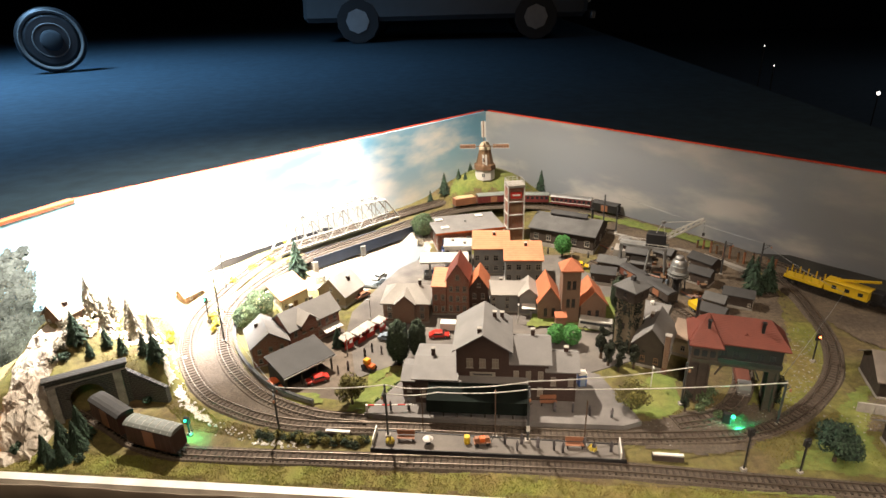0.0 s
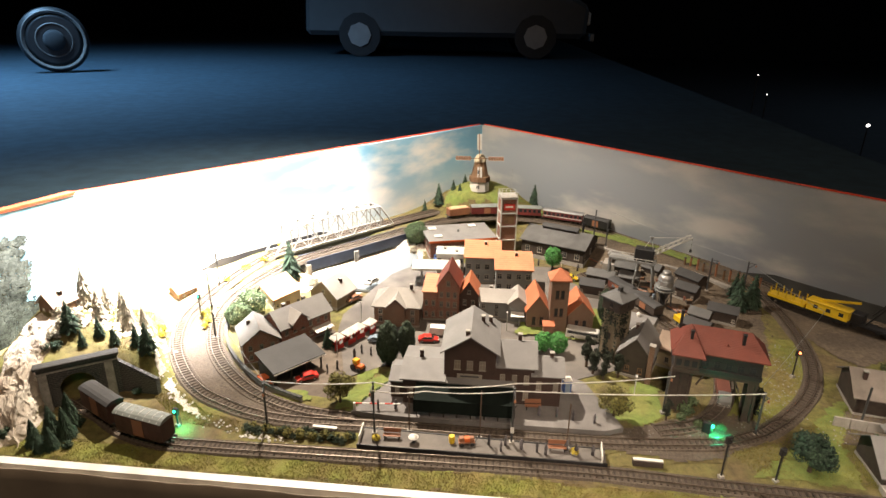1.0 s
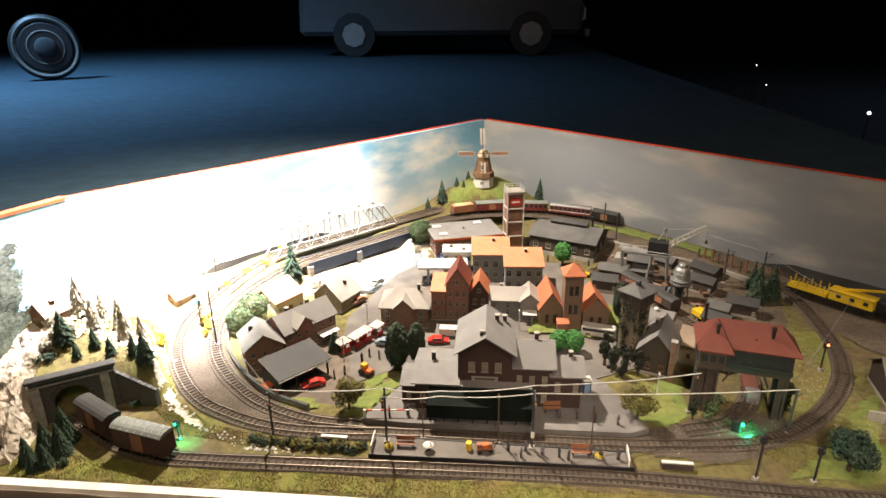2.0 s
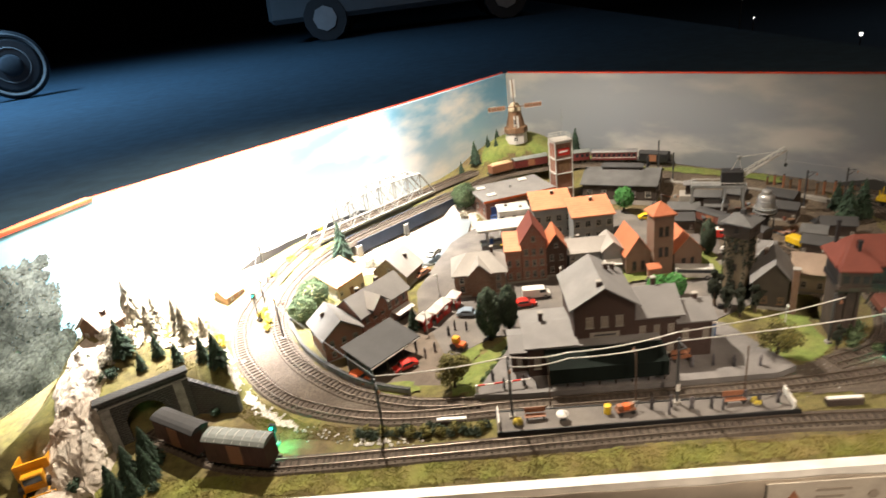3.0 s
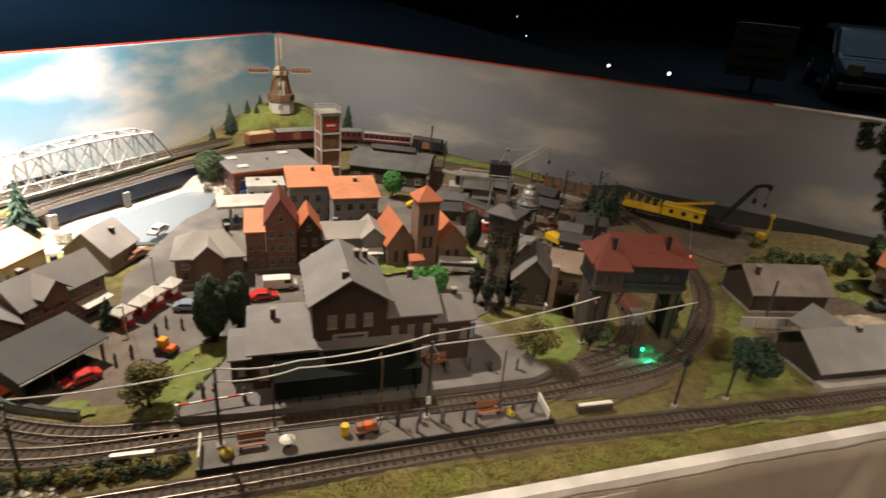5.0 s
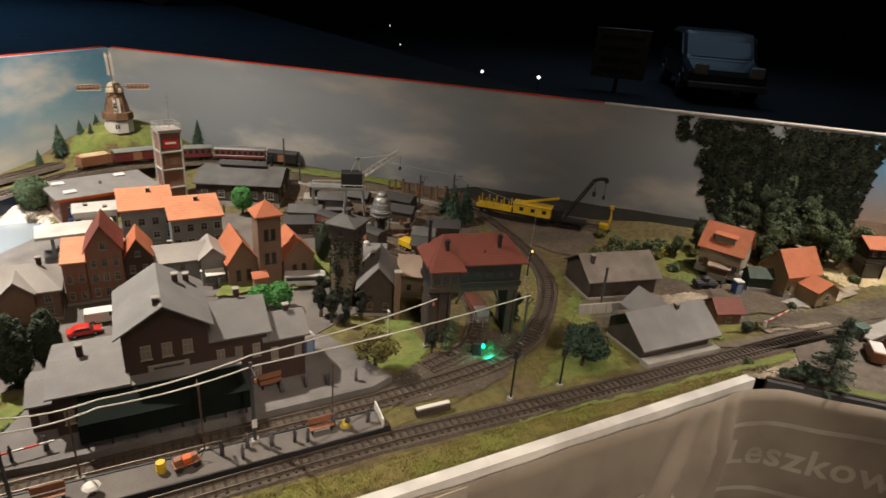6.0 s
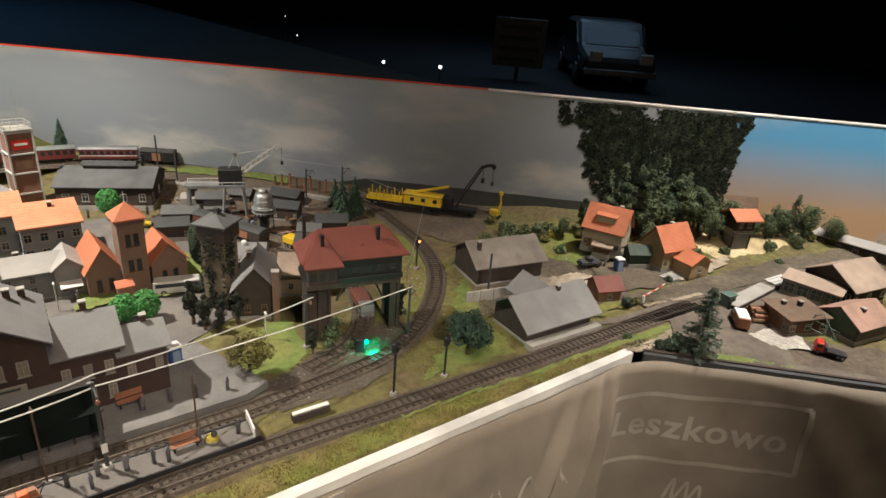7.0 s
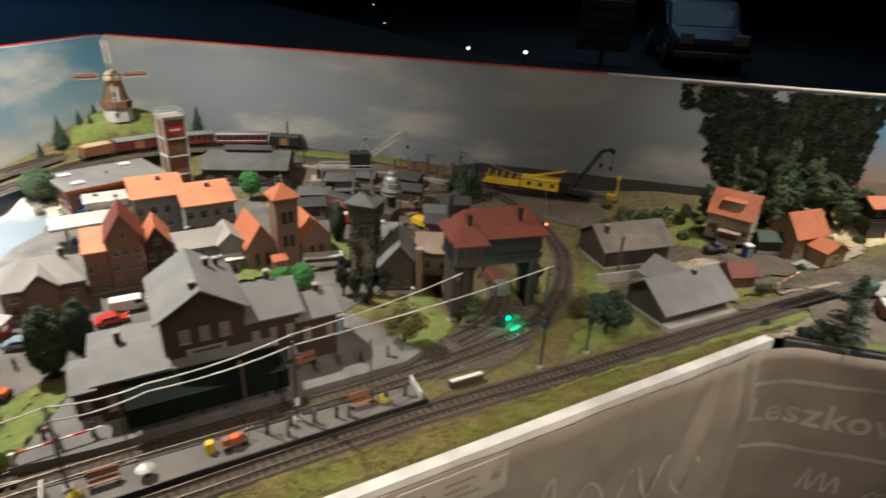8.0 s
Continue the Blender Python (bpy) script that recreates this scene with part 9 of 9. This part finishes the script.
part("coping", sweep(inner_line, [(-0.32, 0.76), (0.32, 0.76), (0.32, 0.95), (-0.32, 0.95)]), STONE_DARK, fn)

# street lamps
sl = thing("street_lamp", 16.6, 43.5, -0.5, 0, "slim pale street lamp", "street lamp", "street lamps")
part("pole", rods([((0, 0, 0), (0, 0, 4.6))], 0.1, 6), DIRTY_WHITE, sl)
part("head", box(-0.15, 0.15, -0.8, 0.1, 4.5, 4.75, 0.05), DIRTY_WHITE, sl)
for x, y in ((50.5, 20.5), (-9.0, 46), (3.5, 33.5), (26, 44), (-11, 30)):
    copy_thing(sl, at(x, y, -0.5, x * 7))
# market stall umbrella and shop sign
ms = thing("market_stall", 17.4, 40.6, -0.5, 0, "small market stall with an orange awning", "stall")
part("table", box(-0.9, 0.9, -0.5, 0.5, 0.8, 1.0, 0.03), TIMBER_B, ms)
for u in (-0.85, 0.85):
    part("post", rods([((u, 0, 0), (u, 0, 2.2))], 0.07), WHITE, ms)
part("awning", gable_roof(2.2, 1.6, 2.2, 0.4, 0.1, 0.08, "x"), ORANGE, ms)



def tent_stall(x, y, rot):
    t = thing("tent_stall", x, y, -0.48, rot, "small red stall under a scalloped white tent roof", "stall", "street stalls")
    part("counter", box(-1.1, 1.1, -0.9, -0.7, 0, 1.1, 0.04), RED, t)
    part("back_cloth", box(-1.1, 1.1, 0.75, 0.85, 0, 2.5, 0.02), RED, t)
    for sx in (-1.1, 1.1):
        for sy in (-0.85, 0.85):
            part("post", rods([((sx, sy, 0), (sx, sy, 2.6))], 0.09, 6), RED, t)
    part("tent_roof", hip_roof(2.4, 2.1, 2.6, 1.2, 0.25, 1.1), WHITE, t, "white tent roof")
    for k in range(5):
        part("scallop", box(-1.35 + k * 0.55, -0.88 + k * 0.55, -1.32, -1.26, 2.25, 2.7, 0.05), WHITE if k % 2 else RED, t)


for k, turn in enumerate((49, 60, 52, 66)):
    tent_stall(-11.6 + k * 1.85 + 0.3 * (k % 2), 32.4 + k * 2.55, turn)

# ---------- cloth below the rims ----------
CLOTH = mat("grey_brown_cloth", (0.27, 0.228, 0.178), 0.9, var=0.1, scale=8, bump=0.2, second=(0.225, 0.188, 0.148), fine=1500)
LETTER = mat("pale_print", (0.44, 0.39, 0.32), 0.9, var=0.12, scale=20, bump=0)
FRONT_A, CORNER, SIDE_B = Vector((-103, -8.8)), Vector((97.8, -13.0)), Vector((214.2, -129.4))


def cloth_point(s, z, lift=0.0):
    """A spot on the cloth: s runs from the inner corner, minus along the front, plus along the slanting side."""
    da, db = (CORNER - FRONT_A).normalized(), (SIDE_B - CORNER).normalized()
    if s < -5:
        p, d = CORNER + da * s, da
    elif s > 5:
        p, d = CORNER + db * s, db
    else:
        f = (s + 5) / 10
        p = (CORNER - da * 5) * (1 - f) ** 2 + CORNER * 2 * f * (1 - f) + (CORNER + db * 5) * f * f
        d = (da * (1 - f) + db * f).normalized()
    drop = min(1.0, -z / 9)
    o = 0.5 + 0.12 * math.sin(s * 0.23) + 0.1 * math.sin(s * 0.61 + 2)
    # gathered folds in the corner, spreading as they fall
    for c, spread, h, w in ((-5.6, 0.06, 1.9, 1.0), (-8.8, 0.2, 2.6, 0.9), (-13.0, 0.34, 2.0, 1.2), (-17.5, 0.45, 1.2, 1.6)):
        o += drop * h * math.exp(-((s - c + spread * -z) / (w + 0.03 * -z)) ** 2)
    # long slanting folds of the side
    for c, slant, h, w in ((27, 0.72, 1.3, 2.6), (38, 0.95, 1.5, 3.4), (52, 0.5, 1.4, 4.0), (70, 0.2, 1.6, 4.5), (88, 0.1, 1.4, 4.0)):
        o += drop * h * math.exp(-((s - c - slant * (-z - 6)) / w) ** 2)
    for c, h, w in ((-40, 0.7, 4.0), (-62, 0.5, 5.0), (-88, 0.8, 5.0), (-120, 0.6, 6.0), (-160, 0.8, 5.0)):
        o += drop * h * math.exp(-((s - c) / w) ** 2)
    p = p + Vector((d.y, -d.x)) * (o + lift)
    return (p.x, p.y, z)


bm = bmesh.new()
cols = [-201 + 3.0 * k for k in range(60)] + [-21 + 0.45 * k for k in range(200)] + [69 + 1.5 * k for k in range(64)]
rows = [-0.25, -2.5, -5, -8, -11, -14, -17, -20, -24, -29, -36, -46, -60, -78, -97]
front = [[bm.verts.new(cloth_point(s, z)) for z in rows] for s in cols]
rear = [[bm.verts.new(cloth_point(s, z, -0.12)) for z in rows] for s in cols]
for a, b, c, d in zip(front, front[1:], rear, rear[1:]):
    for i in range(len(rows) - 1):
        bm.faces.new((a[i], a[i + 1], b[i + 1], b[i]))
        bm.faces.new((c[i], d[i], d[i + 1], c[i + 1]))
    bm.faces.new((a[0], b[0], d[0], c[0]))
solid("hanging_cloth", bm, CLOTH, "grey-brown cloth hanging in soft folds below the rims", "cloth", kind="structure", smooth=True)

# the printed word, lying on the cloth
word = bpy.data.curves.new("lettering", "FONT")
word.body = "Leszkowo"
word.size, word.offset, word.space_character, word.resolution_u = 0.066, 0.0012, 1.07, 3
draft = new("lettering_draft", word)
flat = bpy.data.meshes.new_from_object(draft)
bpy.data.objects.remove(draft)
bm = bmesh.new()
bm.from_mesh(flat)
bpy.data.meshes.remove(flat)
for _ in range(2):
    bmesh.ops.triangulate(bm, faces=bm.faces[:])
    bmesh.ops.subdivide_edges(bm, edges=[e for e in bm.edges if e.calc_length() > 0.006], cuts=1)
bmesh.ops.triangulate(bm, faces=bm.faces[:])
for v in bm.verts:
    v.co = cloth_point(v.co.x * 103 - 3.7, v.co.y * 100 - 14.2, 0.06)
wo = thing("cloth_lettering", 0, 0, 0, 0, "pale printed place name on the hanging cloth", "lettering")
part("word", bm, LETTER, wo)


def stripe(points, width):
    """A flat printed stroke through (s, z) points on the cloth."""
    ln = [Vector(p) for p in points]
    fine = []
    for a, b in zip(ln, ln[1:]):
        n = max(2, int((b - a).length / 0.4))
        fine += [a.lerp(b, k / n) for k in range(n)]
    fine.append(ln[-1])
    bm = bmesh.new()
    prev = None
    for k, p in enumerate(fine):
        d = (fine[min(k + 1, len(fine) - 1)] - fine[max(k - 1, 0)]).normalized()
        w = Vector((-d.y, d.x)) * width / 2
        cur = (bm.verts.new(cloth_point(p.x + w.x, p.y + w.y, 0.06)), bm.verts.new(cloth_point(p.x - w.x, p.y - w.y, 0.06)))
        if prev:
            bm.faces.new((prev[0], prev[1], cur[1], cur[0]))
        prev = cur
    bmesh.ops.recalc_face_normals(bm, faces=bm.faces[:])
    return bm


fr_ = thing("printed_frame", 0, 0, 0, 0, "pale frame printed round the place name", "frame")
for a, b in (((-4.6, -6.8), (27.0, -4.9)), ((27.0, -4.9), (28.2, -18.2)), ((28.2, -18.2), (-4.2, -19.6)), ((-4.2, -19.6), (-4.6, -6.8))):
    part("frame_line", stripe((a, b), 0.8), LETTER, fr_)


def flourish(points, label, width=0.55):
    """Unreadable script as plain strokes."""
    t = thing("script_strokes", 0, 0, 0, 0, label, "lettering", "script strokes")
    part("stroke", stripe([(p.x, p.y) for p in smooth_line([(s, z, 0) for s, z in points], 0.5)], width), LETTER, t)


flourish([(9, -27), (10.2, -22.5), (10.6, -27), (12.4, -23), (13, -27), (14.5, -23.5), (15.2, -27)], "pale unreadable script on the hanging cloth")
flourish([(19, -27), (20.4, -25), (21.6, -27), (20.2, -28), (21.8, -25), (22.6, -28)], "pale unreadable script on the hanging cloth")
flourish([(-48, -20), (-44, -8), (-43, -20), (-38, -12), (-34, -16), (-36, -21), (-40, -18)], "pale unreadable script on the front cloth", 0.5)
flourish([(-32, -21), (-28, -13), (-26, -19), (-23, -12), (-20, -20), (-16, -14), (-14, -18)], "pale unreadable script on the front cloth", 0.5)
pn_ = thing("notice_board", 39.0, -12.5, -3.0, -1, "pale notice board with grey bars and red triangle", "notice")
part("plate", box(-7.2, 7.2, -0.2, 0.0, -2.8, 2.6, 0.03), LETTER, pn_)
part("logo", slab([(-5.6, -1.6), (-2.4, -1.6), (-4.0, 1.4)], 0.2, 0.26), BROWNPL, pn_).matrix_basis = pose(0, 0, 0, 90, 0, 0)
for k, w in enumerate((4.2, 3.4, 4.8)):
    part("text_bar", box(-1.4, -1.4 + w, -0.26, -0.205, 1.0 - k * 1.1, 1.4 - k * 1.1), CLOTH, pn_)
part("crest", lathe([(0.7, 0), (0.7, 0.06)], 6), CLOTH, pn_).matrix_basis = pose(0.055, -0.002, 0, 90, 0, 0)

# ---------- dark hall behind: vehicles, and stand-ins for reflections ---
RING_GREY = mat("reflection_ring_grey", (0.16, 0.15, 0.14), 0.5, 0.0, var=0.1)
# wheel-shaped disc added in place of a round reflection in the glass
wd = thing("display_wheel", -369, 453, 43, 36, "dark ringed disc standing in for a round reflection", "wheel")
for nm, prof, m_ in (("tyre", [(17, -6), (25, -7), (27.6, -2), (26.5, 2), (17, 3)], BLACK), ("rim_ring", [(22.4, 2.6), (23.6, 3.4), (24.4, 4.0), (25.0, 3.4), (24.6, 2.6)], RING_GREY), ("dish", [(22.2, 2.6), (19, 3.2), (14, 2.0), (10, 3.4), (9, 3.2)], BLACK), ("inner_ring", [(13.2, 2.8), (14, 3.6), (14.8, 2.8)], RING_GREY), ("hub_cap", [(8.8, 3.4), (8.4, 5.2), (6.2, 6.4), (1, 6.8)], HALLD)):
    part(nm, lathe(prof, 40), m_, wd, smooth=True).matrix_basis = pose(0, 0, 0, 90, 0, 0)


PARK = ((-48, 823, 15, 93), (893, 648, -70, -39))


def parked(kind, paint, label, x, y, z, rot, second=None):
    """A full-size old vehicle on the podium."""
    v = vehicle(kind, paint, label, x, y, z, rot, "parked_car", "car", second)
    k = 66 if kind == "van" else 62
    v.matrix_basis = at(x, y, z, rot) @ Matrix.Diagonal((k, k, k, 1))
    v["group"] = "parked cars"


# white paint given as dark grey, so the vehicles and board look dim
CARPAINT = mat("dimmed_white_car_paint", (0.1, 0.105, 0.11), 0.35, var=0.08, scale=3, bump=0.02, coat=0.5)
DARKPAINT = mat("old_dark_car_paint", (0.03, 0.035, 0.04), 0.3, var=0.08, scale=3, bump=0.02, coat=0.5)
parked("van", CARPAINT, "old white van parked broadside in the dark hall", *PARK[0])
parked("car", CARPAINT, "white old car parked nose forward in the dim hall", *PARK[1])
nb = thing("information_board", 708, 660, -70, -46, "pale information board on a stand", "board")
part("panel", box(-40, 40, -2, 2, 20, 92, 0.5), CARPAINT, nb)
for k in range(4):
    part("text_bar", box(-32, 32 - 6 * (k % 2), -2.4, -2.05, 76 - k * 16, 82 - k * 16), DARKPAINT, nb)
part("post", box(-3, 3, -1, 1, 0, 20), BLACK, nb)
# glowing balls on added posts stand in for light points reflected in the glass
SPARK = glow("glint_glow", (1.0, 0.97, 0.9), 2.2)
sp = None
for x, y, z, r in ((438, 500, -27, 2.0), (386, 536, -26, 1.7), (185, 621, -20, 1.5), (305, 581, -4, 0.6), (238, 606, -17, 0.7), (250, 600, -20, 0.7), (300, 600, 14, 0.5)):
    base = -70
    t = thing("floor_spotlight", x, y, base, 0, "glowing ball on an added post, standing in for a reflected glint", "spotlight", "hall spotlights")
    part("post", rods([((0, 0, 0), (0, 0, z - base - r))], 0.6, 6), BLACK, t)
    bm = bmesh.new()
    bmesh.ops.create_icosphere(bm, subdivisions=2, radius=r)
    bmesh.ops.translate(bm, verts=bm.verts[:], vec=(0, 0, z - base))
    part("bulb", bm, SPARK, t, "glowing ball for a glint", True)
